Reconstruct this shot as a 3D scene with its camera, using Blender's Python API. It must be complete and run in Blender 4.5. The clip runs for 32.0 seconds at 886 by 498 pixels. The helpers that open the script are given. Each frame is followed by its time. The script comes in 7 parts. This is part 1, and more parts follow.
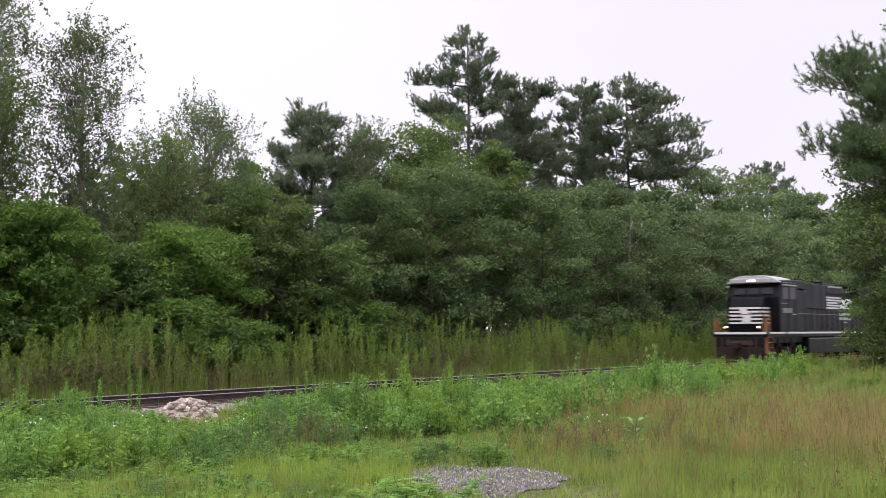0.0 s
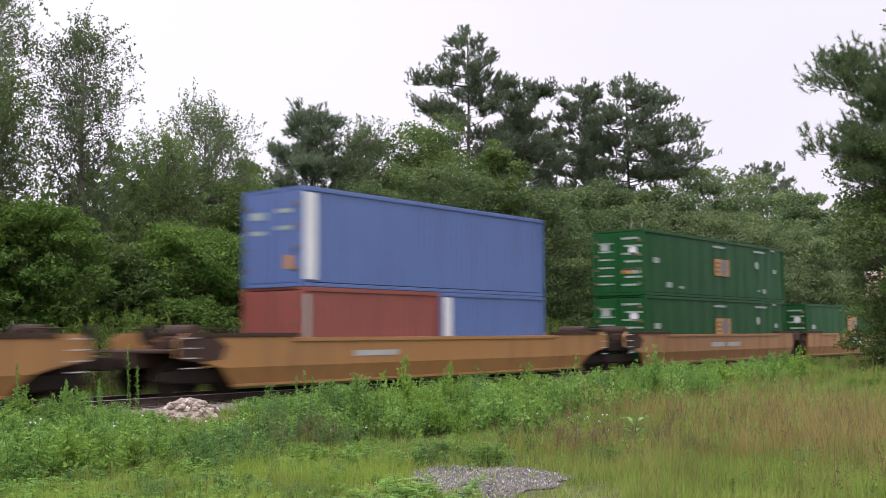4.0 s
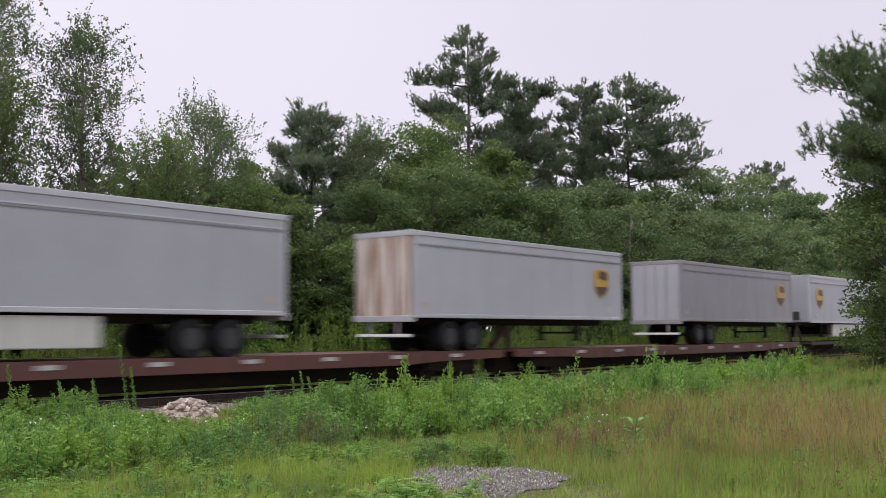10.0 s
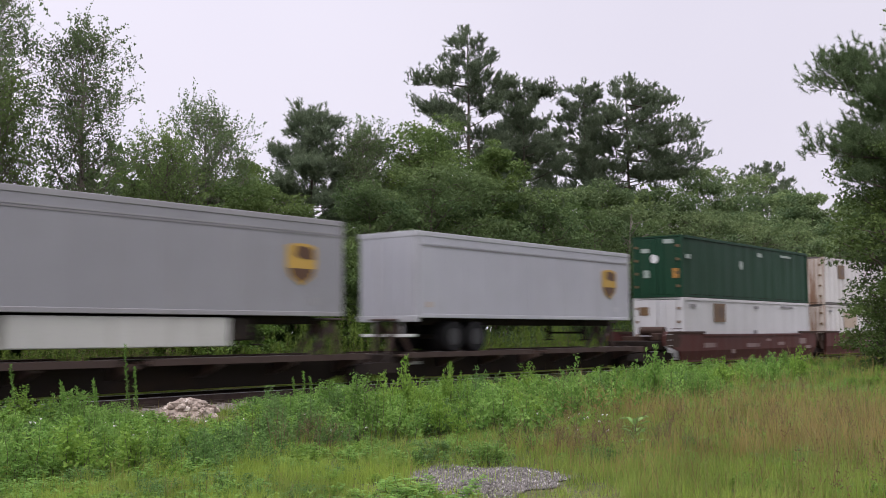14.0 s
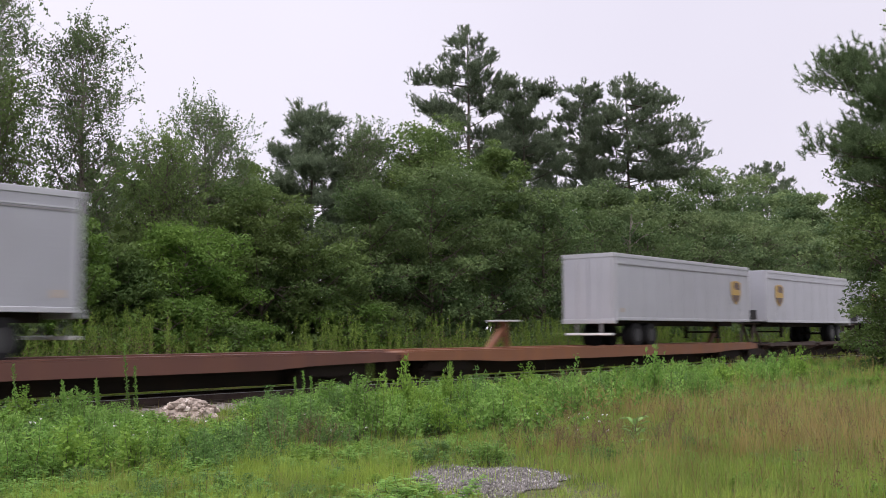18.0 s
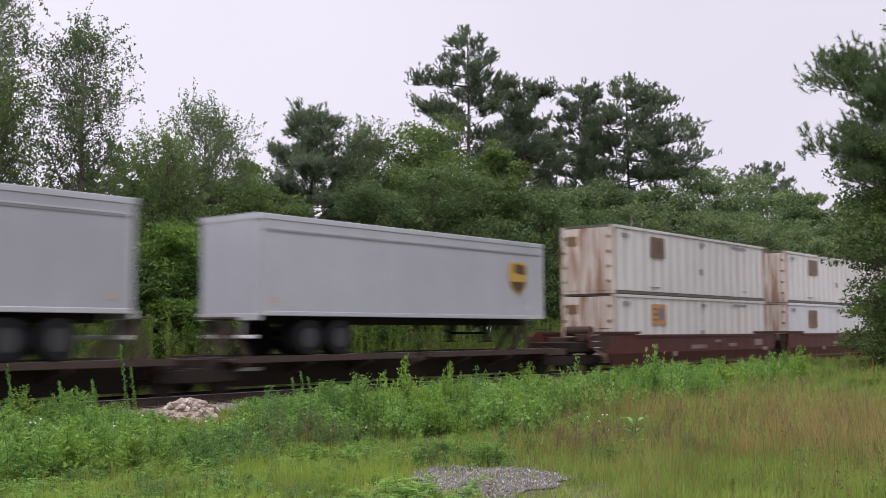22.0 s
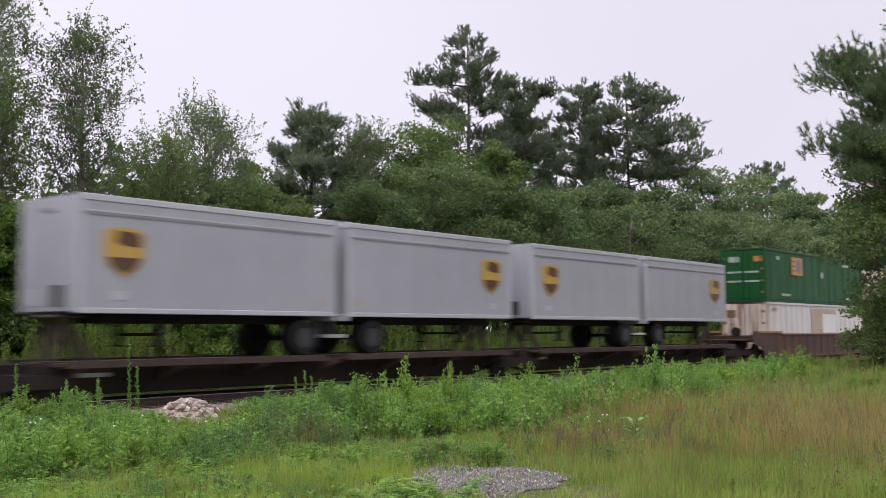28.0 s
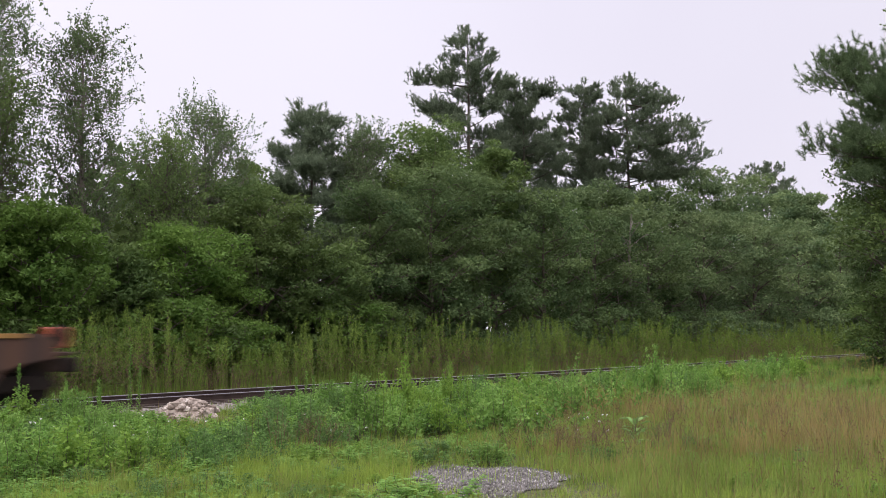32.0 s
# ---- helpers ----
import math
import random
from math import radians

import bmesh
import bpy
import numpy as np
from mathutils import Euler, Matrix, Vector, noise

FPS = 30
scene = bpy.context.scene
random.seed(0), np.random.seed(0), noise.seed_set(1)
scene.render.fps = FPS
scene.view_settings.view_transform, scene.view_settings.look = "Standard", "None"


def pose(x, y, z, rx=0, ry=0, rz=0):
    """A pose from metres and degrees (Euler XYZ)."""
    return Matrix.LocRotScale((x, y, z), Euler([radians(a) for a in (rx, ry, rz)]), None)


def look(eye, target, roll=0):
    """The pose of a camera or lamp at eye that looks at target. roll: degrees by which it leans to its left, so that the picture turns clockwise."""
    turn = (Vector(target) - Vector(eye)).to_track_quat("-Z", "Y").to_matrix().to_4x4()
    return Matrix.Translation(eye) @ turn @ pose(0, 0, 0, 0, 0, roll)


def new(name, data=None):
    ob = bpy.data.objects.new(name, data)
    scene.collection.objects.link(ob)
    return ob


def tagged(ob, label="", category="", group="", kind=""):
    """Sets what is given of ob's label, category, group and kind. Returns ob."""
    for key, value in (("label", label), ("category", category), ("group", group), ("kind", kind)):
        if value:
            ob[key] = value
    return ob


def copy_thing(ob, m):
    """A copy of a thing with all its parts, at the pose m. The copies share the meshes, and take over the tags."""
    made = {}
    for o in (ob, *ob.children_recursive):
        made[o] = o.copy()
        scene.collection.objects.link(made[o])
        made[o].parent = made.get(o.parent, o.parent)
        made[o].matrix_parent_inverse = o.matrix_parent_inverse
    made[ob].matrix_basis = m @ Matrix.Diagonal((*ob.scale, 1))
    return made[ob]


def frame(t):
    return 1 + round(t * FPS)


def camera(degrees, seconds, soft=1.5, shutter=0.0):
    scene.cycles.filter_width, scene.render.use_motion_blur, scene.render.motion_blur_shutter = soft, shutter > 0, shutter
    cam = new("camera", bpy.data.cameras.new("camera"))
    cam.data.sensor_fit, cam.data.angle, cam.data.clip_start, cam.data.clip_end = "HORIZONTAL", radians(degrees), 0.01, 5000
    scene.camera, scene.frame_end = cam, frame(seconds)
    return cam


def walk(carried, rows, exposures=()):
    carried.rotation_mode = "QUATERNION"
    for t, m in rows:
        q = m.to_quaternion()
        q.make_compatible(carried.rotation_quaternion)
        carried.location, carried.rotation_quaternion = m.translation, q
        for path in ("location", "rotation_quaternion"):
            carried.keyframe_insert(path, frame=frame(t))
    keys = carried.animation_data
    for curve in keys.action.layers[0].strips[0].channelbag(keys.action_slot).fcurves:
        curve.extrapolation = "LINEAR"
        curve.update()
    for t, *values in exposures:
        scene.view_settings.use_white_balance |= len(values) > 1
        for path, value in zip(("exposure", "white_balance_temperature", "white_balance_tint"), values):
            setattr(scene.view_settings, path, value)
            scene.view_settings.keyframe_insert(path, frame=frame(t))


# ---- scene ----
cam = camera(46.75, 32.0, soft=0.9, shutter=0.5)
EYE = (0.0, 0.0, 1.59)
VIEW = look(EYE, (76.92, 63.39, 9.72), -0.22)
walk(cam, [(0.0, VIEW), (32.0, VIEW)], exposures=[(0.0, 0.31, 6380, 11), (2.0, 0.32, 6380, 11), (3.5, 0.3, 6380, 11), (5.8, 0.19, 6380, 11), (7.0, -0.02, 6380, 11), (8.5, 0.05, 6380, 11), (11.0, 0.0, 6380, 11), (14.0, 0.05, 6380, 11), (16.4, -0.08, 6380, 11), (17.3, -0.12, 6380, 11), (18.0, 0.13, 6380, 11), (20.0, 0.1, 6380, 11), (22.2, 0.06, 6380, 11), (23.2, -0.15, 6380, 11), (24.3, -0.22, 6380, 11), (25.2, -0.14, 6380, 11), (27.5, 0.06, 6380, 11), (30.0, 0.14, 6380, 11), (31.0, 0.04, 6380, 11), (32.0, 0.14, 6380, 11)])

# ---- world and light: an overcast summer sky ----
SUN_DIR = Vector((-0.50, -0.28, 0.82)).normalized()
world = bpy.data.worlds.new("overcast_sky")
scene.world = world
world.use_nodes = True
wn, wl = world.node_tree.nodes, world.node_tree.links
wn.clear()
w_out = wn.new("ShaderNodeOutputWorld")
w_bg = wn.new("ShaderNodeBackground")
w_sky = wn.new("ShaderNodeTexSky")
w_sky.sky_type, w_sky.sun_disc = "NISHITA", False
w_sky.sun_elevation = math.asin(SUN_DIR.z)
w_sky.sun_rotation = math.atan2(SUN_DIR.x, SUN_DIR.y)
w_sky.dust_density = 6.0
w_gain = wn.new("ShaderNodeVectorMath")
w_gain.operation = "SCALE"
w_gain.inputs["Scale"].default_value = 0.10
w_tc = wn.new("ShaderNodeTexCoord")
w_noise = wn.new("ShaderNodeTexNoise")
w_noise.inputs["Scale"].default_value = 1.6
w_noise.inputs["Detail"].default_value = 3.0
w_ramp = wn.new("ShaderNodeValToRGB")
w_ramp.color_ramp.elements[0].color = (0.605, 0.572, 0.650, 1)
w_ramp.color_ramp.elements[1].color = (0.650, 0.615, 0.690, 1)
w_ramp.color_ramp.elements[0].position, w_ramp.color_ramp.elements[1].position = 0.35, 0.65
w_mix = wn.new("ShaderNodeMix")
w_mix.data_type = "RGBA"
w_mix.inputs["Factor"].default_value = 0.94
wl.new(w_tc.outputs["Generated"], w_noise.inputs["Vector"])
wl.new(w_noise.outputs["Fac"], w_ramp.inputs["Fac"])
wl.new(w_sky.outputs["Color"], w_gain.inputs[0])
wl.new(w_gain.outputs["Vector"], w_mix.inputs["A"])
wl.new(w_ramp.outputs["Color"], w_mix.inputs["B"])
# an overcast sky is brighter overhead than at the horizon
w_sep = wn.new("ShaderNodeSeparateXYZ")
w_rise = wn.new("ShaderNodeMapRange")
w_rise.inputs["From Min"].default_value, w_rise.inputs["From Max"].default_value = 0.36, 1.0
w_rise.inputs["To Min"].default_value, w_rise.inputs["To Max"].default_value = 1.365, 3.72
# and a little brighter on the side where the sun stands behind the cloud
w_side = wn.new("ShaderNodeVectorMath")
w_side.operation = "DOT_PRODUCT"
w_side.inputs[1].default_value = (0.636, -0.772, 0.0)
w_fade = wn.new("ShaderNodeMapRange")
w_fade.inputs["From Min"].default_value, w_fade.inputs["From Max"].default_value = -1.0, 1.0
w_fade.inputs["To Min"].default_value, w_fade.inputs["To Max"].default_value = 1.16, 0.82
w_both = wn.new("ShaderNodeMath")
w_both.operation = "MULTIPLY"
w_dome = wn.new("ShaderNodeVectorMath")
w_dome.operation = "SCALE"
wl.new(w_tc.outputs["Generated"], w_sep.inputs["Vector"])
wl.new(w_sep.outputs["Z"], w_rise.inputs["Value"])
wl.new(w_mix.outputs["Result"], w_dome.inputs[0])
wl.new(w_tc.outputs["Generated"], w_side.inputs[0])
wl.new(w_side.outputs["Value"], w_fade.inputs["Value"])
wl.new(w_rise.outputs["Result"], w_both.inputs[0])
wl.new(w_fade.outputs["Result"], w_both.inputs[1])
wl.new(w_both.outputs[0], w_dome.inputs["Scale"])
wl.new(w_dome.outputs["Vector"], w_bg.inputs["Color"])
wl.new(w_bg.outputs["Background"], w_out.inputs["Surface"])
w_bg.inputs["Strength"].default_value = 1.0
sun = new("sun", bpy.data.lights.new("sun", "SUN"))
sun.data.energy, sun.data.angle, sun.data.color = 1.2, radians(30), (1.0, 0.97, 0.93)
sun.matrix_world = look(SUN_DIR * 100, (0, 0, 0))


# ---- materials ----
def shader(name):
    m = bpy.data.materials.new(name)
    m.use_nodes = True
    n, l = m.node_tree.nodes, m.node_tree.links
    return m, n, l, n["Principled BSDF"]


def mixed(n, l, fac, a, b, mode="MIX"):
    x = n.new("ShaderNodeMix")
    x.data_type, x.blend_type = "RGBA", mode
    for sock, v in (("Factor", fac), ("A", a), ("B", b)):
        if isinstance(v, bpy.types.NodeSocket):
            l.new(v, x.inputs[sock])
        elif isinstance(v, tuple):
            x.inputs[sock].default_value = (*v, 1)
        else:
            x.inputs[sock].default_value = v
    return x.outputs["Result"]


def noise_fac(n, l, vec, scale, detail, lo, hi):
    t = n.new("ShaderNodeTexNoise")
    t.inputs["Scale"].default_value, t.inputs["Detail"].default_value = scale, detail
    l.new(vec, t.inputs["Vector"])
    r = n.new("ShaderNodeMapRange")
    r.inputs["From Min"].default_value, r.inputs["From Max"].default_value = lo, hi
    l.new(t.outputs["Fac"], r.inputs["Value"])
    return r.outputs["Result"], t.outputs["Fac"]


def stretched(n, l, sx, sy, sz):
    c, m = n.new("ShaderNodeTexCoord"), n.new("ShaderNodeMapping")
    m.inputs["Scale"].default_value = (sx, sy, sz)
    l.new(c.outputs["Object"], m.inputs["Vector"])
    return m.outputs["Vector"]


def painted(name, base, rough=0.5, metal=0.0, stain=(0.12, 0.07, 0.04), amount=0.35, scale=0.7, streak=True, bump=0.15, grain=18.0, tone=0.12, onset=0.50, full=0.78):
    """Weathered paint or metal: broad tone changes, run-down streaks or blotches of dirt, fine relief."""
    m, n, l, p = shader(name)
    flat = stretched(n, l, 1, 1, 1)
    runs = stretched(n, l, 2.2, 2.2, 0.18) if streak else flat
    broad, _ = noise_fac(n, l, flat, 0.5, 3, 0.3, 0.7)
    worn, _ = noise_fac(n, l, runs, scale * 2.0, 6, onset, full)
    fine, raw = noise_fac(n, l, flat, grain, 5, 0.35, 0.75)
    darker = tuple(c * (1 - tone) for c in base)
    c = mixed(n, l, broad, darker, base)
    k = n.new("ShaderNodeMath")
    k.operation = "MULTIPLY"
    k.inputs[1].default_value = amount
    l.new(worn, k.inputs[0])
    c = mixed(n, l, k.outputs[0], c, stain)
    k2 = n.new("ShaderNodeMath")
    k2.operation = "MULTIPLY"
    k2.inputs[1].default_value = 0.14
    l.new(fine, k2.inputs[0])
    c = mixed(n, l, k2.outputs[0], c, tuple(s * 0.6 for s in stain))
    l.new(c, p.inputs["Base Color"])
    r = n.new("ShaderNodeMapRange")
    r.inputs["To Min"].default_value, r.inputs["To Max"].default_value = max(0.05, rough - 0.12), min(1, rough + 0.2)
    l.new(worn, r.inputs["Value"])
    l.new(r.outputs["Result"], p.inputs["Roughness"])
    p.inputs["Metallic"].default_value = metal
    b = n.new("ShaderNodeBump")
    b.inputs["Strength"].default_value, b.inputs["Distance"].default_value = bump, 0.02
    l.new(raw, b.inputs["Height"])
    l.new(b.outputs["Normal"], p.inputs["Normal"])
    return m


def foliage(name, dark, light, spread=0.5, through_light=0.3, scale=0.35, rough=0.7):
    """Leaves: each leaf its own shade, drifts of tone through the crown, a little light coming through."""
    m, n, l, p = shader(name)
    geo, info = n.new("ShaderNodeNewGeometry"), n.new("ShaderNodeObjectInfo")
    flat = stretched(n, l, 1, 1, 1)
    drift, _ = noise_fac(n, l, flat, scale, 3, 0.35, 0.65)
    a = n.new("ShaderNodeMix")
    a.data_type = "FLOAT"
    a.inputs[0].default_value = spread
    l.new(drift, a.inputs[2])
    l.new(geo.outputs["Random Per Island"], a.inputs[3])
    c = mixed(n, l, a.outputs[0], dark, light)
    hsv = n.new("ShaderNodeHueSaturation")
    mr = n.new("ShaderNodeMapRange")
    mr.inputs["To Min"].default_value, mr.inputs["To Max"].default_value = 0.86, 1.15
    l.new(info.outputs["Random"], mr.inputs["Value"])
    l.new(mr.outputs["Result"], hsv.inputs["Value"])
    l.new(c, hsv.inputs["Color"])
    l.new(hsv.outputs["Color"], p.inputs["Base Color"])
    p.inputs["Roughness"].default_value = rough
    p.inputs["Specular IOR Level"].default_value = 0.16
    t = n.new("ShaderNodeBsdfTranslucent")
    l.new(hsv.outputs["Color"], t.inputs["Color"])
    mix = n.new("ShaderNodeMixShader")
    mix.inputs["Fac"].default_value = through_light
    out = n["Material Output"]
    l.new(p.outputs["BSDF"], mix.inputs[1])
    l.new(t.outputs["BSDF"], mix.inputs[2])
    l.new(mix.outputs["Shader"], out.inputs["Surface"])
    return m


def crushed(name, dark, mid, light):
    """Crushed stone: every stone its own tone, a few pale ones, gritty faces."""
    m, n, l, p = shader(name)
    geo, info = n.new("ShaderNodeNewGeometry"), n.new("ShaderNodeObjectInfo")
    flat = stretched(n, l, 1, 1, 1)
    grit, raw = noise_fac(n, l, flat, 26.0, 5, 0.35, 0.7)
    add = n.new("ShaderNodeMath")
    add.operation = "ADD"
    l.new(geo.outputs["Random Per Island"], add.inputs[0])
    l.new(info.outputs["Random"], add.inputs[1])
    frac = n.new("ShaderNodeMath")
    frac.operation = "FRACT"
    l.new(add.outputs[0], frac.inputs[0])
    ramp = n.new("ShaderNodeValToRGB")
    e = ramp.color_ramp.elements
    e[0].color, e[1].color = (*dark, 1), (*light, 1)
    k = e.new(0.72)
    k.color = (*mid, 1)
    l.new(frac.outputs[0], ramp.inputs["Fac"])
    c = mixed(n, l, grit, ramp.outputs["Color"], tuple(v * 0.6 for v in mid))
    l.new(c, p.inputs["Base Color"])
    p.inputs["Roughness"].default_value = 0.92
    bp = n.new("ShaderNodeBump")
    bp.inputs["Strength"].default_value, bp.inputs["Distance"].default_value = 0.8, 0.03
    l.new(raw, bp.inputs["Height"])
    l.new(bp.outputs["Normal"], p.inputs["Normal"])
    return m


def glowing(name, color, strength):
    m, n, l, p = shader(name)
    p.inputs["Base Color"].default_value = (*color, 1)
    p.inputs["Emission Color"].default_value = (*color, 1)
    p.inputs["Emission Strength"].default_value = strength
    return m


def ground_material():
    m, n, l, p = shader("grassy_soil")
    flat = stretched(n, l, 1, 1, 1)
    a, _ = noise_fac(n, l, flat, 0.22, 4, 0.35, 0.65)
    b, raw = noise_fac(n, l, flat, 9.0, 6, 0.35, 0.7)
    c = mixed(n, l, a, (0.060, 0.075, 0.022), (0.105, 0.095, 0.038))
    c = mixed(n, l, b, c, (0.03, 0.045, 0.012))
    l.new(c, p.inputs["Base Color"])
    p.inputs["Roughness"].default_value = 0.95
    bp = n.new("ShaderNodeBump")
    bp.inputs["Strength"].default_value, bp.inputs["Distance"].default_value = 0.6, 0.05
    l.new(raw, bp.inputs["Height"])
    l.new(bp.outputs["Normal"], p.inputs["Normal"])
    return m


RUST = (0.16, 0.075, 0.035)
GRIME = (0.05, 0.04, 0.035)
M_GROUND = ground_material()
M_BALLAST = painted("ballast_stone", (0.26, 0.23, 0.20), 0.9, stain=(0.11, 0.08, 0.06), amount=0.7, scale=0.5, streak=False, bump=0.9, grain=22)
M_STONE = crushed("pinkish_rubble", (0.17, 0.13, 0.10), (0.42, 0.345, 0.285), (0.68, 0.61, 0.54))
M_GRAVEL = crushed("grey_gravel", (0.058, 0.052, 0.046), (0.215, 0.198, 0.18), (0.52, 0.49, 0.455))
M_TIE = painted("creosoted_timber", (0.07, 0.052, 0.04), 0.9, stain=(0.03, 0.025, 0.02), amount=0.6, streak=False, bump=0.6, grain=12)
M_RAILSIDE = painted("rusted_rail_steel", (0.055, 0.034, 0.027), 0.8, 0.2, stain=(0.03, 0.02, 0.016), amount=0.5)
M_RAILTOP = painted("polished_rail_steel", (0.42, 0.41, 0.42), 0.5, 0.6, stain=(0.3, 0.28, 0.27), amount=0.2, bump=0.03)
M_BLACK = painted("black_locomotive_paint", (0.0055, 0.0055, 0.0068), 0.5, stain=(0.026, 0.023, 0.020), amount=0.5, bump=0.05)
M_BLACK.node_tree.nodes["Principled BSDF"].inputs["Specular IOR Level"].default_value = 0.14
M_UNDER = painted("sooty_running_gear", (0.022, 0.017, 0.0145), 0.85, 0.0, stain=(0.055, 0.036, 0.024), amount=0.6, streak=False, bump=0.4)
M_UNDER.node_tree.nodes["Principled BSDF"].inputs["Specular IOR Level"].default_value = 0.15
M_WHITEPAINT = painted("white_lettering_paint", (0.74, 0.74, 0.74), 0.5, stain=GRIME, amount=0.12)
M_FADEDPAINT = painted("faded_white_paint", (0.42, 0.42, 0.42), 0.6, stain=GRIME, amount=0.3)
M_ORANGE = painted("rusty_step_paint", (0.235, 0.105, 0.042), 0.6, stain=(0.09, 0.05, 0.03), amount=0.5)
M_HANDRAIL = painted("brown_handrail_steel", (0.165, 0.085, 0.044), 0.6, stain=(0.07, 0.045, 0.03), amount=0.4)
M_GLASS = painted("dark_cab_glass", (0.012, 0.014, 0.016), 0.08, stain=GRIME, amount=0.1, bump=0.0)
M_GLASS.node_tree.nodes["Principled BSDF"].inputs["Specular IOR Level"].default_value = 0.22
M_PILOT = painted("dusty_pilot_steel", (0.012, 0.0105, 0.010), 0.9, stain=(0.040, 0.029, 0.022), amount=0.7, streak=False)
M_PILOT.node_tree.nodes["Principled BSDF"].inputs["Specular IOR Level"].default_value = 0.12
M_LAMP = glowing("lit_headlight", (1.0, 0.78, 0.62), 4.5)
M_AMBER = glowing("lit_ditch_light", (1.0, 0.55, 0.38), 3.0)
M_YWELL = painted("ochre_wellcar_paint", (0.345, 0.172, 0.056), 0.6, stain=(0.15, 0.080, 0.045), amount=0.55)
M_RUSTGRIME = painted("grimy_rusted_steel", (0.060, 0.036, 0.027), 0.85, stain=(0.022, 0.017, 0.014), amount=0.7, streak=False, bump=0.4)
M_RUSTGRIME.node_tree.nodes["Principled BSDF"].inputs["Specular IOR Level"].default_value = 0.2
M_TANWELL = painted("tan_wellcar_paint", (0.330, 0.165, 0.062), 0.6, stain=(0.16, 0.072, 0.034), amount=0.6)
M_TANDULL = painted("dull_tan_wellcar_paint", (0.225, 0.112, 0.052), 0.65, stain=(0.11, 0.056, 0.034), amount=0.65)
M_MAROON = painted("maroon_wellcar_paint", (0.075, 0.020, 0.017), 0.65, stain=(0.13, 0.060, 0.048), amount=0.4, onset=0.45, full=0.75)
M_MAROON.node_tree.nodes["Principled BSDF"].inputs["Specular IOR Level"].default_value = 0.25
M_SMUDGE = painted("smudged_pale_lettering", (0.26, 0.19, 0.18), 0.7, stain=(0.10, 0.05, 0.045), amount=0.8, onset=0.42, full=0.7)
M_BROWNWELL = painted("brown_wellcar_paint", (0.050, 0.025, 0.018), 0.75, stain=(0.135, 0.064, 0.036), amount=0.7, onset=0.44, full=0.72)
M_YSTRIPE = painted("yellow_rail_stripe", (0.36, 0.19, 0.045), 0.6, stain=(0.10, 0.05, 0.028), amount=0.8)
M_REDFLAT = painted("oxide_red_flatcar_paint", (0.090, 0.033, 0.025), 0.65, stain=(0.05, 0.03, 0.024), amount=0.55)
M_RUSTFLAT = painted("rusty_orange_flatcar_paint", (0.185, 0.076, 0.038), 0.7, stain=(0.30, 0.13, 0.055), amount=0.6)
M_DUSKFLAT = painted("dark_rust_flatcar_paint", (0.105, 0.042, 0.030), 0.7, stain=(0.19, 0.085, 0.045), amount=0.5)
M_SPINE = painted("dark_spinecar_paint", (0.055, 0.034, 0.028), 0.7, stain=(0.14, 0.08, 0.05), amount=0.5)
M_GREEN = painted("green_container_paint", (0.009, 0.080, 0.019), 0.6, stain=(0.030, 0.065, 0.030), amount=0.4, bump=0.06)
M_DKGREEN = painted("dark_green_container_paint", (0.011, 0.050, 0.026), 0.65, stain=(0.05, 0.06, 0.04), amount=0.3, bump=0.06)
for green in (M_GREEN, M_DKGREEN):
    green.node_tree.nodes["Principled BSDF"].inputs["Specular IOR Level"].default_value = 0.2
M_GRIMERAIL = painted("grimy_lower_rail", (0.13, 0.115, 0.105), 0.7, stain=GRIME, amount=0.5)
M_WHITE = painted("white_container_paint", (0.61, 0.59, 0.575), 0.5, stain=(0.32, 0.235, 0.17), amount=0.45, onset=0.46, full=0.78)
M_POST = painted("pale_container_rib", (0.76, 0.745, 0.73), 0.5, stain=(0.46, 0.38, 0.31), amount=0.4)
M_RUSTWHITE = painted("rust_stained_white_paint", (0.62, 0.56, 0.50), 0.6, stain=(0.21, 0.105, 0.055), amount=0.95, scale=1.3, onset=0.42, full=0.60)
M_SMOOTHWHITE = painted("clean_white_container_paint", (0.60, 0.60, 0.61), 0.45, stain=(0.45, 0.40, 0.36), amount=0.15)
M_BLUE = painted("blue_container_paint", (0.028, 0.065, 0.27), 0.5, stain=(0.03, 0.04, 0.10), amount=0.35)
M_BLUE2 = painted("faded_blue_container_paint", (0.10, 0.16, 0.36), 0.55, stain=(0.07, 0.07, 0.12), amount=0.35)
M_RED = painted("oxide_red_container_paint", (0.26, 0.07, 0.055), 0.6, stain=(0.12, 0.05, 0.04), amount=0.4)
M_BOXGREY = painted("dull_grey_trailer_sheet", (0.360, 0.365, 0.398), 0.42, 0.0, stain=(0.28, 0.27, 0.27), amount=0.25, bump=0.04)
M_BOXPALE = painted("pale_grey_trailer_sheet", (0.41, 0.415, 0.455), 0.42, 0.0, stain=(0.32, 0.30, 0.29), amount=0.28, bump=0.04)
M_BOXDULL = painted("dulled_grey_trailer_sheet", (0.275, 0.275, 0.295), 0.45, 0.0, stain=(0.20, 0.185, 0.17), amount=0.3, bump=0.04)
M_BOXWHITE = painted("white_trailer_sheet", (0.74, 0.775, 0.81), 0.4, stain=(0.5, 0.48, 0.45), amount=0.1, bump=0.04)
M_ALLOY = painted("bright_trailer_rail", (0.47, 0.475, 0.505), 0.42, 0.15, stain=(0.30, 0.285, 0.275), amount=0.3)
M_ALLOYDULL = painted("dull_trailer_rail", (0.30, 0.295, 0.305), 0.5, 0.1, stain=(0.19, 0.175, 0.165), amount=0.4)
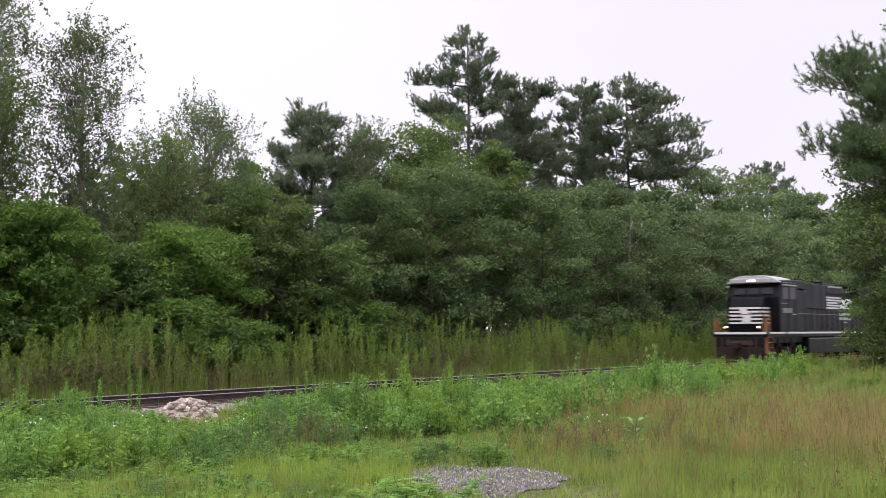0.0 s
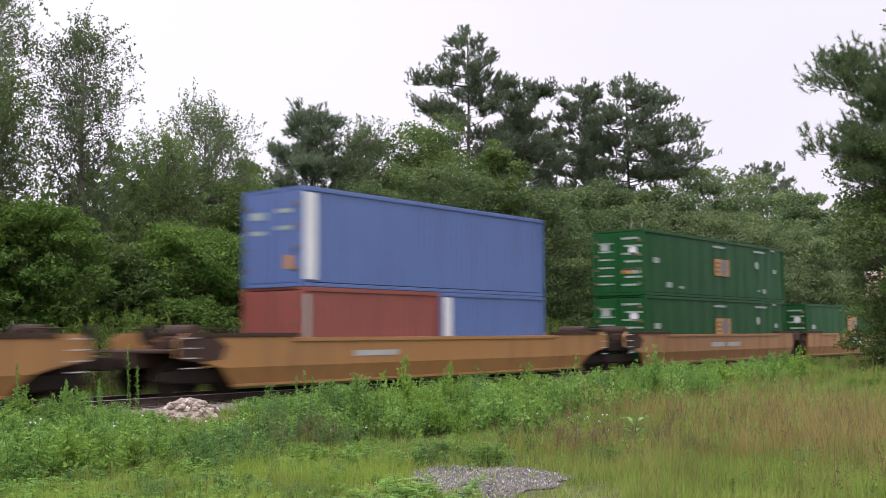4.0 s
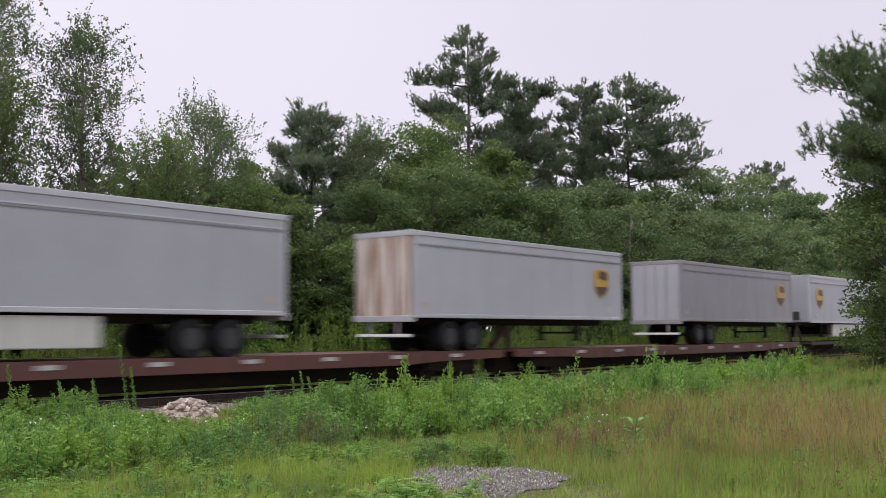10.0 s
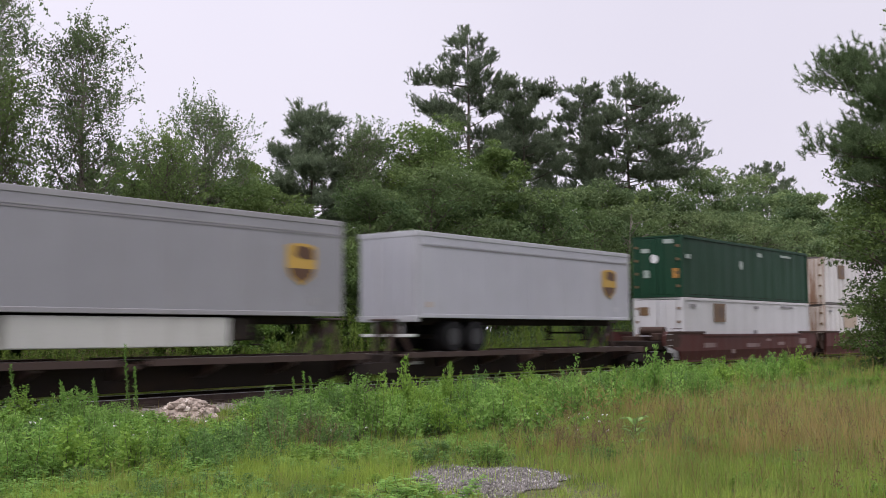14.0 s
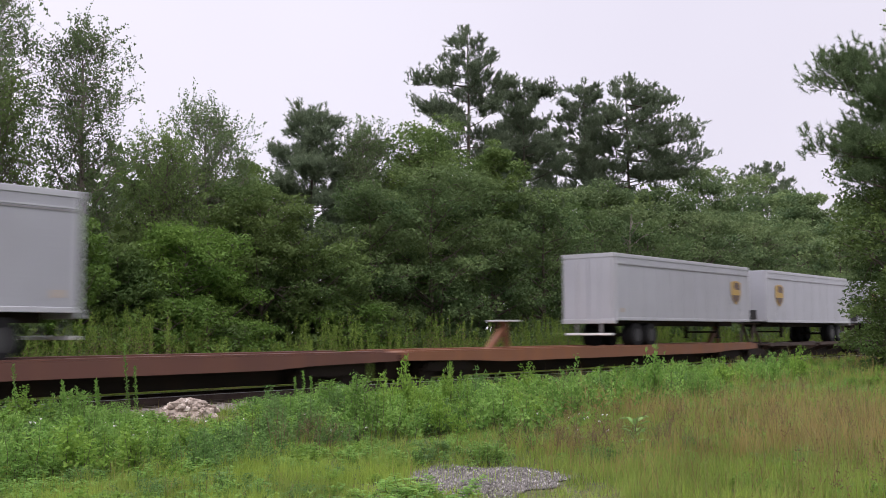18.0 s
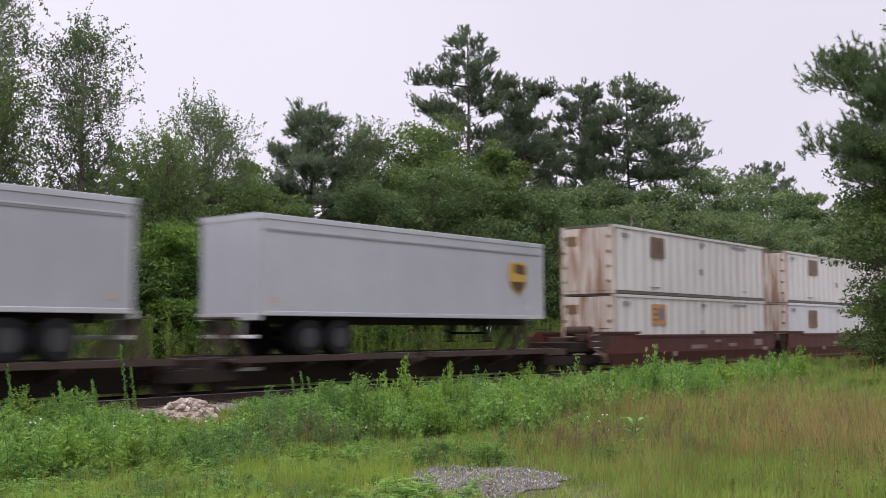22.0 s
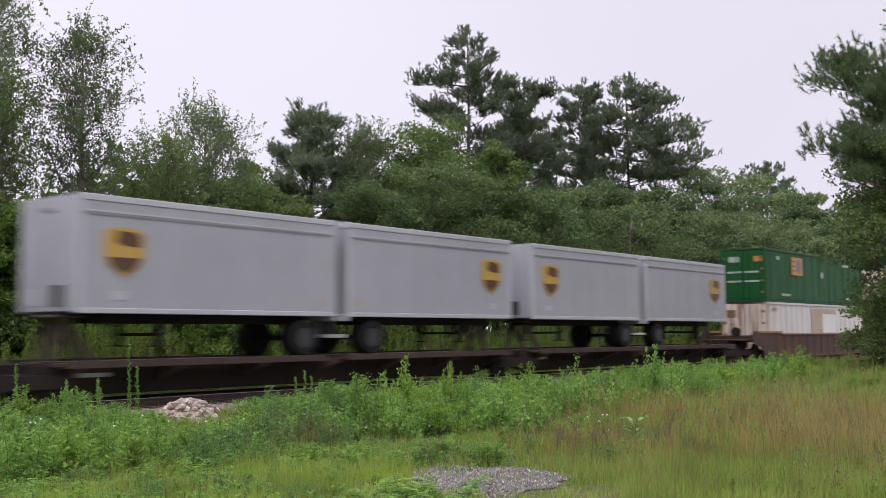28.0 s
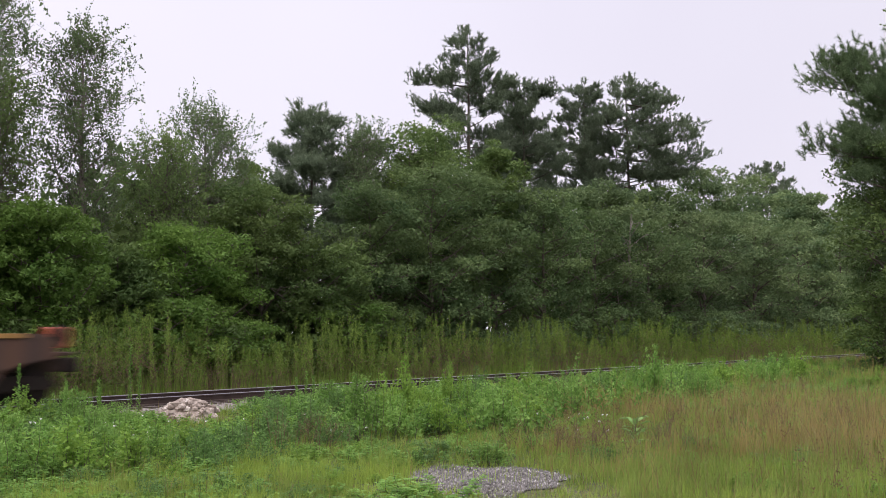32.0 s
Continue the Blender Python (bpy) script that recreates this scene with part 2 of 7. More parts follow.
M_SKIRT = painted("off_white_trailer_underbox", (0.50, 0.50, 0.47), 0.55, stain=(0.22, 0.19, 0.16), amount=0.35)
M_TYRE = painted("black_tyre_rubber", (0.012, 0.012, 0.013), 0.9, stain=(0.030, 0.027, 0.025), amount=0.4, streak=False)
M_TYRE.node_tree.nodes["Principled BSDF"].inputs["Specular IOR Level"].default_value = 0.15
M_RIM = painted("dusty_wheel_rim", (0.040, 0.040, 0.043), 0.7, 0.2, stain=GRIME, amount=0.5)
M_GOLD = painted("gold_emblem", (0.50, 0.315, 0.060), 0.5, stain=(0.26, 0.15, 0.04), amount=0.25)
M_UMBER = painted("brown_emblem", (0.085, 0.040, 0.020), 0.5, stain=(0.15, 0.08, 0.03), amount=0.2)
M_LOGO = painted("orange_panel", (0.48, 0.23, 0.05), 0.5, stain=(0.2, 0.1, 0.04), amount=0.25)
M_LOGOBLUE = painted("grey_blue_panel", (0.17, 0.135, 0.16), 0.5, stain=(0.2, 0.15, 0.1), amount=0.25)
M_DARKPANEL = painted("golden_brown_panel", (0.15, 0.088, 0.042), 0.6, stain=(0.26, 0.17, 0.08), amount=0.5)
M_PATCH = painted("tan_repair_panel", (0.45, 0.36, 0.27), 0.6, stain=(0.3, 0.2, 0.13), amount=0.5)
M_MARK = painted("pale_stencil", (0.36, 0.42, 0.38), 0.55, stain=(0.06, 0.10, 0.07), amount=0.5)
M_DARKMARK = painted("grey_stencil", (0.24, 0.23, 0.24), 0.6, stain=GRIME, amount=0.3)
M_REDMARK = painted("red_stencil", (0.30, 0.05, 0.04), 0.6, stain=GRIME, amount=0.3)
M_REDBOX = painted("orange_red_box_paint", (0.42, 0.10, 0.05), 0.5, stain=GRIME, amount=0.3)
M_BARK = painted("grey_brown_bark", (0.10, 0.078, 0.06), 0.9, stain=(0.05, 0.045, 0.035), amount=0.6, bump=0.9, grain=9)
M_PALEBARK = painted("pale_bare_wood", (0.17, 0.14, 0.12), 0.9, stain=(0.08, 0.07, 0.06), amount=0.5, bump=0.8, grain=9)
M_STEM = painted("green_brown_stem", (0.09, 0.10, 0.04), 0.8, stain=(0.06, 0.05, 0.03), amount=0.4)
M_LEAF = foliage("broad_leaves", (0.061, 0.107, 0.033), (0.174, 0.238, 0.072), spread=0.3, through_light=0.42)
# middle wood: a touch of distance haze mixed into the leaf colour
M_LEAFSHADE = foliage("deep_green_hazed_leaves", (0.056, 0.100, 0.039), (0.161, 0.222, 0.081), spread=0.25, through_light=0.42)
# far wood: greyer, paler green, with the haze of distance put into it
M_LEAFFAR = foliage("haze_tinted_far_leaves", (0.078, 0.129, 0.058), (0.213, 0.278, 0.116), spread=0.12, through_light=0.44)
M_LEAFBRIGHT = foliage("fresh_leaves", (0.070, 0.138, 0.027), (0.175, 0.272, 0.058), spread=0.35, through_light=0.42)
M_LEAFGREY = foliage("grey_green_leaves", (0.098, 0.148, 0.064), (0.200, 0.268, 0.124), spread=0.35, through_light=0.45)
M_LEAFOPEN = foliage("soft_green_leaves", (0.085, 0.135, 0.045), (0.190, 0.262, 0.085), spread=0.35, through_light=0.45)
# background pines: needle colour paled and greyed to carry the distance haze
M_NEEDLE = foliage("haze_paled_pine_needles", (0.098, 0.135, 0.083), (0.205, 0.250, 0.155), through_light=0.42)
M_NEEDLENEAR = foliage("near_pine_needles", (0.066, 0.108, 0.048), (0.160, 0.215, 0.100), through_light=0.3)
M_WEED = foliage("weed_leaves", (0.087, 0.193, 0.034), (0.286, 0.459, 0.110), scale=1.1, spread=0.35, through_light=0.4)
M_WEEDDARK = foliage("dark_weed_leaves", (0.071, 0.146, 0.041), (0.183, 0.305, 0.088), scale=1.1, spread=0.35, through_light=0.38)
M_GRASS = foliage("green_grass", (0.112, 0.165, 0.030), (0.270, 0.345, 0.080), spread=0.35, scale=0.9, through_light=0.35)
M_DRYGRASS = foliage("dry_grass", (0.165, 0.132, 0.048), (0.360, 0.282, 0.108), spread=0.35, scale=0.9, through_light=0.35)
M_RUSSET = foliage("russet_grass_heads", (0.095, 0.062, 0.036), (0.20, 0.130, 0.072), scale=0.8)
M_WEEDLIME = foliage("yellow_green_weed_leaves", (0.119, 0.227, 0.032), (0.275, 0.416, 0.081), scale=1.5, through_light=0.42)
M_LUSH = foliage("lush_yellow_green_grass", (0.150, 0.225, 0.030), (0.330, 0.420, 0.085), scale=0.8, through_light=0.4)
M_STRAW = foliage("pale_straw", (0.170, 0.140, 0.058), (0.330, 0.280, 0.120), scale=0.8, through_light=0.35)
M_REED = foliage("tall_green_grass", (0.098, 0.158, 0.026), (0.225, 0.315, 0.062), scale=0.8, through_light=0.38)
M_REEDRED = foliage("russet_grass_stems", (0.120, 0.082, 0.054), (0.215, 0.150, 0.100), scale=0.8)
M_DEADSTEM = foliage("dry_brown_stalks", (0.105, 0.070, 0.042), (0.215, 0.150, 0.088), scale=1.5, through_light=0.1)
M_FLOWER = painted("white_petals", (0.8, 0.8, 0.76), 0.7, amount=0.05)
M_LEAFPALE = foliage("pale_broad_leaves", (0.17, 0.31, 0.08), (0.30, 0.46, 0.16), through_light=0.35)


# ---- mesh tools ----
def box(bm, x0, x1, y0, y1, z0, z1):
    vs = [bm.verts.new((x, y, z)) for x in (x0, x1) for y in (y0, y1) for z in (z0, z1)]
    for q in ((0, 1, 3, 2), (4, 6, 7, 5), (0, 4, 5, 1), (2, 3, 7, 6), (0, 2, 6, 4), (1, 5, 7, 3)):
        bm.faces.new([vs[i] for i in q])
    return vs


def bevelled(bm, w=0.03, seg=2):
    bmesh.ops.bevel(bm, geom=list(bm.edges), offset=w, segments=seg, affect="EDGES", profile=0.5, clamp_overlap=True)
    return bm


def block(x0, x1, y0, y1, z0, z1, w=0.0):
    bm = bmesh.new()
    box(bm, x0, x1, y0, y1, z0, z1)
    return bevelled(bm, w) if w else bm


def prism(points, axis, a, b):
    """A flat outline, pushed from a to b along axis 'x', 'y' or 'z'."""
    bm = bmesh.new()
    put = {"y": lambda p, d: (p[0], d, p[1]), "x": lambda p, d: (d, p[0], p[1]), "z": lambda p, d: (p[0], p[1], d)}[axis]
    lo = [bm.verts.new(put(p, a)) for p in points]
    hi = [bm.verts.new(put(p, b)) for p in points]
    bm.faces.new(lo)
    bm.faces.new(hi[::-1])
    for i in range(len(points)):
        j = (i + 1) % len(points)
        bm.faces.new((lo[i], hi[i], hi[j], lo[j]))
    bmesh.ops.recalc_face_normals(bm, faces=bm.faces)
    return bm


def drum(bm, c, axis, r, half, seg=20, r2=None):
    """A cylinder round c along an axis."""
    turn = {"x": Euler((0, radians(90), 0)), "y": Euler((radians(90), 0, 0)), "z": Euler((0, 0, 0))}[axis].to_matrix().to_4x4()
    bmesh.ops.create_cone(bm, cap_ends=True, segments=seg, radius1=r, radius2=r if r2 is None else r2, depth=2 * half, matrix=Matrix.Translation(c) @ turn)
    return bm


def part(name, bm, material, parent, label="", m=None):
    """One mesh object under a thing or a part; bm is a bmesh or a finished mesh."""
    if isinstance(bm, bpy.types.Mesh):
        me = bm
    else:
        me = bpy.data.meshes.new(name)
        bm.to_mesh(me)
        bm.free()
        me.materials.append(material)
    ob = new(name, me)
    ob.parent = parent
    if m is not None:
        ob.matrix_local = m
    if label:
        ob["label"] = label
    return ob


SHARED = {}


def shared(key, make, material):
    """A mesh that alike parts share."""
    if key not in SHARED:
        me = bpy.data.meshes.new(str(key[0]))
        bm = make()
        bm.to_mesh(me)
        bm.free()
        me.materials.append(material)
        SHARED[key] = me
    return SHARED[key]


def quick_mesh(name, verts, faces, materials, index=None, smooth=False):
    """A mesh from arrays; faces all with the same count of corners."""
    me = bpy.data.meshes.new(name)
    verts, faces = np.asarray(verts, np.float32), np.asarray(faces, np.int32)
    k = faces.shape[1]
    me.vertices.add(len(verts))
    me.vertices.foreach_set("co", verts.ravel())
    me.loops.add(faces.size)
    me.loops.foreach_set("vertex_index", faces.ravel())
    me.polygons.add(len(faces))
    me.polygons.foreach_set("loop_start", np.arange(0, faces.size, k, dtype=np.int32))
    me.polygons.foreach_set("loop_total", np.full(len(faces), k, np.int32))
    for mt in materials:
        me.materials.append(mt)
    if index is not None:
        me.polygons.foreach_set("material_index", np.asarray(index, np.int32))
    if smooth:
        me.polygons.foreach_set("use_smooth", np.ones(len(faces), bool))
    me.update(calc_edges=True)
    return me


def unit(v):
    return v / np.maximum(np.linalg.norm(v, axis=-1, keepdims=True), 1e-9)


def leaf_arrays(rng, centres, size, droop=0.0, wide=0.29, normal_up=0.5, corners=4):
    """A leaf of four or three corners at each centre; size is a length or an array of lengths."""
    n = len(centres)
    d = unit(rng.normal(size=(n, 3)) * (1, 1, 0.6) + (0, 0, -droop))
    nr = unit(rng.normal(size=(n, 3)) + (0, 0, normal_up * 2))
    s = unit(np.cross(d, nr))
    L = (np.broadcast_to(size, n) * rng.uniform(0.7, 1.3, n))[:, None]
    if corners == 3:
        v = np.stack([centres - s * L * wide * 0.9, centres + d * L * 0.3 + s * L * wide * 1.1, centres + d * L * 1.05], 1)
        return v.reshape(-1, 3), np.arange(3 * n).reshape(-1, 3)
    lift = np.cross(s, d) * L * 0.10
    v = np.stack([centres, centres + d * L * 0.5 + s * L * wide + lift, centres + d * L, centres + d * L * 0.5 - s * L * wide + lift], 1)
    return v.reshape(-1, 3), np.arange(4 * n).reshape(-1, 4)


def tube_arrays(points, radii, seg=6):
    """A tapered, open tube along a line of points."""
    p = np.asarray(points, float)
    r = np.asarray(radii, float)
    t = unit(np.gradient(p, axis=0))
    ref = np.where(np.abs(t[:, 2:3]) > 0.9, np.array([[1.0, 0, 0]]), np.array([[0, 0, 1.0]]))
    a = unit(np.cross(t, ref))
    b = np.cross(t, a)
    ang = np.linspace(0, 2 * np.pi, seg, endpoint=False)
    v = p[:, None] + r[:, None, None] * (np.cos(ang)[None, :, None] * a[:, None] + np.sin(ang)[None, :, None] * b[:, None])
    f = []
    for i in range(len(p) - 1):
        for j in range(seg):
            k = (j + 1) % seg
            f.append((i * seg + j, i * seg + k, (i + 1) * seg + k, (i + 1) * seg + j))
    return v.reshape(-1, 3), np.array(f)


def merged(pieces):
    vs, fs, n = [], [], 0
    for v, f in pieces:
        vs.append(v)
        fs.append(np.asarray(f) + n)
        n += len(v)
    return np.concatenate(vs), np.concatenate(fs)


def blade_arrays(rng, base, height, width, lean):
    """Grass blades: a tapering strip of two quads that leans over, its tip pinched."""
    n = len(base)
    az = rng.uniform(0, 2 * np.pi, n)
    side = np.stack([np.cos(az), np.sin(az), np.zeros(n)], 1) * (np.broadcast_to(width, n)[:, None] * 0.5)
    bend = rng.uniform(0, 2 * np.pi, n)
    out = np.stack([np.cos(bend), np.sin(bend), np.zeros(n)], 1) * (height * np.abs(rng.normal(0, lean, n)))[:, None]
    up = np.zeros((n, 3))
    up[:, 2] = height
    mid, tip = base + up * 0.55 + out * 0.3, base + up + out
    v = np.stack([base - side, base + side, mid + side * 0.75, mid - side * 0.75, tip + side * 0.12, tip - side * 0.12], 1).reshape(-1, 3)
    i = np.arange(n)[:, None] * 6
    f = np.stack([i + np.array([[0, 1, 2, 3]]), i + np.array([[3, 2, 4, 5]])], 1).reshape(-1, 4)
    return v, f


def empty(name, label, category, group="", kind=""):
    return tagged(new(name), label, category, group, kind)


# ---- the ground and the railway ----
TRACK_Y = 22.78


def ground_z(x, y):
    """Height of the field: nearly level, a little rise in the open grass, a shallow bed under the railway."""
    x, y = np.asarray(x, float), np.asarray(y, float)
    z = -0.30 + 0.05 * np.sin(x * 0.45 + 1.3) * np.cos(y * 0.38) + 0.03 * np.sin(x * 1.3) * np.sin(y * 1.1 + 0.6)
    rise = np.clip((x - 26) / 20, 0, 1) * np.clip((20.5 - y) / 4, 0, 1)
    z = z + 0.30 * rise * rise * (3 - 2 * rise)
    bed = np.clip(1 - (np.abs(y - TRACK_Y) - 2.2) / 1.2, 0, 1)
    return z * (1 - bed) + -0.50 * bed


def build_ground():
    xs = np.concatenate([-np.geomspace(2400, 12, 22), np.arange(-8, 110, 0.8), np.geomspace(114, 2400, 22)])
    ys = np.concatenate([-np.geomspace(2400, 6, 22), np.arange(-4, 36, 0.5), np.geomspace(38, 2400, 22)])
    gx, gy = np.meshgrid(xs, ys, indexing="ij")
    v = np.stack([gx, gy, ground_z(gx, gy)], -1).reshape(-1, 3)
    n = len(ys)
    i, j = np.meshgrid(np.arange(len(xs) - 1), np.arange(n - 1), indexing="ij")
    a = (i * n + j).ravel()
    f = np.stack([a, a + n, a + n + 1, a + 1], 1)
    tagged(new("ground", quick_mesh("ground", v, f, [M_GROUND], smooth=True)), "rough grassy field beside the railway", "ground", kind="structure")


def build_track():
    x0, x1 = -900, 960
    bed = prism([(TRACK_Y - 2.9, -0.62), (TRACK_Y - 1.75, -0.23), (TRACK_Y + 1.75, -0.23), (TRACK_Y + 2.9, -0.62)], "x", x0, x1)
    tagged(part("ballast_bed", bed, M_BALLAST, None), "low bed of grey-brown crushed stone under the rails", "ballast", kind="structure")
    rng = np.random.default_rng(5)
    # loose stones of the near shoulder
    n = 9000
    c = np.stack([rng.uniform(4, 75, n), TRACK_Y + rng.uniform(-2.8, 2.2, n), np.zeros(n)], 1)
    off = np.abs(c[:, 1] - TRACK_Y)
    c[:, 2] = np.where(off < 1.75, -0.23, -0.23 - (off - 1.75) * 0.339)
    corner = np.array([(1, 0, 0), (-1, 0, 0), (0, 1, 0), (0, -1, 0), (0, 0, 1), (0, 0, -1)], float)
    tri = np.array([(0, 2, 4), (2, 1, 4), (1, 3, 4), (3, 0, 4), (2, 0, 5), (1, 2, 5), (3, 1, 5), (0, 3, 5)])
    v = (c[:, None] + corner[None] * rng.uniform(0.02, 0.055, (n, 6, 1)) + rng.normal(0, 0.008, (n, 6, 3))).reshape(-1, 3)
    f = (np.arange(n)[:, None, None] * 6 + tri[None]).reshape(-1, 3)
    tagged(new("ballast_stones", quick_mesh("ballast_stones", v, f, [M_BALLAST])), "loose crushed stones along the railway", "stones", kind="stuff")
    root = empty("railway_track", "single railway track with rusty-sided steel rails on timber ties", "railway track", kind="structure")
    profile = [(-0.075, -0.18), (0.075, -0.18), (0.075, -0.168), (0.012, -0.148), (0.012, -0.05), (0.036, -0.04), (0.036, -0.004), (-0.036, -0.004), (-0.036, -0.04), (-0.012, -0.05), (-0.012, -0.148), (-0.075, -0.168)]
    for s in (-1, 1):
        rail = part("rail", prism([(TRACK_Y + s * 0.755 + a, b) for a, b in profile], "x", x0, x1), M_RAILSIDE, root)
        part("running_surface", block(x0, x1, TRACK_Y + s * 0.755 - 0.039, TRACK_Y + s * 0.755 + 0.039, -0.012, 0.0, 0.004), M_RAILTOP, rail, "bright worn rail head")
    tie = shared(("tie",), lambda: block(-0.115, 0.115, -1.3, 1.3, -0.36, -0.185, 0.012), M_TIE)
    for k in range(250):
        part("tie", tie, None, root, m=pose(-8 + k * 0.50, TRACK_Y + rng.uniform(-0.04, 0.04), 0, 0, 0, rng.uniform(-1.2, 1.2)))
    plate = shared(("tie_plate",), lambda: block(-0.09, 0.09, -0.17, 0.17, -0.186, -0.172), M_RAILSIDE)
    for k in range(100):
        part("tie_plate", plate, None, root, m=pose(4 + k * 0.50, TRACK_Y - 0.755, 0))
    far = []
    for a in (np.arange(-899, -8.2, 0.5), np.arange(117.2, 959, 0.5)):
        b = np.array([(sx * 0.115, sy * 1.3, z) for sx in (-1, 1) for sy in (-1, 1) for z in (-0.36, -0.185)])
        q = np.array([(0, 1, 3, 2), (4, 6, 7, 5), (0, 4, 5, 1), (2, 3, 7, 6), (1, 5, 7, 3)])
        vv = (b[None] + np.stack([a, np.full_like(a, TRACK_Y), np.zeros_like(a)], 1)[:, None]).reshape(-1, 3)
        far.append((vv, (np.arange(len(a))[:, None, None] * 8 + q[None]).reshape(-1, 4)))
    rest = new("far_ties", quick_mesh("far_ties", *merged(far), [M_TIE]))
    rest.parent = root
    tagged(rest, kind="stuff")


def lump(rng, r, flat=0.7):
    """A rough stone."""
    bm = bmesh.new()
    bmesh.ops.create_icosphere(bm, subdivisions=1, radius=r)
    k = rng.uniform(0, 50)
    for v in bm.verts:
        d = 1 + 0.35 * noise.noise(v.co * (1.3 / r) + Vector((k, 0, 0))) + 0.12 * noise.noise(v.co * (4 / r) + Vector((0, k, 0)))
        v.co = Vector((v.co.x * d, v.co.y * d, v.co.z * d * flat))
    return bm


def build_stone_heap():
    root = empty("stone_heap", "heap of pale pinkish rubble beside the rails", "rubble heap")
    rng = np.random.default_rng(11)
    cx, cy = 13.62, 18.35
    mound = bmesh.new()
    bmesh.ops.create_icosphere(mound, subdivisions=4, radius=1.0)
    for v in mound.verts:
        d = 1 + 0.20 * noise.noise(v.co * 2.2) + 0.10 * noise.noise(v.co * 7.0)
        v.co = Vector((v.co.x * 0.72 * d, v.co.y * 0.58 * d, v.co.z * 0.40 * d + 0.05 * noise.noise(v.co * 11.0)))
    part("mound", mound, M_STONE, root, m=pose(cx, cy, float(ground_z(cx, cy)) - 0.02))
    for k in range(240):
        a, d = rng.uniform(0, 6.28), min(1.0, abs(rng.normal(0, 0.5)))
        x, y = cx + math.cos(a) * d * 0.9, cy + math.sin(a) * d * 0.65
        h = 0.46 * math.sqrt(max(0.0, 1 - (d / 0.85) ** 2))
        r = rng.uniform(0.035, 0.10) * (1.7 if k % 23 == 0 else 1.0)
        part("stone", lump(rng, r), M_STONE, root, m=pose(x, y, float(ground_z(x, y)) + h * rng.uniform(0.8, 1.0), 0, 0, rng.uniform(0, 360)))


def build_gravel_patch():
    rng = np.random.default_rng(3)
    n = 9000
    a, d = rng.uniform(0, 2 * np.pi, n), np.sqrt(rng.uniform(0, 1, n))
    edge = 1 + 0.16 * np.sin(3 * a + 0.6) + 0.10 * np.sin(7 * a)
    along, across = 13.30 + 1.55 * d * edge * np.sin(a), 0.55 + 1.06 * d * edge * np.cos(a)
    x, y = 0.7717 * along + 0.636 * across, 0.636 * along - 0.7717 * across
    c = np.stack([x, y, ground_z(x, y) + 0.012], 1)
    corner = np.array([(1, 0, 0), (-1, 0, 0), (0, 1, 0), (0, -1, 0), (0, 0, 1), (0, 0, -1)], float)
    tri = np.array([(0, 2, 4), (2, 1, 4), (1, 3, 4), (3, 0, 4), (2, 0, 5), (1, 2, 5), (3, 1, 5), (0, 3, 5)])
    v = (c[:, None] + corner[None] * rng.uniform(0.006, 0.024, (n, 6, 1)) * (1 + 1.2 * rng.uniform(0, 1, (n, 1, 1)) ** 8) + rng.normal(0, 0.004, (n, 6, 3))).reshape(-1, 3)
    f = (np.arange(n)[:, None, None] * 6 + tri[None]).reshape(-1, 3)
    tagged(new("gravel", quick_mesh("gravel", v, f, [M_GRAVEL])), "bare patch of grey gravel in the grass", "gravel", kind="stuff")


build_ground()
build_track()
build_stone_heap()
build_gravel_patch()


# ---- the train ----
RIDERS = []  # (thing, place along the train in metres, height over the rails, turned round)


def rides(thing, u, z=0.0, turned=False):
    RIDERS.append((thing, u, z, turned))
    return thing


def bars(name, spots, material, parent, side=-1, y=1.3, label=""):
    """Small flat blocks of lettering or reflectors on a side wall: (x, z, width, height)."""
    for x, z, w, h in spots:
        me = shared((name, round(w, 2), round(h, 2), material.name), lambda: block(-w / 2, w / 2, -0.006, 0.006, -h / 2, h / 2), material)
        part(name, me, None, parent, label, pose(x, side * (y + 0.004), z))


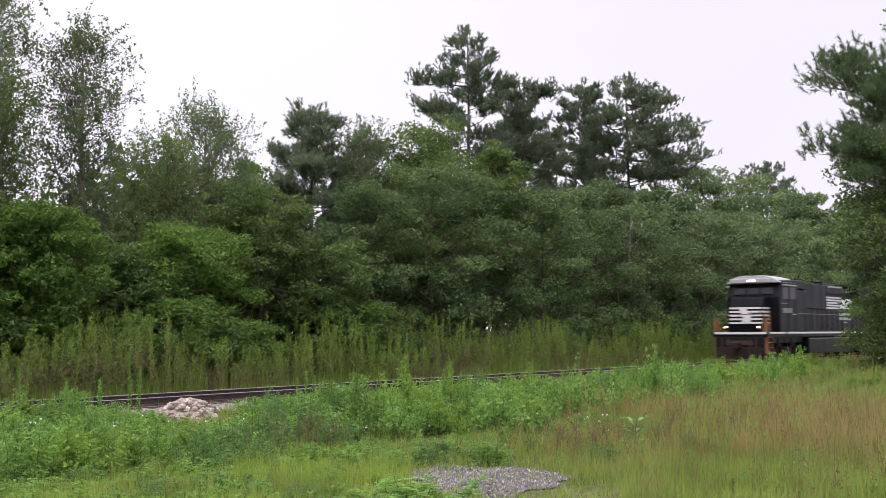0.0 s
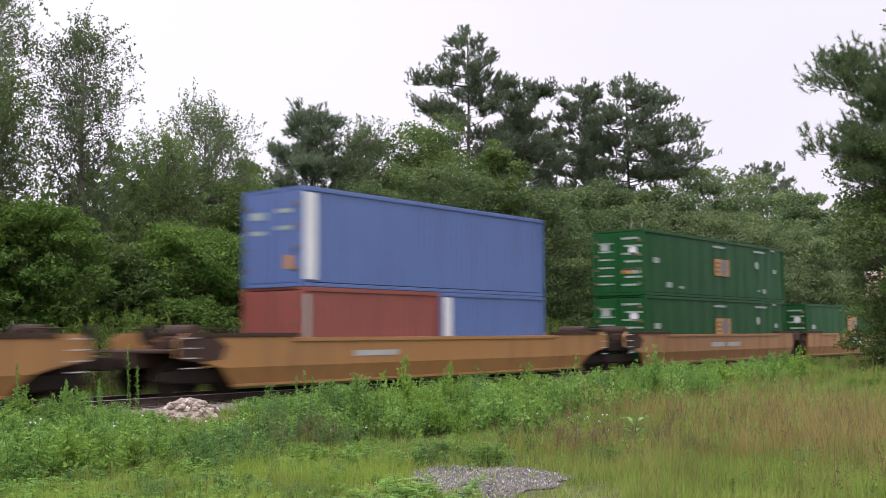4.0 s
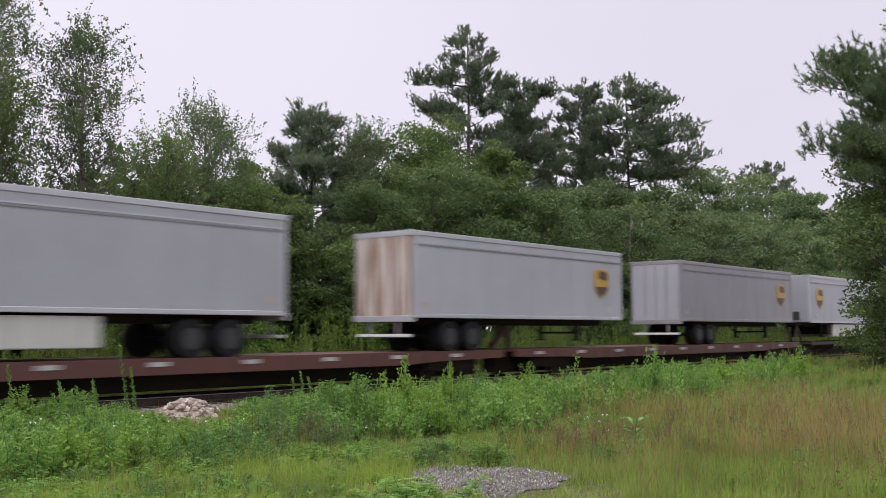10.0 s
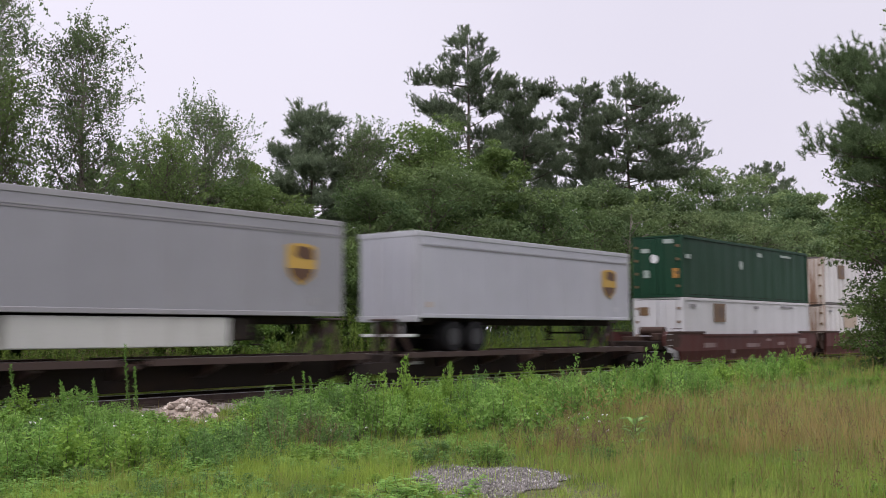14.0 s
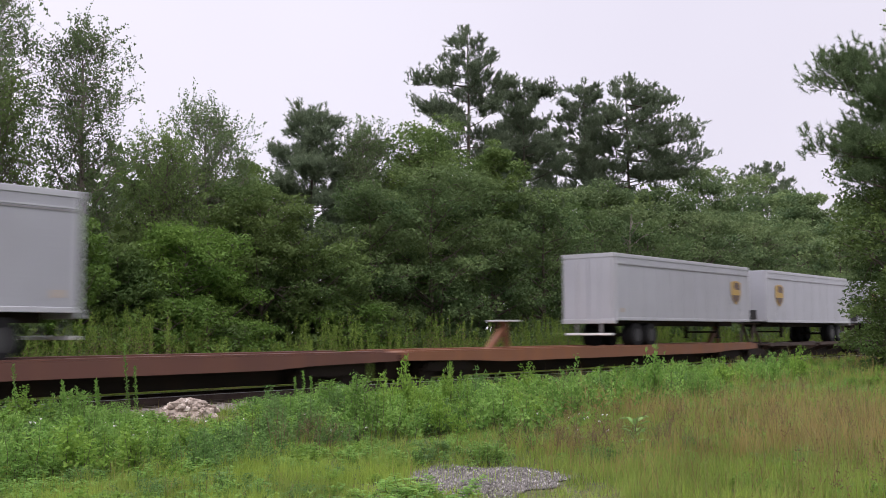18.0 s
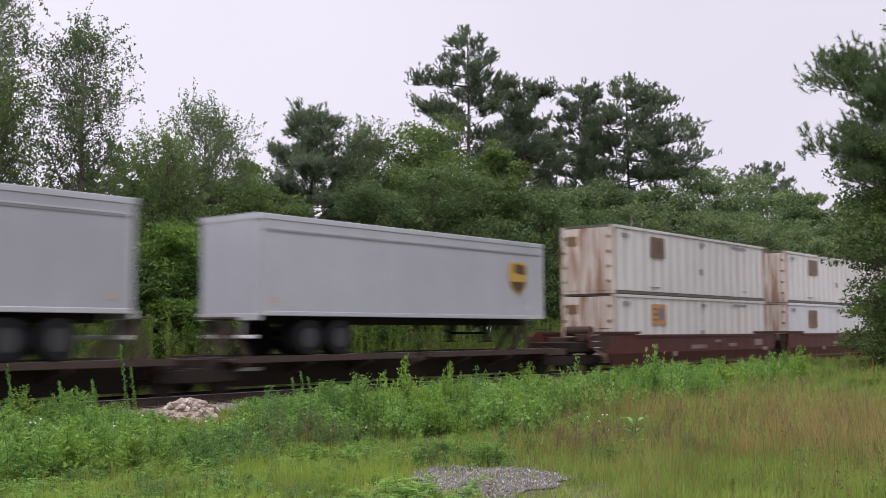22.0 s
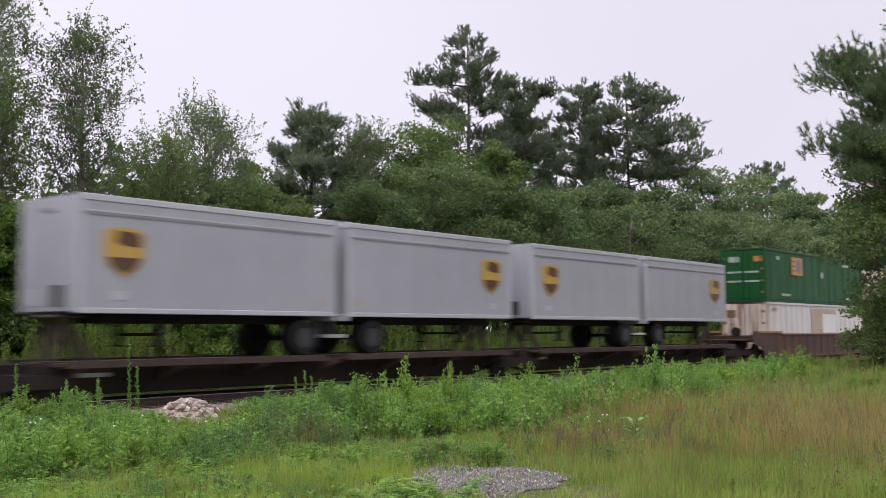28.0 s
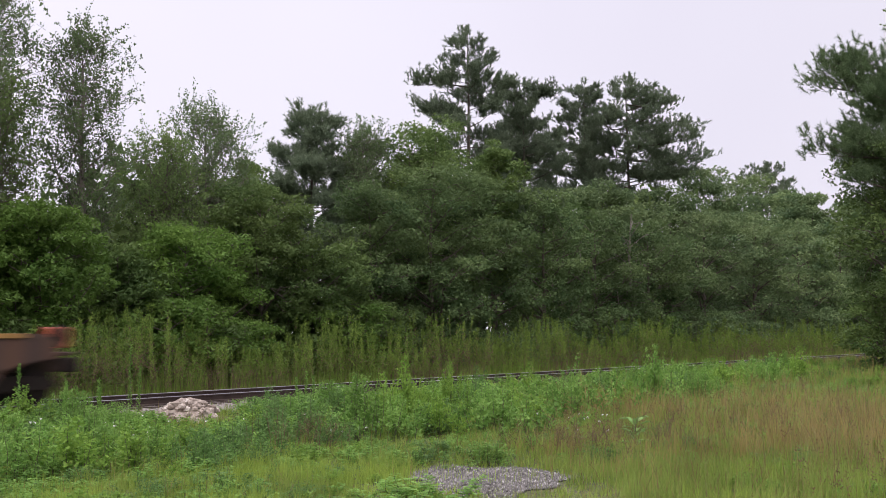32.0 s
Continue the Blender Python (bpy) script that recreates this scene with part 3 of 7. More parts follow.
def add_truck(parent, x, axles=2, gap=1.75, r=0.46, heavy=False):
    """A bogie: side frames with springs, and its wheelsets."""
    span = gap * (axles - 1)
    reach = span / 2 + 0.45

    def frame_mesh():
        h = 0.34 if heavy else 0.26
        return prism([(-reach, 0.42), (-reach + 0.15, 0.62), (-0.5, 0.74 if heavy else 0.66), (0.5, 0.74 if heavy else 0.66), (reach - 0.15, 0.62), (reach, 0.42), (reach - 0.3, 0.34), (0.45, 0.60 - h), (-0.45, 0.60 - h), (-reach + 0.3, 0.34)], "y", -0.07, 0.07)

    def wheels_mesh():
        bm = bmesh.new()
        drum(bm, (0, 0, 0), "y", 0.085, 0.98, 10)
        for s in (-1, 1):
            drum(bm, (0, s * 0.755, 0), "y", r, 0.065, 28)
            drum(bm, (0, s * 0.70, 0), "y", r + 0.028, 0.016, 28)
            drum(bm, (0, s * 0.84, 0), "y", 0.14, 0.03, 14)
        return bm

    def bolster_mesh():
        bm = bmesh.new()
        box(bm, -0.22, 0.22, -1.0, 1.0, 0.46, 0.68)
        for s in (-1, 1):
            for k in (-0.16, 0, 0.16):
                drum(bm, (k, s * 0.98, 0.40), "z", 0.07, 0.11, 10)
        return bm

    bogie = part("bogie", shared(("bogie", axles, gap, heavy), bolster_mesh, M_UNDER), None, parent, m=pose(x, 0, 0))
    for s in (-1, 1):
        part("side_frame", shared(("side_frame", axles, gap, heavy), frame_mesh, M_UNDER), None, bogie, m=pose(0, s * 0.98, 0))
        if heavy:
            for k in range(axles):
                part("axle_box", shared(("axle_box",), lambda: bevelled(block(-0.2, 0.2, -0.1, 0.1, 0.34, 0.72), 0.04, 1), M_UNDER), None, bogie, m=pose(-span / 2 + k * gap, s * 1.12, 0))
            for k in range(axles - 1):
                part("brake_cylinder", shared(("brake_cylinder",), lambda: drum(bmesh.new(), (0, 0, 0.86), "x", 0.13, 0.26, 14), M_UNDER), None, bogie, m=pose(-span / 2 + (k + 0.5) * gap, s * 1.12, 0))
                part("sand_pipe", shared(("sand_pipe",), lambda: prism([(-0.04, 0.2), (0.02, 0.2), (0.36, 1.2), (0.30, 1.2)], "y", -0.03, 0.03), M_UNDER), None, bogie, m=pose(-span / 2 + (k + 0.25) * gap, s * 1.2, 0))
                part("coil_spring", shared(("coil_spring",), lambda: drum(bmesh.new(), (0, 0, 0.62), "z", 0.09, 0.16, 12), M_UNDER), None, bogie, m=pose(-span / 2 + (k + 0.72) * gap, s * 1.12, 0))
    for k in range(axles):
        part("wheelset", shared(("wheelset", r), wheels_mesh, M_UNDER), None, bogie, m=pose(-span / 2 + k * gap, 0, r))


def add_coupler(parent, x, s):
    bm = bmesh.new()
    box(bm, min(x, x + s * 0.7), max(x, x + s * 0.7), -0.12, 0.12, 0.72, 0.98)
    box(bm, min(x + s * 0.6, x + s * 0.95), max(x + s * 0.6, x + s * 0.95), -0.2, 0.2, 0.68, 1.02)
    part("coupler", bevelled(bm, 0.03), M_UNDER, parent)


# -- locomotives --
def build_locomotive():
    loco = empty("diesel_locomotive", "black six-axle diesel freight locomotive with white stripes", "locomotive", "locomotives")
    B = lambda n, bm, mt=M_BLACK, par=None, lab="": part(n, bm, mt, par or loco, lab)
    B("underframe", block(-10.3, 10.3, -1.5, 1.5, 1.28, 1.56, 0.02))
    B("traction_gear", block(-9.6, 9.6, -0.55, 0.55, 0.30, 1.28, 0.05), M_UNDER)
    for s in (-1, 1):
        y0, y1 = sorted((s * 1.503, s * 1.522))
        for a, b in ((-9.95, -7.7), (-7.5, -5.4), (-5.36, 6.8), (7.0, 9.95)):
            B("sill_stripe", block(a, b, y0, y1, 1.46, 1.56), M_WHITEPAINT, lab="white stripe along the frame")
    # nose and cab
    B("nose", bevelled(prism([(-9.45, 1.56), (-9.5, 2.62), (-9.25, 3.42), (-8.2, 3.55), (-8.2, 1.56)], "y", -0.92, 0.92), 0.06), M_BLACK)
    for k in range(5):
        z = 2.00 + k * 0.20
        B("nose_stripe", block(-9.535, -9.49 + max(0, z - 2.62) * 0.31, -0.90, 0.90, z, z + 0.10), M_WHITEPAINT)
    for s in (-1, 1):
        for k in range(5):
            z = 2.00 + k * 0.20
            B("nose_side_stripe", block(-9.46 + max(0, z - 2.62) * 0.31, -8.5, *sorted((s * 0.921, s * 0.935)), z, z + 0.10), M_WHITEPAINT)
    B("nose_emblem", prism([(-0.28, 2.03), (0.30, 2.00), (0.12, 2.32), (0.36, 2.83), (-0.05, 2.90), (-0.12, 2.55), (-0.32, 2.58)], "x", -9.56, -9.50), M_WHITEPAINT)
    B("cab", bevelled(prism([(-8.45, 1.56), (-8.45, 3.45), (-8.15, 4.38), (-5.75, 4.45), (-5.75, 1.56)], "y", -1.5, 1.5), 0.05))
    B("cab_roof", bevelled(prism([(-1.52, 4.26), (-1.15, 4.52), (-0.6, 4.66), (0.6, 4.66), (1.15, 4.52), (1.52, 4.26), (1.3, 4.22), (-1.3, 4.22)], "x", -8.5, -6.1), 0.02), M_FADEDPAINT, lab="weathered white cab roof")
    B("brow", block(-8.62, -8.42, -1.25, 1.25, 4.24, 4.50, 0.04), M_FADEDPAINT)
    for y in (-0.78, 0.0, 0.78):
        B("windscreen", bevelled(prism([(-8.475, 3.62), (-8.25, 4.2), (-8.20, 4.2), (-8.44, 3.62)], "y", y - 0.34, y + 0.34), 0.01), M_GLASS)
    for s in (-1, 1):
        y0, y1 = sorted((s * 1.495, s * 1.52))
        for a in (-8.05, -7.0):
            w = B("side_window", block(a, a + 0.85, y0, y1, 3.35, 4.02, 0.008), M_GLASS)
        B("window_visor", block(-8.0, -6.5, min(s * 1.5, s * 1.72), max(s * 1.5, s * 1.72), 4.06, 4.13, 0.01), M_FADEDPAINT)
        B("number_panel", block(-8.05, -6.75, y0, y1, 2.60, 2.86), M_DARKMARK, lab="faded number block")
        B("side_mark", block(-6.6, -6.1, y0, y1, 2.50, 2.56), M_MARK)
        B("cab_door_line", block(-8.3, -7.3, y0, y1, 3.10, 3.14), M_DARKMARK)
    for y in (-0.14, 0.14):
        bm = drum(bmesh.new(), (-8.63, y, 4.37), "x", 0.06, 0.03, 16)
        B("headlight", bm, M_LAMP, lab="lit sealed-beam headlight")
    for s in (-1, 1):
        bm = drum(bmesh.new(), (-10.02, s * 0.92, 1.82), "x", 0.06, 0.06, 16)
        B("ditch_light", bm, M_AMBER, lab="lit ditch light")
        B("ditch_bracket", block(-9.98, -9.8, s * 0.92 - 0.13, s * 0.92 + 0.13, 1.66, 2.0, 0.02))
    # the long hood
    B("hood", bevelled(prism([(-0.95, 1.56), (-0.95, 3.95), (-0.72, 4.28), (0.72, 4.28), (0.95, 3.95), (0.95, 1.56)], "x", -5.75, 9.75), 0.02))
    B("equipment_cabinet", bevelled(block(-5.7, -4.0, -1.4, 1.4, 1.56, 3.9), 0.05))
    B("dynamic_brake", block(-5.1, -3.6, -1.15, 1.15, 4.0, 4.50, 0.05))
    B("inverter_cabinet", block(-3.9, 0.1, -1.08, 1.08, 2.9, 4.38, 0.04))
    B("brake_hatch", block(0.11, 2.95, -1.08, 1.08, 3.86, 4.40, 0.04))
    # light reflected along the hatch's upper edge, put in as a pale strip
    for s in (-1, 1):
        B("hatch_edge", block(0.4, 2.9, *sorted((s * 1.078, s * 1.10)), 4.26, 4.34), M_FADEDPAINT, lab="worn white edge strip")
    B("roof_silencer", block(1.1, 3.4, -0.5, 0.5, 4.28, 4.55, 0.04))
    B("exhaust_stack", block(1.7, 2.6, -0.28, 0.28, 4.5, 4.7, 0.03))
    B("radiator_wing", bevelled(prism([(-0.95, 3.5), (-1.5, 3.82), (-1.5, 4.40), (-1.2, 4.55), (1.2, 4.55), (1.5, 4.40), (1.5, 3.82), (0.95, 3.5)], "x", 4.9, 9.9), 0.03))
    for k in range(3):
        B("radiator_fan", drum(bmesh.new(), (5.9 + k * 1.5, 0, 4.58), "z", 0.62, 0.05, 24))
    for s in (-1, 1):
        y0, y1 = sorted((s * 0.945, s * 0.975))
        for k in range(10):
            B("hood_door", block(-3.9 + k * 0.88, -3.12 + k * 0.88, y0, y1, 1.75, 2.85, 0.008))
        for k in range(5):
            B("hood_door", block(5.0 + k * 0.9, 5.8 + k * 0.9, y0, y1, 1.75, 3.4, 0.008))
        # mane stripes and emblem, stripes to the viewer's left
        for k in range(5):
            z, cut = 2.96 + k * 0.16, k * 0.10
            a, b = (0.1, 2.55 + cut) if s < 0 else (2.35 - cut, 4.8)
            B("mane_stripe", block(a, b, *sorted((s * 0.976, s * 0.99)), z, z + 0.095), M_WHITEPAINT)
        for e in ([(2.74, 2.98), (2.96, 3.62), (3.86, 3.62), (3.64, 2.98)], [(3.80, 2.98), (4.02, 3.62), (5.02, 3.62), (4.84, 2.98)]):
            e = e if s < 0 else [(7.66 - x - 2.50, z) for x, z in e]
            B("hood_emblem", prism(e, "y", *sorted((s * 0.976, s * 0.99))), M_WHITEPAINT, lab="white angular emblem block")
        for z in (2.28, 2.55):
            a, b = (2.6, 4.75) if s < 0 else (0.15, 2.3)
            B("lettering_bar", block(a, b, *sorted((s * 0.976, s * 0.988)), z, z + 0.17), M_MARK)
        a = 1.0 if s > 0 else 3.4
        B("lettering_bar", block(a, a + 0.6, *sorted((s * 0.976, s * 0.988)), 2.1, 2.17), M_MARK)
        B("roof_edge_stripe", block(0.2, 4.8, *sorted((s * 0.80, s * 0.93)), 4.05, 4.12), M_FADEDPAINT)
        B("yellow_notice", block(7.5, 7.9, *sorted((s * 0.976, s * 0.99)), 2.95, 3.03), M_YSTRIPE)
        B("end_stripe_block", block(9.35, 9.75, *sorted((s * 0.976, s * 0.99)), 2.6, 2.68), M_WHITEPAINT)
        for k in range(3):
            B("end_stripe_block", block(9.45, 9.75, *sorted((s * 0.976, s * 0.99)), 2.78 + k * 0.17, 2.88 + k * 0.17), M_WHITEPAINT)
        # handrail with posts
        yy = s * 1.42
        bm = bmesh.new()
        drum(bm, (1.9, yy, 2.58), "x", 0.013, 7.8, 8)
        B("handrail", bm, M_DARKMARK)
        for k in range(9):
            B("handrail_post", drum(bmesh.new(), (-5.7 + k * 1.9, yy, 2.07), "z", 0.013, 0.51, 8), M_UNDER)
        # steps
        for e in (-1, 1):
            x = e * 9.85
            for k in range(4):
                B("step", block(x - 0.32, x + 0.32, min(s * 1.05, s * 1.5), max(s * 1.05, s * 1.5), 0.42 + k * 0.28, 0.46 + k * 0.28), M_HANDRAIL)
            B("step_side", block(x - e * 0.33 - 0.02, x - e * 0.33 + 0.02, min(s * 1.05, s * 1.5), max(s * 1.05, s * 1.5), 0.4, 1.5), M_HANDRAIL)
            B("grab_rail", drum(bmesh.new(), (x, s * 1.48, 2.0), "z", 0.03, 0.62, 8), M_ORANGE)
            B("step_end", block(x + e * 0.30, x + e * 0.36, min(s * 1.2, s * 1.5), max(s * 1.2, s * 1.5), 0.4, 2.3), M_ORANGE, lab="rust-brown step well")
        B("fuel_tank_side", bevelled(prism([(-4.0, 0.32), (-4.2, 0.62), (-4.2, 1.22), (3.8, 1.22), (3.8, 0.62), (3.6, 0.32)], "y", *sorted((s * 0.9, s * 1.48))), 0.05))
        B("air_tank", drum(bmesh.new(), (4.5, s * 1.2, 1.0), "x", 0.24, 1.0, 16), M_UNDER)
        B("tank_line", block(-4.1, 3.7, *sorted((s * 1.481, s * 1.492)), 1.16, 1.20), M_DARKMARK)
    for k in range(4):
        z = 2.45 + k * 0.18
        B("end_stripe", block(9.76, 9.80, -0.9, 0.9, z, z + 0.10), M_WHITEPAINT)
    B("end_number_block", block(9.76, 9.80, -0.55, 0.55, 3.4, 3.62), M_MARK)
    B("end_emblem", prism([(-0.2, 2.5), (0.3, 2.45), (0.25, 3.05), (-0.2, 3.1)], "x", 9.80, 9.82), M_WHITEPAINT)
    for e in (-1, 1):
        B("pilot", bevelled(block(min(e * 10.25, e * 10.42), max(e * 10.25, e * 10.42), -1.35, 1.35, 0.32, 1.3), 0.03), M_PILOT)
        B("front_stripe", block(min(e * 10.3, e * 10.33), max(e * 10.3, e * 10.33), -1.45, 1.45, 1.44, 1.56), M_WHITEPAINT)
        B("hose_cluster", block(min(e * 10.42, e * 10.5), max(e * 10.42, e * 10.5), -0.75, 0.75, 0.85, 1.1, 0.03), M_RUSTGRIME)
        B("plough", bevelled(prism([(-1.30, 0.14), (-1.30, 0.72), (0.0, 0.80), (1.30, 0.72), (1.30, 0.14)], "x", *sorted((e * 10.42, e * 10.50))), 0.02), M_UNDER, lab="dark steel plough plate")
        for k in (-0.95, -0.6, 0.6, 0.95):
            B("air_hose", drum(bmesh.new(), (e * 10.47, k, 0.98), "z", 0.035, 0.24, 8), M_RUSTGRIME)
        for k in (-1.30, 1.30):
            B("corner_rail", drum(bmesh.new(), (e * 10.28, k, 2.05), "z", 0.028, 0.52, 8), M_RUSTGRIME)
        add_coupler(loco, e * 10.3, e)
        B("end_rail", drum(bmesh.new(), (e * 10.2, 0, 2.5), "y", 0.02, 1.35, 8), M_HANDRAIL)
        B("frame_bolster", block(min(e * 4.4, e * 9.5), max(e * 4.4, e * 9.5), -1.2, 1.2, 0.95, 1.3, 0.03))
        add_truck(loco, e * 7.0, 3, 1.95, 0.52, True)
    return loco


LOCO = rides(build_locomotive(), 63.05)
tagged(LOCO, "black six-axle diesel locomotive leading, cab first, headlights lit")
SECOND = rides(copy_thing(LOCO, pose(0, 0, 0)), 84.95, 0.0, True)
tagged(SECOND, "black six-axle diesel locomotive coupled second, running long hood first")
part("white_side_canister", bevelled(block(-8.2, -7.55, 1.40, 1.66, 1.70, 2.42), 0.06), M_WHITEPAINT, SECOND, "white canister beside the cab steps")
for a, b in ((-1.1, 0.95), (1.3, 3.8)):
    part("air_reservoir", bevelled(drum(bmesh.new(), ((a + b) / 2, 1.42, 0.95), "x", 0.25, (b - a) / 2, 18), 0.04, 1), M_UNDER, SECOND, "dark air tank under the frame")
for child in SECOND.children:
    if child.name.startswith("number_panel"):
        child.location.x += 0.75
        child.location.z += 0.36
for lamp in SECOND.children:
    if lamp.name.startswith(("headlight", "ditch_light")):
        lamp.data = lamp.data.copy()
        lamp.data.materials[0] = M_GLASS
        lamp["label"] = "unlit lamp"


# -- well cars --
def build_well(name, paint, half, end, label, group, deck_rail=None, ribs=0, coupled=(True, True), shared_truck=True, marks=(), ends=None):
    """A well car unit: two deep side sills, a floor between, end platforms over the bogies."""
    car = empty(name, label, "rail car", group)
    h = half
    el, er = [1.65 if c else 0.75 for c in coupled] if ribs == 0 else (1.6, 1.6)
    if ends is not None:
        el, er = ends
    outline = [(-h - el, 1.40), (-h - el + 0.25, 1.60), (-h + 2.1, 1.60), (-h + 2.15, 1.46), (h - 2.15, 1.46), (h - 2.1, 1.60), (h + er - 0.25, 1.60), (h + er, 1.40), (h + er, 1.06), (h + er * 0.6, 0.97), (h + 0.32, 0.78), (h - 0.05, 0.24), (-h + 0.05, 0.24), (-h - 0.32, 0.78), (-h - el * 0.6, 0.97), (-h - el, 1.06)]
    bent = ribs == 0
    if bent:
        # the lower half of the side leans in towards the well floor; square ends where units share a bogie
        right = [(h + er, 1.40), (h + er, 0.98), (h + er * 0.55, 0.86), (h + 0.25, 0.70)] if er > 1 else [(h - 0.1, 1.60), (h - 0.1, 0.70)]
        left = [(-h - 0.25, 0.70), (-h - el * 0.55, 0.86), (-h - el, 0.98), (-h - el, 1.40)] if el > 1 else [(-h + 0.1, 0.70), (-h + 0.1, 1.60)]
        outline = left + ([(-h - el + 0.25, 1.60)] if el > 1 else []) + [(-h + 2.1, 1.60), (-h + 2.15, 1.46), (h - 2.15, 1.46), (h - 2.1, 1.60)] + ([(h + er - 0.25, 1.60)] if er > 1 else []) + right
    key = (half, end, paint.name, ribs, el, er)

    def lower_mesh(s):
        bm = bmesh.new()
        xl, xr = (h + 0.25 if el > 1 else h - 0.1), (h + 0.25 if er > 1 else h - 0.1)
        ring = [[bm.verts.new((x, s * y, z)) for x, z in ((-xl, 0.70), (xr, 0.70), (h - 0.25, 0.22), (-h + 0.25, 0.22))] for y in (1.36, 1.46)]
        for q in ring:
            for v in q[2:]:
                v.co.y -= s * 0.17
        for q in ring:
            bm.faces.new(q)
        for i in range(4):
            bm.faces.new((ring[0][i], ring[0][(i + 1) % 4], ring[1][(i + 1) % 4], ring[1][i]))
        bmesh.ops.recalc_face_normals(bm, faces=bm.faces[:])
        return bm

    for s in (-1, 1):
        y0, y1 = sorted((s * 1.36, s * 1.46))
        sill = part("side_sill", shared(("side_sill", s) + key, lambda: prism(outline, "y", y0, y1), paint), None, car)
        part("top_chord", shared(("top_chord", s) + key, lambda: block(-h + 2.2, h - 2.2, min(s * 1.34, s * 1.50), max(s * 1.34, s * 1.50), 1.36, 1.475, 0.01), paint), None, sill)
        if deck_rail is not None:
            part("rail_stripe", shared(("rail_stripe", s) + key, lambda: block(-h + 2.2, h - 2.2, min(s * 1.42, s * 1.505), max(s * 1.42, s * 1.505), 1.425, 1.485), deck_rail), None, sill, "worn yellow stripe along the top rail")
        if bent:
            part("lower_side", shared(("lower_side", s) + key, lambda: lower_mesh(s), paint), None, sill)
        part("bottom_chord", shared(("bottom_chord", s) + key, lambda: block(-h + 0.25, h - 0.25, min(s * 1.2, s * (1.33 if bent else 1.485)), max(s * 1.2, s * (1.33 if bent else 1.485)), 0.19, 0.26 if bent else 0.34, 0.01), paint), None, sill)
        for e in (-1, 1):
            part("corner_gusset", shared(("corner_gusset", s, e) + key, lambda: block(min(e * (h - 2.4), e * (h + 0.85)), max(e * (h - 2.4), e * (h + 0.85)), min(s * 1.30, s * 1.495), max(s * 1.30, s * 1.495), 1.50, 1.605, 0.01), deck_rail or M_RUSTGRIME), None, sill)
        for k in range(ribs):
            x = -h + 1.6 + (2 * h - 3.2) * k / (ribs - 1)
            part("side_rib", shared(("side_rib", s) + key[2:], lambda: block(-0.05, 0.05, min(s * 1.46, s * 1.49), max(s * 1.46, s * 1.49), 0.34, 1.36), paint), None, sill, m=pose(x, 0, 0))
    for e, ext in ((-1, el), (1, er)):
        if bent and ext > 1:
            for s in (-1, 1):
                if e < 0:
                    part("end_plate", shared(("end_plate", s) + key, lambda: prism([(-h - el, 1.40), (-h - el, 0.98), (-h - el * 0.55, 0.87), (-h - 0.3, 0.92), (-h - 0.1, 1.25), (-h - 0.6, 1.60), (-h - el + 0.25, 1.60)], "y", *sorted((s * 1.461, s * 1.472))), M_RUSTGRIME), None, car, "grimy end plate")
                for k in range(4):
                    part("ladder_rung", shared(("ladder_rung",), lambda: drum(bmesh.new(), (0, 0, 0), "x", 0.016, 0.21, 8), M_FADEDPAINT), None, car, m=pose(e * (h + 1.3), s * 1.52, 0.72 + k * 0.25))
                part("grab_iron", shared(("grab_iron", s), lambda: drum(bmesh.new(), (0, s * 1.5, 0), "x", 0.018, 0.45, 8), M_RUSTGRIME), None, car, m=pose(e * (h + 0.6), 0, 1.72))
                for k in (-0.42, 0.42):
                    part("grab_post", shared(("grab_post", s), lambda: drum(bmesh.new(), (0, s * 1.48, 0), "z", 0.016, 0.08, 6), M_RUSTGRIME), None, car, m=pose(e * (h + 0.6) + k, 0, 1.66))
            part("brake_reservoir", shared(("brake_reservoir",), lambda: drum(bmesh.new(), (0, 0, 0), "y", 0.2, 0.6, 16), M_RUSTGRIME), None, car, m=pose(e * (h + 0.75), -0.4, 1.62))
            part("brake_valve", shared(("brake_valve",), lambda: block(-0.22, 0.22, -0.2, 0.2, -0.16, 0.16, 0.04), M_RUSTGRIME), None, car, m=pose(e * (h + 1.35), -0.9, 1.36))
    part("well_floor", shared(("well_floor",) + key, lambda: block(-h + 0.9, h - 0.9, -1.3, 1.3, 0.22, 0.29), M_UNDER), None, car)
    for e in (-1, 1):
        def platform():
            bm = bmesh.new()
            box(bm, min(e * (h - 0.1), e * end), max(e * (h - 0.1), e * end), -0.45, 0.45, 0.72, 1.16)
            box(bm, min(e * h, e * (h + 0.5)), max(e * h, e * (h + 0.5)), -1.36, 1.36, 1.02, 1.38)
            box(bm, min(e * h, e * end * 0.995), max(e * h, e * end * 0.995), -1.15, 1.15, 1.10, 1.18)
            return bevelled(bm, 0.02, 1)
        if bent and (el, er)[0 if e < 0 else 1] < 1:
            part("end_bulkhead", shared(("end_bulkhead", e) + key, lambda: bevelled(prism([(e * (h - 0.4), 0.45), (e * (h - 0.4), 1.48), (e * (h + 0.55), 1.48), (e * (h + 0.75), 1.1), (e * (h + 0.3), 0.6)], "y", -1.28, 1.28), 0.02, 1), M_RUSTGRIME), None, car)
        part("end_platform", shared(("end_platform", e) + key, platform, M_RUSTGRIME), None, car)
        if coupled[0 if e < 0 else 1]:
            add_coupler(car, e * (end - 0.35), e)
            add_truck(car, e * (end - 1.75))
            part("brake_wheel", drum(bmesh.new(), (e * (end - 0.25), -0.75, 1.55), "x", 0.26, 0.03, 18), M_UNDER, car)
        elif e > 0 and shared_truck:
            add_truck(car, e * end)
    bars("lettering_block", marks, M_SMUDGE if paint is M_MAROON else M_FADEDPAINT, car, -1, 1.462)
    return car


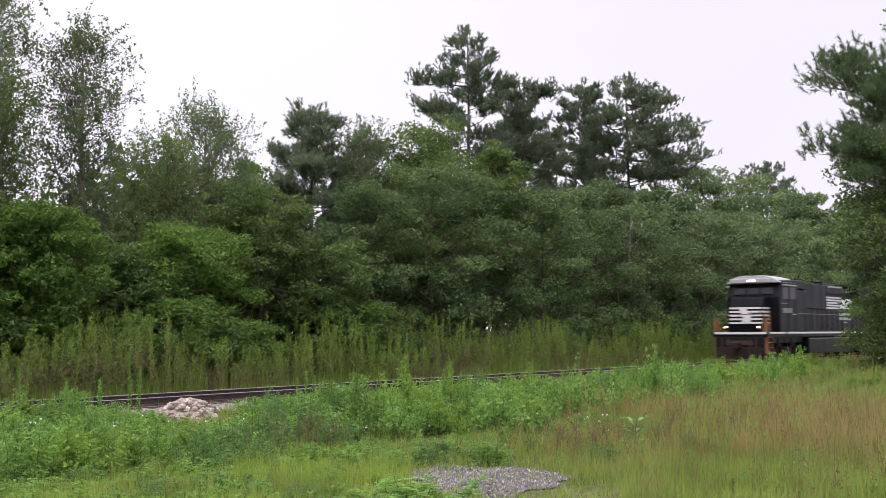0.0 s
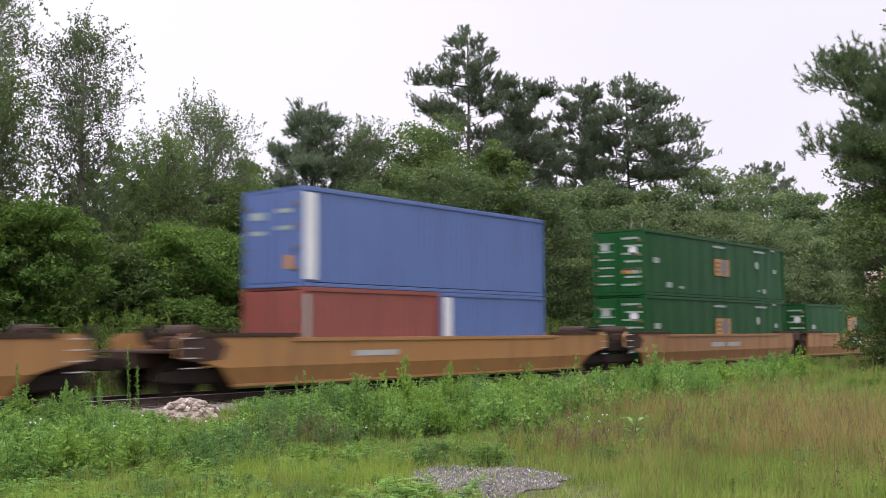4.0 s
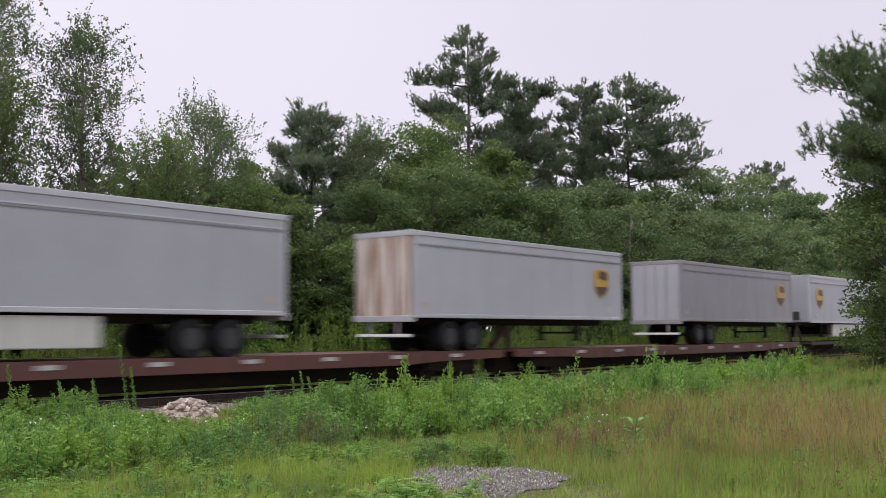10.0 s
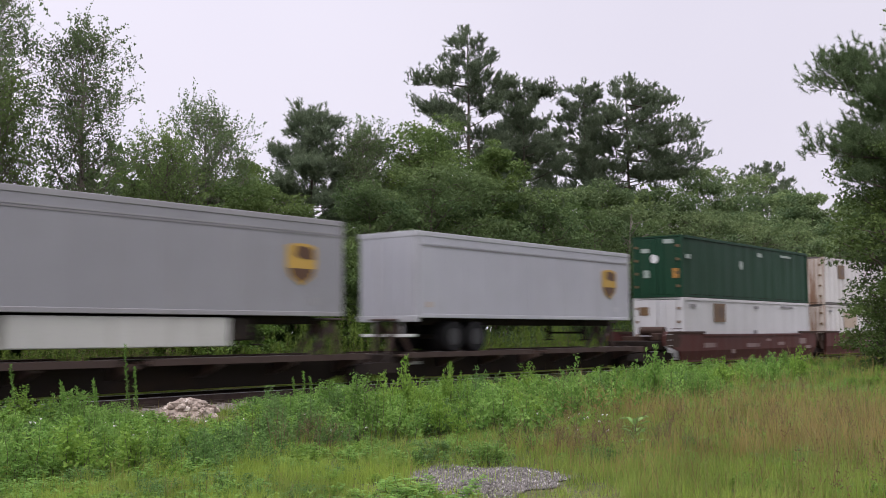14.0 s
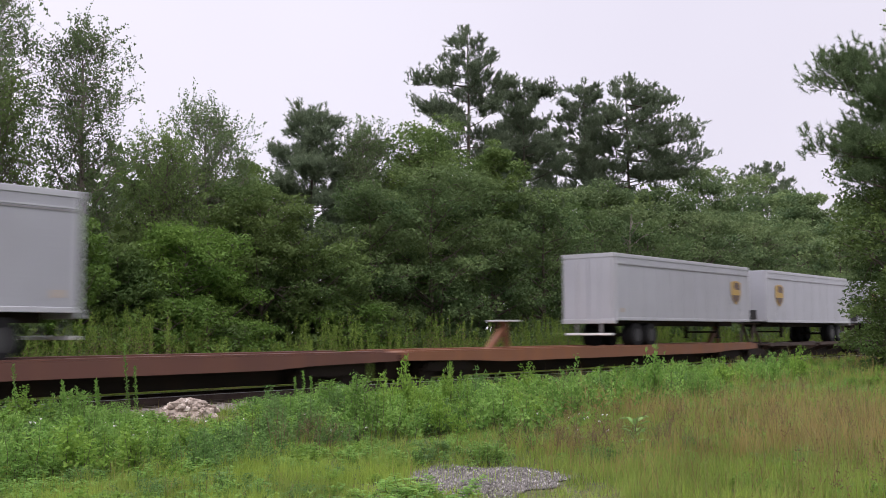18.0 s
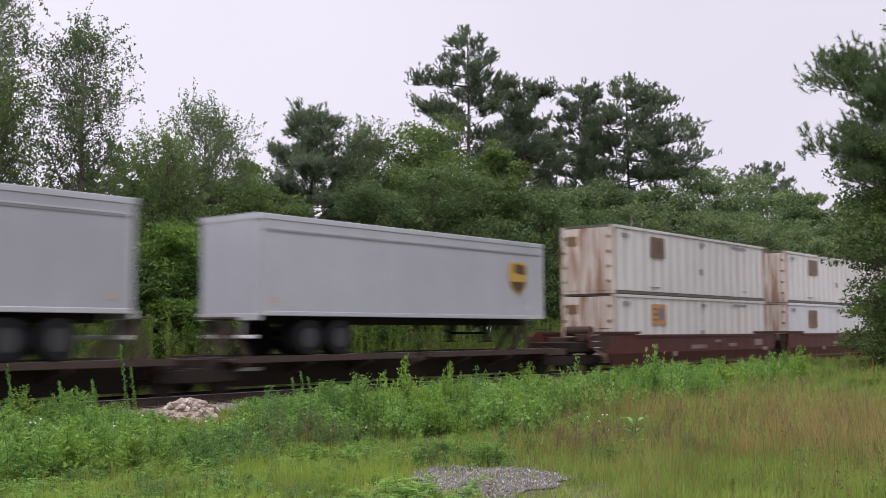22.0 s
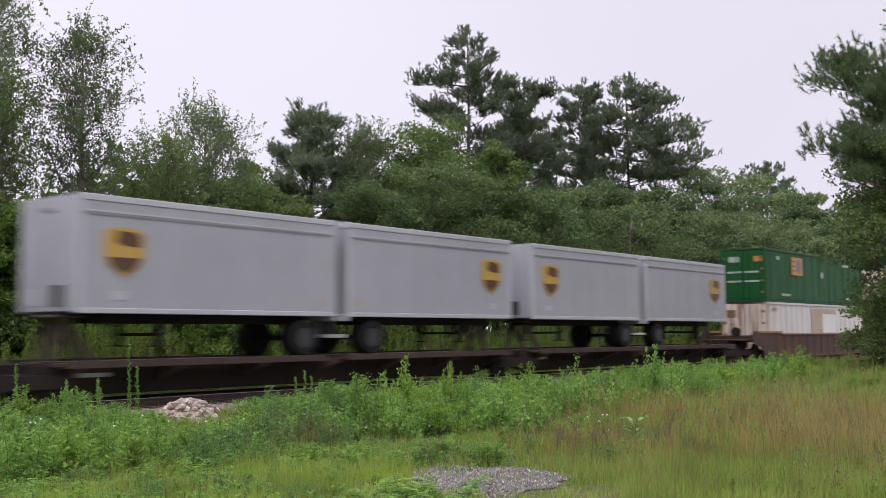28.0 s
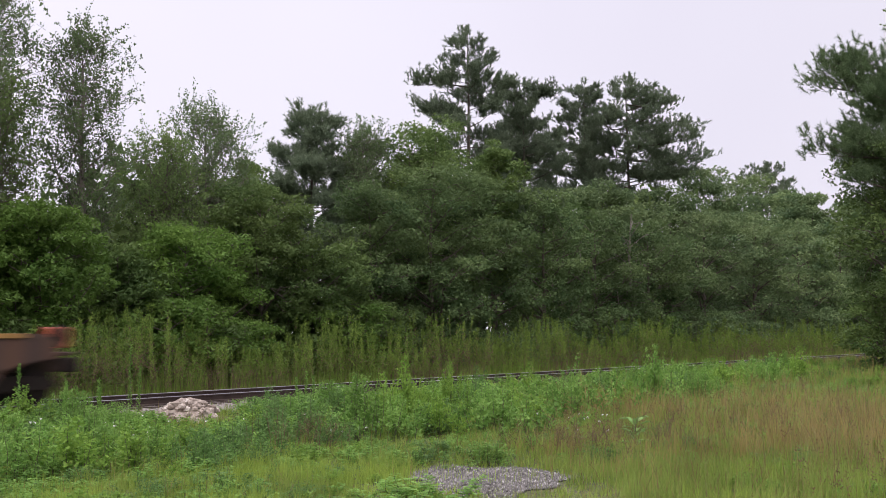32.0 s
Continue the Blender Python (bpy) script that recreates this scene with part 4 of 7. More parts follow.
WHITE_BLOBS = [(-5.6, 0.95, 1.3, 0.22), (-3.0, 0.62, 0.4, 0.2), (-0.6, 0.9, 1.6, 0.18), (1.5, 1.15, 0.6, 0.12), (3.2, 0.95, 0.9, 0.16), (6.4, 1.05, 1.0, 0.3), (7.2, 0.72, 0.7, 0.16)]
PLATE = [(-1.2, 0.98, 1.5, 0.2), (0.6, 0.98, 1.5, 0.2)]
ochre = build_well("well_car", M_YWELL, 8.75, 11.05, "ochre-yellow double-stack container well car", "well cars", marks=[(-3.2, 1.0, 1.9, 0.16)])
rides(ochre, 107.1)
rides(tagged(copy_thing(ochre, pose(0, 0, 0)), "ochre-yellow well car carrying stacked short boxes"), 130.3)


def pack_unit(paint, c, first, last, label, group, marks):
    """One unit of an articulated set: a coupler end where the set ends, a shared bogie where it goes on."""
    car = build_well("well_car", paint, 8.55, 9.55, label, group, coupled=(False, False), shared_truck=not last, marks=marks, ends=(1.65 if first else 0.75, 1.65 if last else 0.75))
    for e, on in ((-1, first), (1, last)):
        if on:
            part("coupler_platform", bevelled(block(min(e * 9.5, e * 10.9), max(e * 9.5, e * 10.9), -1.1, 1.1, 0.8, 1.18), 0.03), M_UNDER, car)
            add_coupler(car, e * 10.6, e)
            add_truck(car, e * 9.9)
    rides(car, c)
    return car


for i, c in enumerate((152.3, 171.5, 190.7)):
    pack_unit(M_TANWELL, c, i == 0, i == 2, "tan-orange articulated container well car", "articulated well cars", [PLATE, [], []][i])
def lettering_plate(car, x, z):
    """A black-framed white plate with rows of unreadable lettering."""
    plate = part("lettering_plate", block(x - 1.12, x + 1.12, -1.475, -1.463, z - 0.24, z + 0.24), M_WHITEPAINT, car, "white plate with dark lettering bars")
    for k, (a, b, c, d) in enumerate(((-1.2, 1.2, 0.24, 0.30), (-1.2, 1.2, -0.30, -0.24), (-1.2, -1.12, -0.24, 0.24), (1.12, 1.2, -0.24, 0.24))):
        part("plate_frame", block(x + a, x + b, -1.482, -1.462, z + c, z + d), M_UNDER, plate)
    for k in range(3):
        for a, w in ((-1.08, 0.13), (-0.55, 0.30), (0.12, 0.26), (0.95, 0.13)):
            part("lettering_bar", block(x + a, x + a + w, -1.482, -1.474, z - 0.15 + k * 0.12, z - 0.09 + k * 0.12), M_DARKMARK, plate)


lettering_plate(next(t for t, u, _, _ in RIDERS if u == 171.5), -0.1, 0.98)
for i, c in enumerate((213.8, 232.7, 251.6)):
    pack_unit(M_TANDULL, c, i == 0, i == 2, "tan-brown articulated container well car", "articulated well cars", [[(-1.2, 0.95, 1.3, 0.14), (0.5, 0.95, 1.9, 0.14)], [], PLATE][i])
for i, c in enumerate((417.0, 435.7, 454.5)):
    pack_unit(M_MAROON, c, i == 0, i == 2, "maroon articulated well car with faded white lettering", "articulated well cars", WHITE_BLOBS)
for i, c in enumerate((620.3, 639.3, 658.0)):
    pack_unit(M_MAROON, c, i == 0, i == 2, "maroon articulated well car with faded white lettering", "articulated well cars", WHITE_BLOBS[1:])
brown = build_well("well_car", M_BROWNWELL, 8.9, 11.2, "dark brown ribbed well car with yellow-edged top rail", "brown well cars", deck_rail=M_YSTRIPE, ribs=14)
for k, c in enumerate((794.0, 816.8, 839.6)):
    rides(brown if k == 0 else copy_thing(brown, pose(0, 0, 0)), c)

marker = empty("end_of_train_marker", "orange-red marker box on the last coupler", "train marker")
part("marker_box", block(-0.22, 0.22, -0.26, 0.26, 0.28, 0.78, 0.05), M_REDBOX, marker)
part("marker_lens", drum(bmesh.new(), (0.24, 0, 0.62), "x", 0.09, 0.02, 16), M_REDMARK, marker)
part("marker_clamp", block(-0.06, 0.06, -0.08, 0.08, 0.0, 0.3, 0.02), M_UNDER, marker)
rides(marker, 850.9, 0.98)


# -- flat cars and spine cars --
def build_flat(paint, label, half=13.7, hitches=((-12.5, 0),)):
    car = empty("flat_car", label, "rail car", "trailer flat cars")
    part("deck", block(-half, half, -1.38, 1.38, 0.90, 0.98, 0.01), paint, car)
    for s in (-1, 1):
        y0, y1 = sorted((s * 1.28, s * 1.40))
        part("side_sill", prism([(-half, 0.98), (-half, 0.72), (-half + 3.6, 0.66), (-half + 5.2, 0.58), (half - 5.2, 0.58), (half - 3.6, 0.66), (half, 0.72), (half, 0.98)], "y", y0, y1), paint, car)
        if paint is M_REDFLAT:
            bars("reflector", [(-half + 1.5 + k * 2.9, 0.84, 0.55, 0.11) for k in range(9)], M_FADEDPAINT, car, s, 1.402)
        else:
            part("tread_edge", block(-half + 0.5, half - 0.5, min(s * 0.9, s * 1.35), max(s * 0.9, s * 1.35), 0.985, 1.03), paint, car)
    part("centre_sill", block(-half + 0.3, half - 0.3, -0.35, 0.35, 0.13, 0.9), M_UNDER, car)
    for e in (-1, 1):
        add_truck(car, e * (half - 2.6))
        add_coupler(car, e * (half - 0.25), e)
    for x, tilt in hitches:
        hitch = part("trailer_hitch", prism([(-1.0, 0), (-0.05, 0.86), (-0.05, 1.02), (0.2, 1.02), (0.34, 0), (0.24, 0), (0.08, 0.66), (-0.72, 0)], "y", -0.09, 0.09), paint, car, m=pose(x, 0, 0.98, 0, tilt, 0))
        part("hitch_plate", block(-0.35, 0.45, -0.5, 0.5, 1.0, 1.07, 0.02), M_FADEDPAINT, hitch, "pale worn hitch plate")
    return car


flat = build_flat(M_REDFLAT, "oxide-red trailer flat car with pale reflectors")
rides(flat, 276.6)
rides(copy_thing(flat, pose(0, 0, 0)), 304.7)
rusty = build_flat(M_DUSKFLAT, "dark rusty brown trailer flat car with a trailer at one end", hitches=((-11.2, 0),))
rides(rusty, 480.4)
bare = build_flat(M_RUSTFLAT, "rusty orange-brown trailer flat car, half empty with raised hitch", hitches=((-6.7, 0), (11.8, 0)))
rides(bare, 508.1)


def build_spine(length):
    """One unit of a skeletal spine car: a centre beam, side wheel platforms and a trailer hitch."""
    car = empty("spine_car", "dark rusty skeletal spine car for road trailers", "rail car", "spine cars")
    h = length / 2
    part("centre_beam", bevelled(prism([(-h + 0.1, 0.55), (-h + 1.9, 0.13), (h - 1.9, 0.13), (h - 0.1, 0.55), (h - 0.1, 0.9), (-h + 0.1, 0.9)], "y", -0.42, 0.42), 0.02), M_UNDER, car)
    for s in (-1, 1):
        for e in (-1, 1):
            a, b = sorted((e * 0.4, e * (h - 0.9)))
            plat = part("wheel_platform", block(a, b, min(s * 0.62, s * 1.32), max(s * 0.62, s * 1.32), 0.84, 0.91, 0.01), M_SPINE, car)
            part("edge_rail", block(a, b, min(s * 1.32, s * 1.38), max(s * 1.32, s * 1.38), 0.80, 0.97, 0.005), M_RAILSIDE, plat)
    for k in range(7):
        x = -h + 1.3 + (length - 2.6) * k / 6
        part("cross_arm", prism([(-1.34, 0.86), (-1.34, 0.74), (-0.4, 0.42), (0.4, 0.42), (1.34, 0.74), (1.34, 0.86)], "x", x - 0.07, x + 0.07), M_SPINE, car)
    for e in (-1, 1):
        hitch = part("trailer_hitch", shared(("spine_hitch", e), lambda: prism([(e * -0.9, 0.9), (0.0, 1.98), (e * 0.2, 1.98), (e * 0.45, 0.9), (e * 0.3, 0.9), (e * 0.05, 1.7), (e * -0.72, 0.9)], "y", -0.34, -0.28), M_SPINE), None, car, m=pose(e * (h - 1.5), 0, 0))
        part("hitch_leg", shared(("spine_leg", e), lambda: prism([(e * -0.9, 0.9), (0.0, 1.98), (e * 0.2, 1.98), (e * 0.45, 0.9), (e * 0.3, 0.9), (e * 0.05, 1.7), (e * -0.72, 0.9)], "y", 0.28, 0.34), M_SPINE), None, hitch)
        part("hitch_plate", shared(("spine_plate",), lambda: block(-0.4, 0.4, -0.5, 0.5, 1.97, 2.04, 0.02), M_SPINE), None, hitch)
    add_truck(car, -h)
    bars("lettering_block", [(-h + 2.2, 0.6, 0.8, 0.1)], M_FADEDPAINT, car, -1, 0.43)
    return car


def spine_set(edges):
    for a, b in zip(edges, edges[1:]):
        rides(build_spine(b - a), (a + b) / 2)
    end = empty("spine_end_bogie", "dark end bogie and coupler of a spine car set", "bogie", "spine cars")
    part("end_block", block(-0.9, 0.6, -0.9, 0.9, 0.7, 0.95, 0.02), M_SPINE, end)
    add_truck(end, 0)
    add_coupler(end, 0.6, 1)
    rides(end, edges[-1])


spine_set([319.6, 337.3, 355.3, 371.0, 388.9, 405.4])
spine_set([522.6, 538.8, 556.8, 573.6, 591.6, 608.6])
spine_set([669.4, 687.0, 706.7, 725.8, 744.3, 763.4, 782.0])


# -- boxes on the well cars --
def wall_mesh(L, h, pitch, depth, raised, y, s):
    """A pressed side wall: upright ribs pushed out along it."""
    n = max(1, round((L - 0.5) / pitch))
    p = (L - 0.5) / n
    line = [(-L / 2 + 0.05, 0.0)]
    for k in range(n):
        a = -L / 2 + 0.25 + k * p
        w = p * raised
        line += [(a + (p - w) / 2, 0.0), (a + (p - w) / 2 + min(0.06, p * 0.15), depth), (a + (p + w) / 2 - min(0.06, p * 0.15), depth), (a + (p + w) / 2, 0.0)]
    line.append((L / 2 - 0.05, 0.0))
    bm = bmesh.new()
    lo = [bm.verts.new((x, s * (y + d), 0.14)) for x, d in line]
    hi = [bm.verts.new((x, s * (y + d), h - 0.10)) for x, d in line]
    bl = [bm.verts.new((x, s * (y - 0.05), 0.14)) for x, d in line]
    bh = [bm.verts.new((x, s * (y - 0.05), h - 0.10)) for x, d in line]
    for i in range(len(line) - 1):
        for a, b in ((lo, hi), (hi, bh), (bh, bl), (bl, lo)):
            bm.faces.new((a[i], a[i + 1], b[i + 1], b[i]))
    bm.faces.new((lo[0], hi[0], bh[0], bl[0]))
    bm.faces.new((lo[-1], hi[-1], bh[-1], bl[-1]))
    bmesh.ops.recalc_face_normals(bm, faces=bm.faces)
    return bm


STYLES = {"ribbed": (0.80, 0.010, 0.36), "plain": (1.25, 0.012, 0.5), "iso": (0.28, 0.036, 0.5)}


def build_box(name, label, paint, L, style, u, z, end_paint=None, doors=True, h=2.87, decor=(), end_decor=(), group="intermodal containers"):
    """A steel freight container: pressed walls, frame, doors with lock rods, roof; u is its leading end."""
    thing = empty(name, label, "container", group)
    pitch, depth, raised = STYLES[style]
    W = 1.285
    key = (L, style, paint.name, h)
    for s in (-1, 1):
        part("side_wall", shared(("side_wall", s) + key, lambda: wall_mesh(L, h, pitch, depth, raised, W - 0.045, s), paint), None, thing)
        part("top_rail", shared(("top_rail", s) + key, lambda: block(-L / 2, L / 2, min(s * (W - 0.08), s * (W + 0.006)), max(s * (W - 0.08), s * (W + 0.006)), h - 0.12, h, 0.01), paint), None, thing)
        part("bottom_rail", shared(("bottom_rail", s) + key, lambda: block(-L / 2, L / 2, min(s * (W - 0.08), s * (W + 0.006)), max(s * (W - 0.08), s * (W + 0.006)), 0.0, 0.11, 0.01), M_GRIMERAIL if style == "ribbed" else paint), None, thing)
        for e in (-1, 1):
            part("corner_post", shared(("corner_post", s, e, end_paint.name if end_paint else "") + key, lambda: block(min(e * (L / 2 - 0.14), e * (L / 2 + 0.003)), max(e * (L / 2 - 0.14), e * (L / 2 + 0.003)), min(s * (W - 0.16), s * (W + 0.01)), max(s * (W - 0.16), s * (W + 0.01)), 0, h, 0.01), end_paint or paint), None, thing)
    if style == "ribbed":
        n = round((L - 0.5) / pitch)
        for k in range(n):
            part("rib", shared(("rib", h), lambda: prism([(-0.085, 0.0), (-0.05, -0.035), (0.05, -0.035), (0.085, 0.0)], "z", 0.16, h - 0.12), M_POST), None, thing, m=pose(-L / 2 + 0.25 + (k + 0.5) * (L - 0.5) / n, -(W - 0.043), 0))
    part("roof", shared(("roof",) + key, lambda: block(-L / 2 + 0.05, L / 2 - 0.05, -W + 0.01, W - 0.01, h - 0.06, h + 0.014), M_GRIMERAIL if style == "ribbed" else paint), None, thing)
    part("floor", shared(("floor",) + key, lambda: block(-L / 2 + 0.05, L / 2 - 0.05, -W + 0.06, W - 0.06, 0.05, 0.14), M_UNDER), None, thing)
    part("rear_wall", shared(("rear_wall",) + key, lambda: block(L / 2 - 0.06, L / 2 - 0.02, -W + 0.1, W - 0.1, 0.1, h - 0.1), paint), None, thing)
    ep = end_paint or paint
    x = -L / 2
    if doors:
        for s in (-1, 1):
            y0, y1 = sorted((s * 0.02, s * (W - 0.15)))
            door = part("door", shared(("door", s, ep.name, L, h), lambda: block(x - 0.0, x + 0.05, y0, y1, 0.12, h - 0.10, 0.01), ep), None, thing)
            for k in (0.28, 0.82):
                part("lock_rod", shared(("lock_rod", ep.name, h), lambda: drum(bmesh.new(), (0, 0, h / 2), "z", 0.022, h / 2 - 0.1, 8), ep), None, door, m=pose(x - 0.035, s * k * (W - 0.1), 0))
            for k in range(4):
                part("hinge", shared(("hinge", h), lambda: block(-0.02, 0.02, -0.09, 0.09, -0.06, 0.06, 0.01), M_DARKPANEL), None, door, m=pose(x - 0.02, s * (W - 0.22), 0.5 + k * (h - 1.0) / 3))
    else:
        part("front_wall", shared(("front_wall", ep.name, L, h), lambda: block(x, x + 0.05, -W + 0.1, W - 0.1, 0.12, h - 0.10, 0.01), ep), None, thing)
        for k in range(5):
            part("end_rib", shared(("end_rib", ep.name, h), lambda: block(-0.03, 0.0, -0.12, 0.12, 0.2, h - 0.2, 0.01), ep), None, thing, m=pose(x, -0.9 + k * 0.45, 0))
    part("threshold", shared(("threshold", ep.name, L, h), lambda: block(x - 0.004, x + 0.06, -W + 0.1, W - 0.1, 0.0, 0.11), ep), None, thing)
    yy = W
    for kind, dx, dz, w, hh in decor:
        mt = {"logo": M_LOGO, "dark": M_DARKPANEL, "mark": M_MARK, "grey": M_DARKMARK, "white": M_WHITEPAINT, "patch": M_PATCH, "orange": M_LOGO, "dot": M_MARK}[kind]
        if kind == "dot":
            part("round_mark", shared(("round_mark", w), lambda: drum(bmesh.new(), (0, 0, 0), "y", w / 2, 0.006, 16), mt), None, thing, m=pose(-L / 2 + dx, -(yy + 0.004), dz))
            continue
        name_d = {"logo": "emblem_panel", "dark": "dark_emblem_panel", "patch": "repair_panel"}.get(kind, "stencil_mark")
        pn = part(name_d, shared((name_d, kind, w, hh), lambda: block(-w / 2, w / 2, -0.008, 0.008, -hh / 2, hh / 2), mt), None, thing, m=pose(-L / 2 + dx, -(yy + (0.014 if kind == "white" else 0.006)), dz))
        if kind in ("logo", "dark"):
            part("emblem_disc", shared(("emblem_disc", kind, w), lambda: drum(bmesh.new(), (0, 0, 0), "y", w * 0.24, 0.004, 18), M_LOGOBLUE if kind == "logo" else M_UMBER), None, pn, m=pose(w * 0.14, -0.010, 0.02))
            for k in range(3):
                part("emblem_bar", shared(("emblem_bar", kind, w), lambda: block(-w * 0.13, w * 0.13, -0.004, 0.004, -hh * 0.05, hh * 0.05), M_DARKPANEL), None, pn, m=pose(-w * 0.30, -0.010, hh * (0.26 - 0.26 * k)))
    for kind, dy, dz, w, hh in end_decor:
        mt = {"mark": M_MARK, "orange": M_LOGO, "dark": M_DARKPANEL, "dot": M_WHITEPAINT}[kind]
        if kind == "dot":
            part("round_mark", shared(("end_dot", w), lambda: drum(bmesh.new(), (0, 0, 0), "x", w / 2, 0.006, 16), mt), None, thing, m=pose(x - 0.012, dy, dz))
        else:
            part("end_mark", shared(("end_mark", kind, w, hh), lambda: block(-0.006, 0.006, -w / 2, w / 2, -hh / 2, hh / 2), mt), None, thing, m=pose(x - 0.012, dy, dz))
    rides(thing, u + L / 2, z)
    return thing


LOW, HIGH = 0.30, 3.20
GREEN_END = [("mark", 0.65, 2.15, 0.42, 0.30), ("dot", -0.75, 1.95, 0.40, 0), ("orange", -0.45, 1.05, 0.5, 0.24), ("mark", -0.9, 1.05, 0.45, 0.24)] + [("mark", -0.62 - 0.1 * (k % 2), 0.45 + k * 0.34, 0.85, 0.09) for k in range(7)] + [("mark", 0.62, 0.5 + k * 0.36, 0.75, 0.07) for k in range(6)]
GREEN_MARKS = [("dot", 12.2, 1.84, 0.42, 0), ("mark", 7.6, 2.52, 1.3, 0.10), ("mark", 12.6, 2.55, 1.4, 0.10), ("mark", 1.1, 1.55, 0.5, 0.24), ("mark", 2.3, 0.5, 0.5, 0.24), ("mark", 3.5, 0.42, 0.45, 0.1), ("mark", 14.6, 1.6, 0.35, 0.22), ("mark", 13.1, 0.5, 0.4, 0.22), ("mark", 12.4, 0.5, 0.25, 0.08), ("mark", 14.4, 2.72, 0.4, 0.1)]


def green_box(u, z, logo=("logo", 7.9, 1.52, 1.65, 0.82), extra=()):
    return build_box("container", "green steel domestic freight container with orange square emblem", M_GREEN, 15.95, "plain", u, z, decor=[logo] + GREEN_MARKS + list(extra), end_decor=GREEN_END)


def white_box(u, z, rusty=True, logo=("dark", 3.6, 2.05, 1.35, 0.85), style="ribbed", paint=None, doors=True, extra=()):
    marks = [("grey", 8.4, 2.52, 0.5, 0.16), ("grey", 12.6, 2.60, 1.7, 0.10), ("grey", 8.2, 1.2, 0.4, 0.3), ("grey", 3.6, 0.33, 0.9, 0.06), ("grey", 13.2, 0.4, 0.5, 0.06), ("grey", 1.0, 2.5, 0.6, 0.14)]
    dark_end = [("dark", 0.72, 2.25, 0.5, 0.4)]
    return build_box("container", "white ribbed freight container with rust-streaked doors" if style == "ribbed" else "smooth clean white freight container", paint or (M_WHITE if style == "ribbed" else M_SMOOTHWHITE), 15.95, style, u, z, end_paint=M_RUSTWHITE if rusty else None, doors=doors, decor=([logo] if logo else []) + marks + list(extra), end_decor=dark_end)


build_box("container", "long blue steel container in an ochre well car", M_BLUE, 13.72, "iso", 99.75, LOW, decor=[("white", 2.0, 1.35, 0.55, 2.4), ("mark", 13.0, 1.2, 0.7, 0.5), ("mark", 12.2, 1.9, 0.6, 0.6)], end_decor=[("mark", -0.1, 1.6, 0.7, 0.5)])
green_box(98.85, HIGH)
build_box("container", "short oxide-red steel container", M_RED, 6.06, "iso", 124.2, LOW, h=2.6, decor=[("mark", 0.2, 1.3, 0.16, 2.2)])
build_box("container", "short faded blue steel container", M_BLUE2, 6.06, "iso", 130.35, LOW, h=2.6, decor=[("white", 0.35, 1.3, 0.42, 2.3)])
build_box("container", "faded blue steel container with white end stripe", M_BLUE2, 12.19, "iso", 124.2, LOW + 2.62, decor=[("white", 0.3, 1.45, 0.5, 2.5)], end_decor=[("mark", 0.6, 2.1, 0.7, 0.22), ("orange", -0.75, 0.7, 0.35, 0.4), ("mark", -0.5, 2.2, 0.7, 0.12), ("mark", -0.5, 1.7, 0.7, 0.12), ("mark", 0.6, 1.6, 0.7, 0.12)])
green_box(144.2, LOW)
green_box(144.2, HIGH)
green_box(163.4, LOW, ("logo", 7.9, 1.62, 1.65, 1.3))
green_box(182.65, LOW, ("logo", 4.7, 1.5, 1.65, 1.0))
white_box(182.65, HIGH, extra=[("grey", 3.0, 1.45, 0.28, 2.6), ("grey", 13.9, 1.5, 0.2, 2.4)], logo=None)
white_box(205.75, LOW, False, ("dark", 4.0, 2.1, 1.3, 0.9))
green_box(205.75, HIGH)
green_box(224.6, LOW, ("logo", 10.9, 1.9, 1.7, 1.0), [("grey", 4.6, 1.9, 0.8, 0.7)])
green_box(224.6, HIGH)
white_box(243.6, LOW, False, ("logo", 3.6, 2.0, 1.3, 1.0))
green_box(243.6, HIGH, ("logo", 10.0, 1.7, 1.6, 0.95))
white_box(409.0, LOW, False, ("dark", 3.9, 2.2, 1.3, 0.9), "plain")
build_box("container", "dark green steel freight container with plain sides", M_DKGREEN, 15.95, "plain", 409.0, HIGH, decor=[("dot", 6.6, 1.75, 0.45, 0), ("mark", 9.0, 2.4, 0.6, 0.2), ("mark", 12.6, 2.5, 1.5, 0.12), ("mark", 0.6, 1.9, 0.5, 0.2)], end_decor=[("dot", 0.15, 1.8, 0.42, 0), ("mark", 0.6, 2.2, 0.4, 0.2), ("mark", 0.55, 1.1, 0.3, 0.35), ("orange", -0.95, 1.1, 0.3, 0.45), ("mark", -0.6, 2.6, 0.5, 0.2)])
white_box(427.6, LOW, True, None, extra=[("patch", 4.6, 2.0, 2.4, 1.0)])
white_box(427.6, HIGH, True, ("dark", 3.2, 2.05, 1.2, 0.85))
white_box(446.45, LOW, True, ("dark", 4.3, 2.1, 1.35, 1.0))
white_box(446.45, HIGH, True, ("dark", 4.3, 2.1, 1.35, 0.85))
white_box(612.3, LOW, True, ("logo", 3.9, 2.05, 1.3, 0.9))
white_box(612.3, HIGH, True, ("dark", 3.9, 2.1, 1.3, 0.9))
white_box(631.2, LOW, True, ("dark", 4.0, 2.0, 1.35, 1.0), "plain")
white_box(631.2, HIGH, True, ("dark", 4.3, 2.1, 1.35, 0.9))
white_box(649.95, LOW, False, ("dark", 3.9, 2.05, 1.3, 1.0))
white_box(649.95, HIGH, False, ("dark", 3.5, 2.2, 1.3, 0.9), extra=[("grey", 2.5, 1.45, 0.25, 2.6), ("grey", 14.2, 1.5, 0.18, 2.4)])
white_box(785.9, LOW, True, None, extra=[("patch", 8.6, 1.85, 4.2, 1.5), ("white", 9.5, 1.75, 2.3, 1.1)])
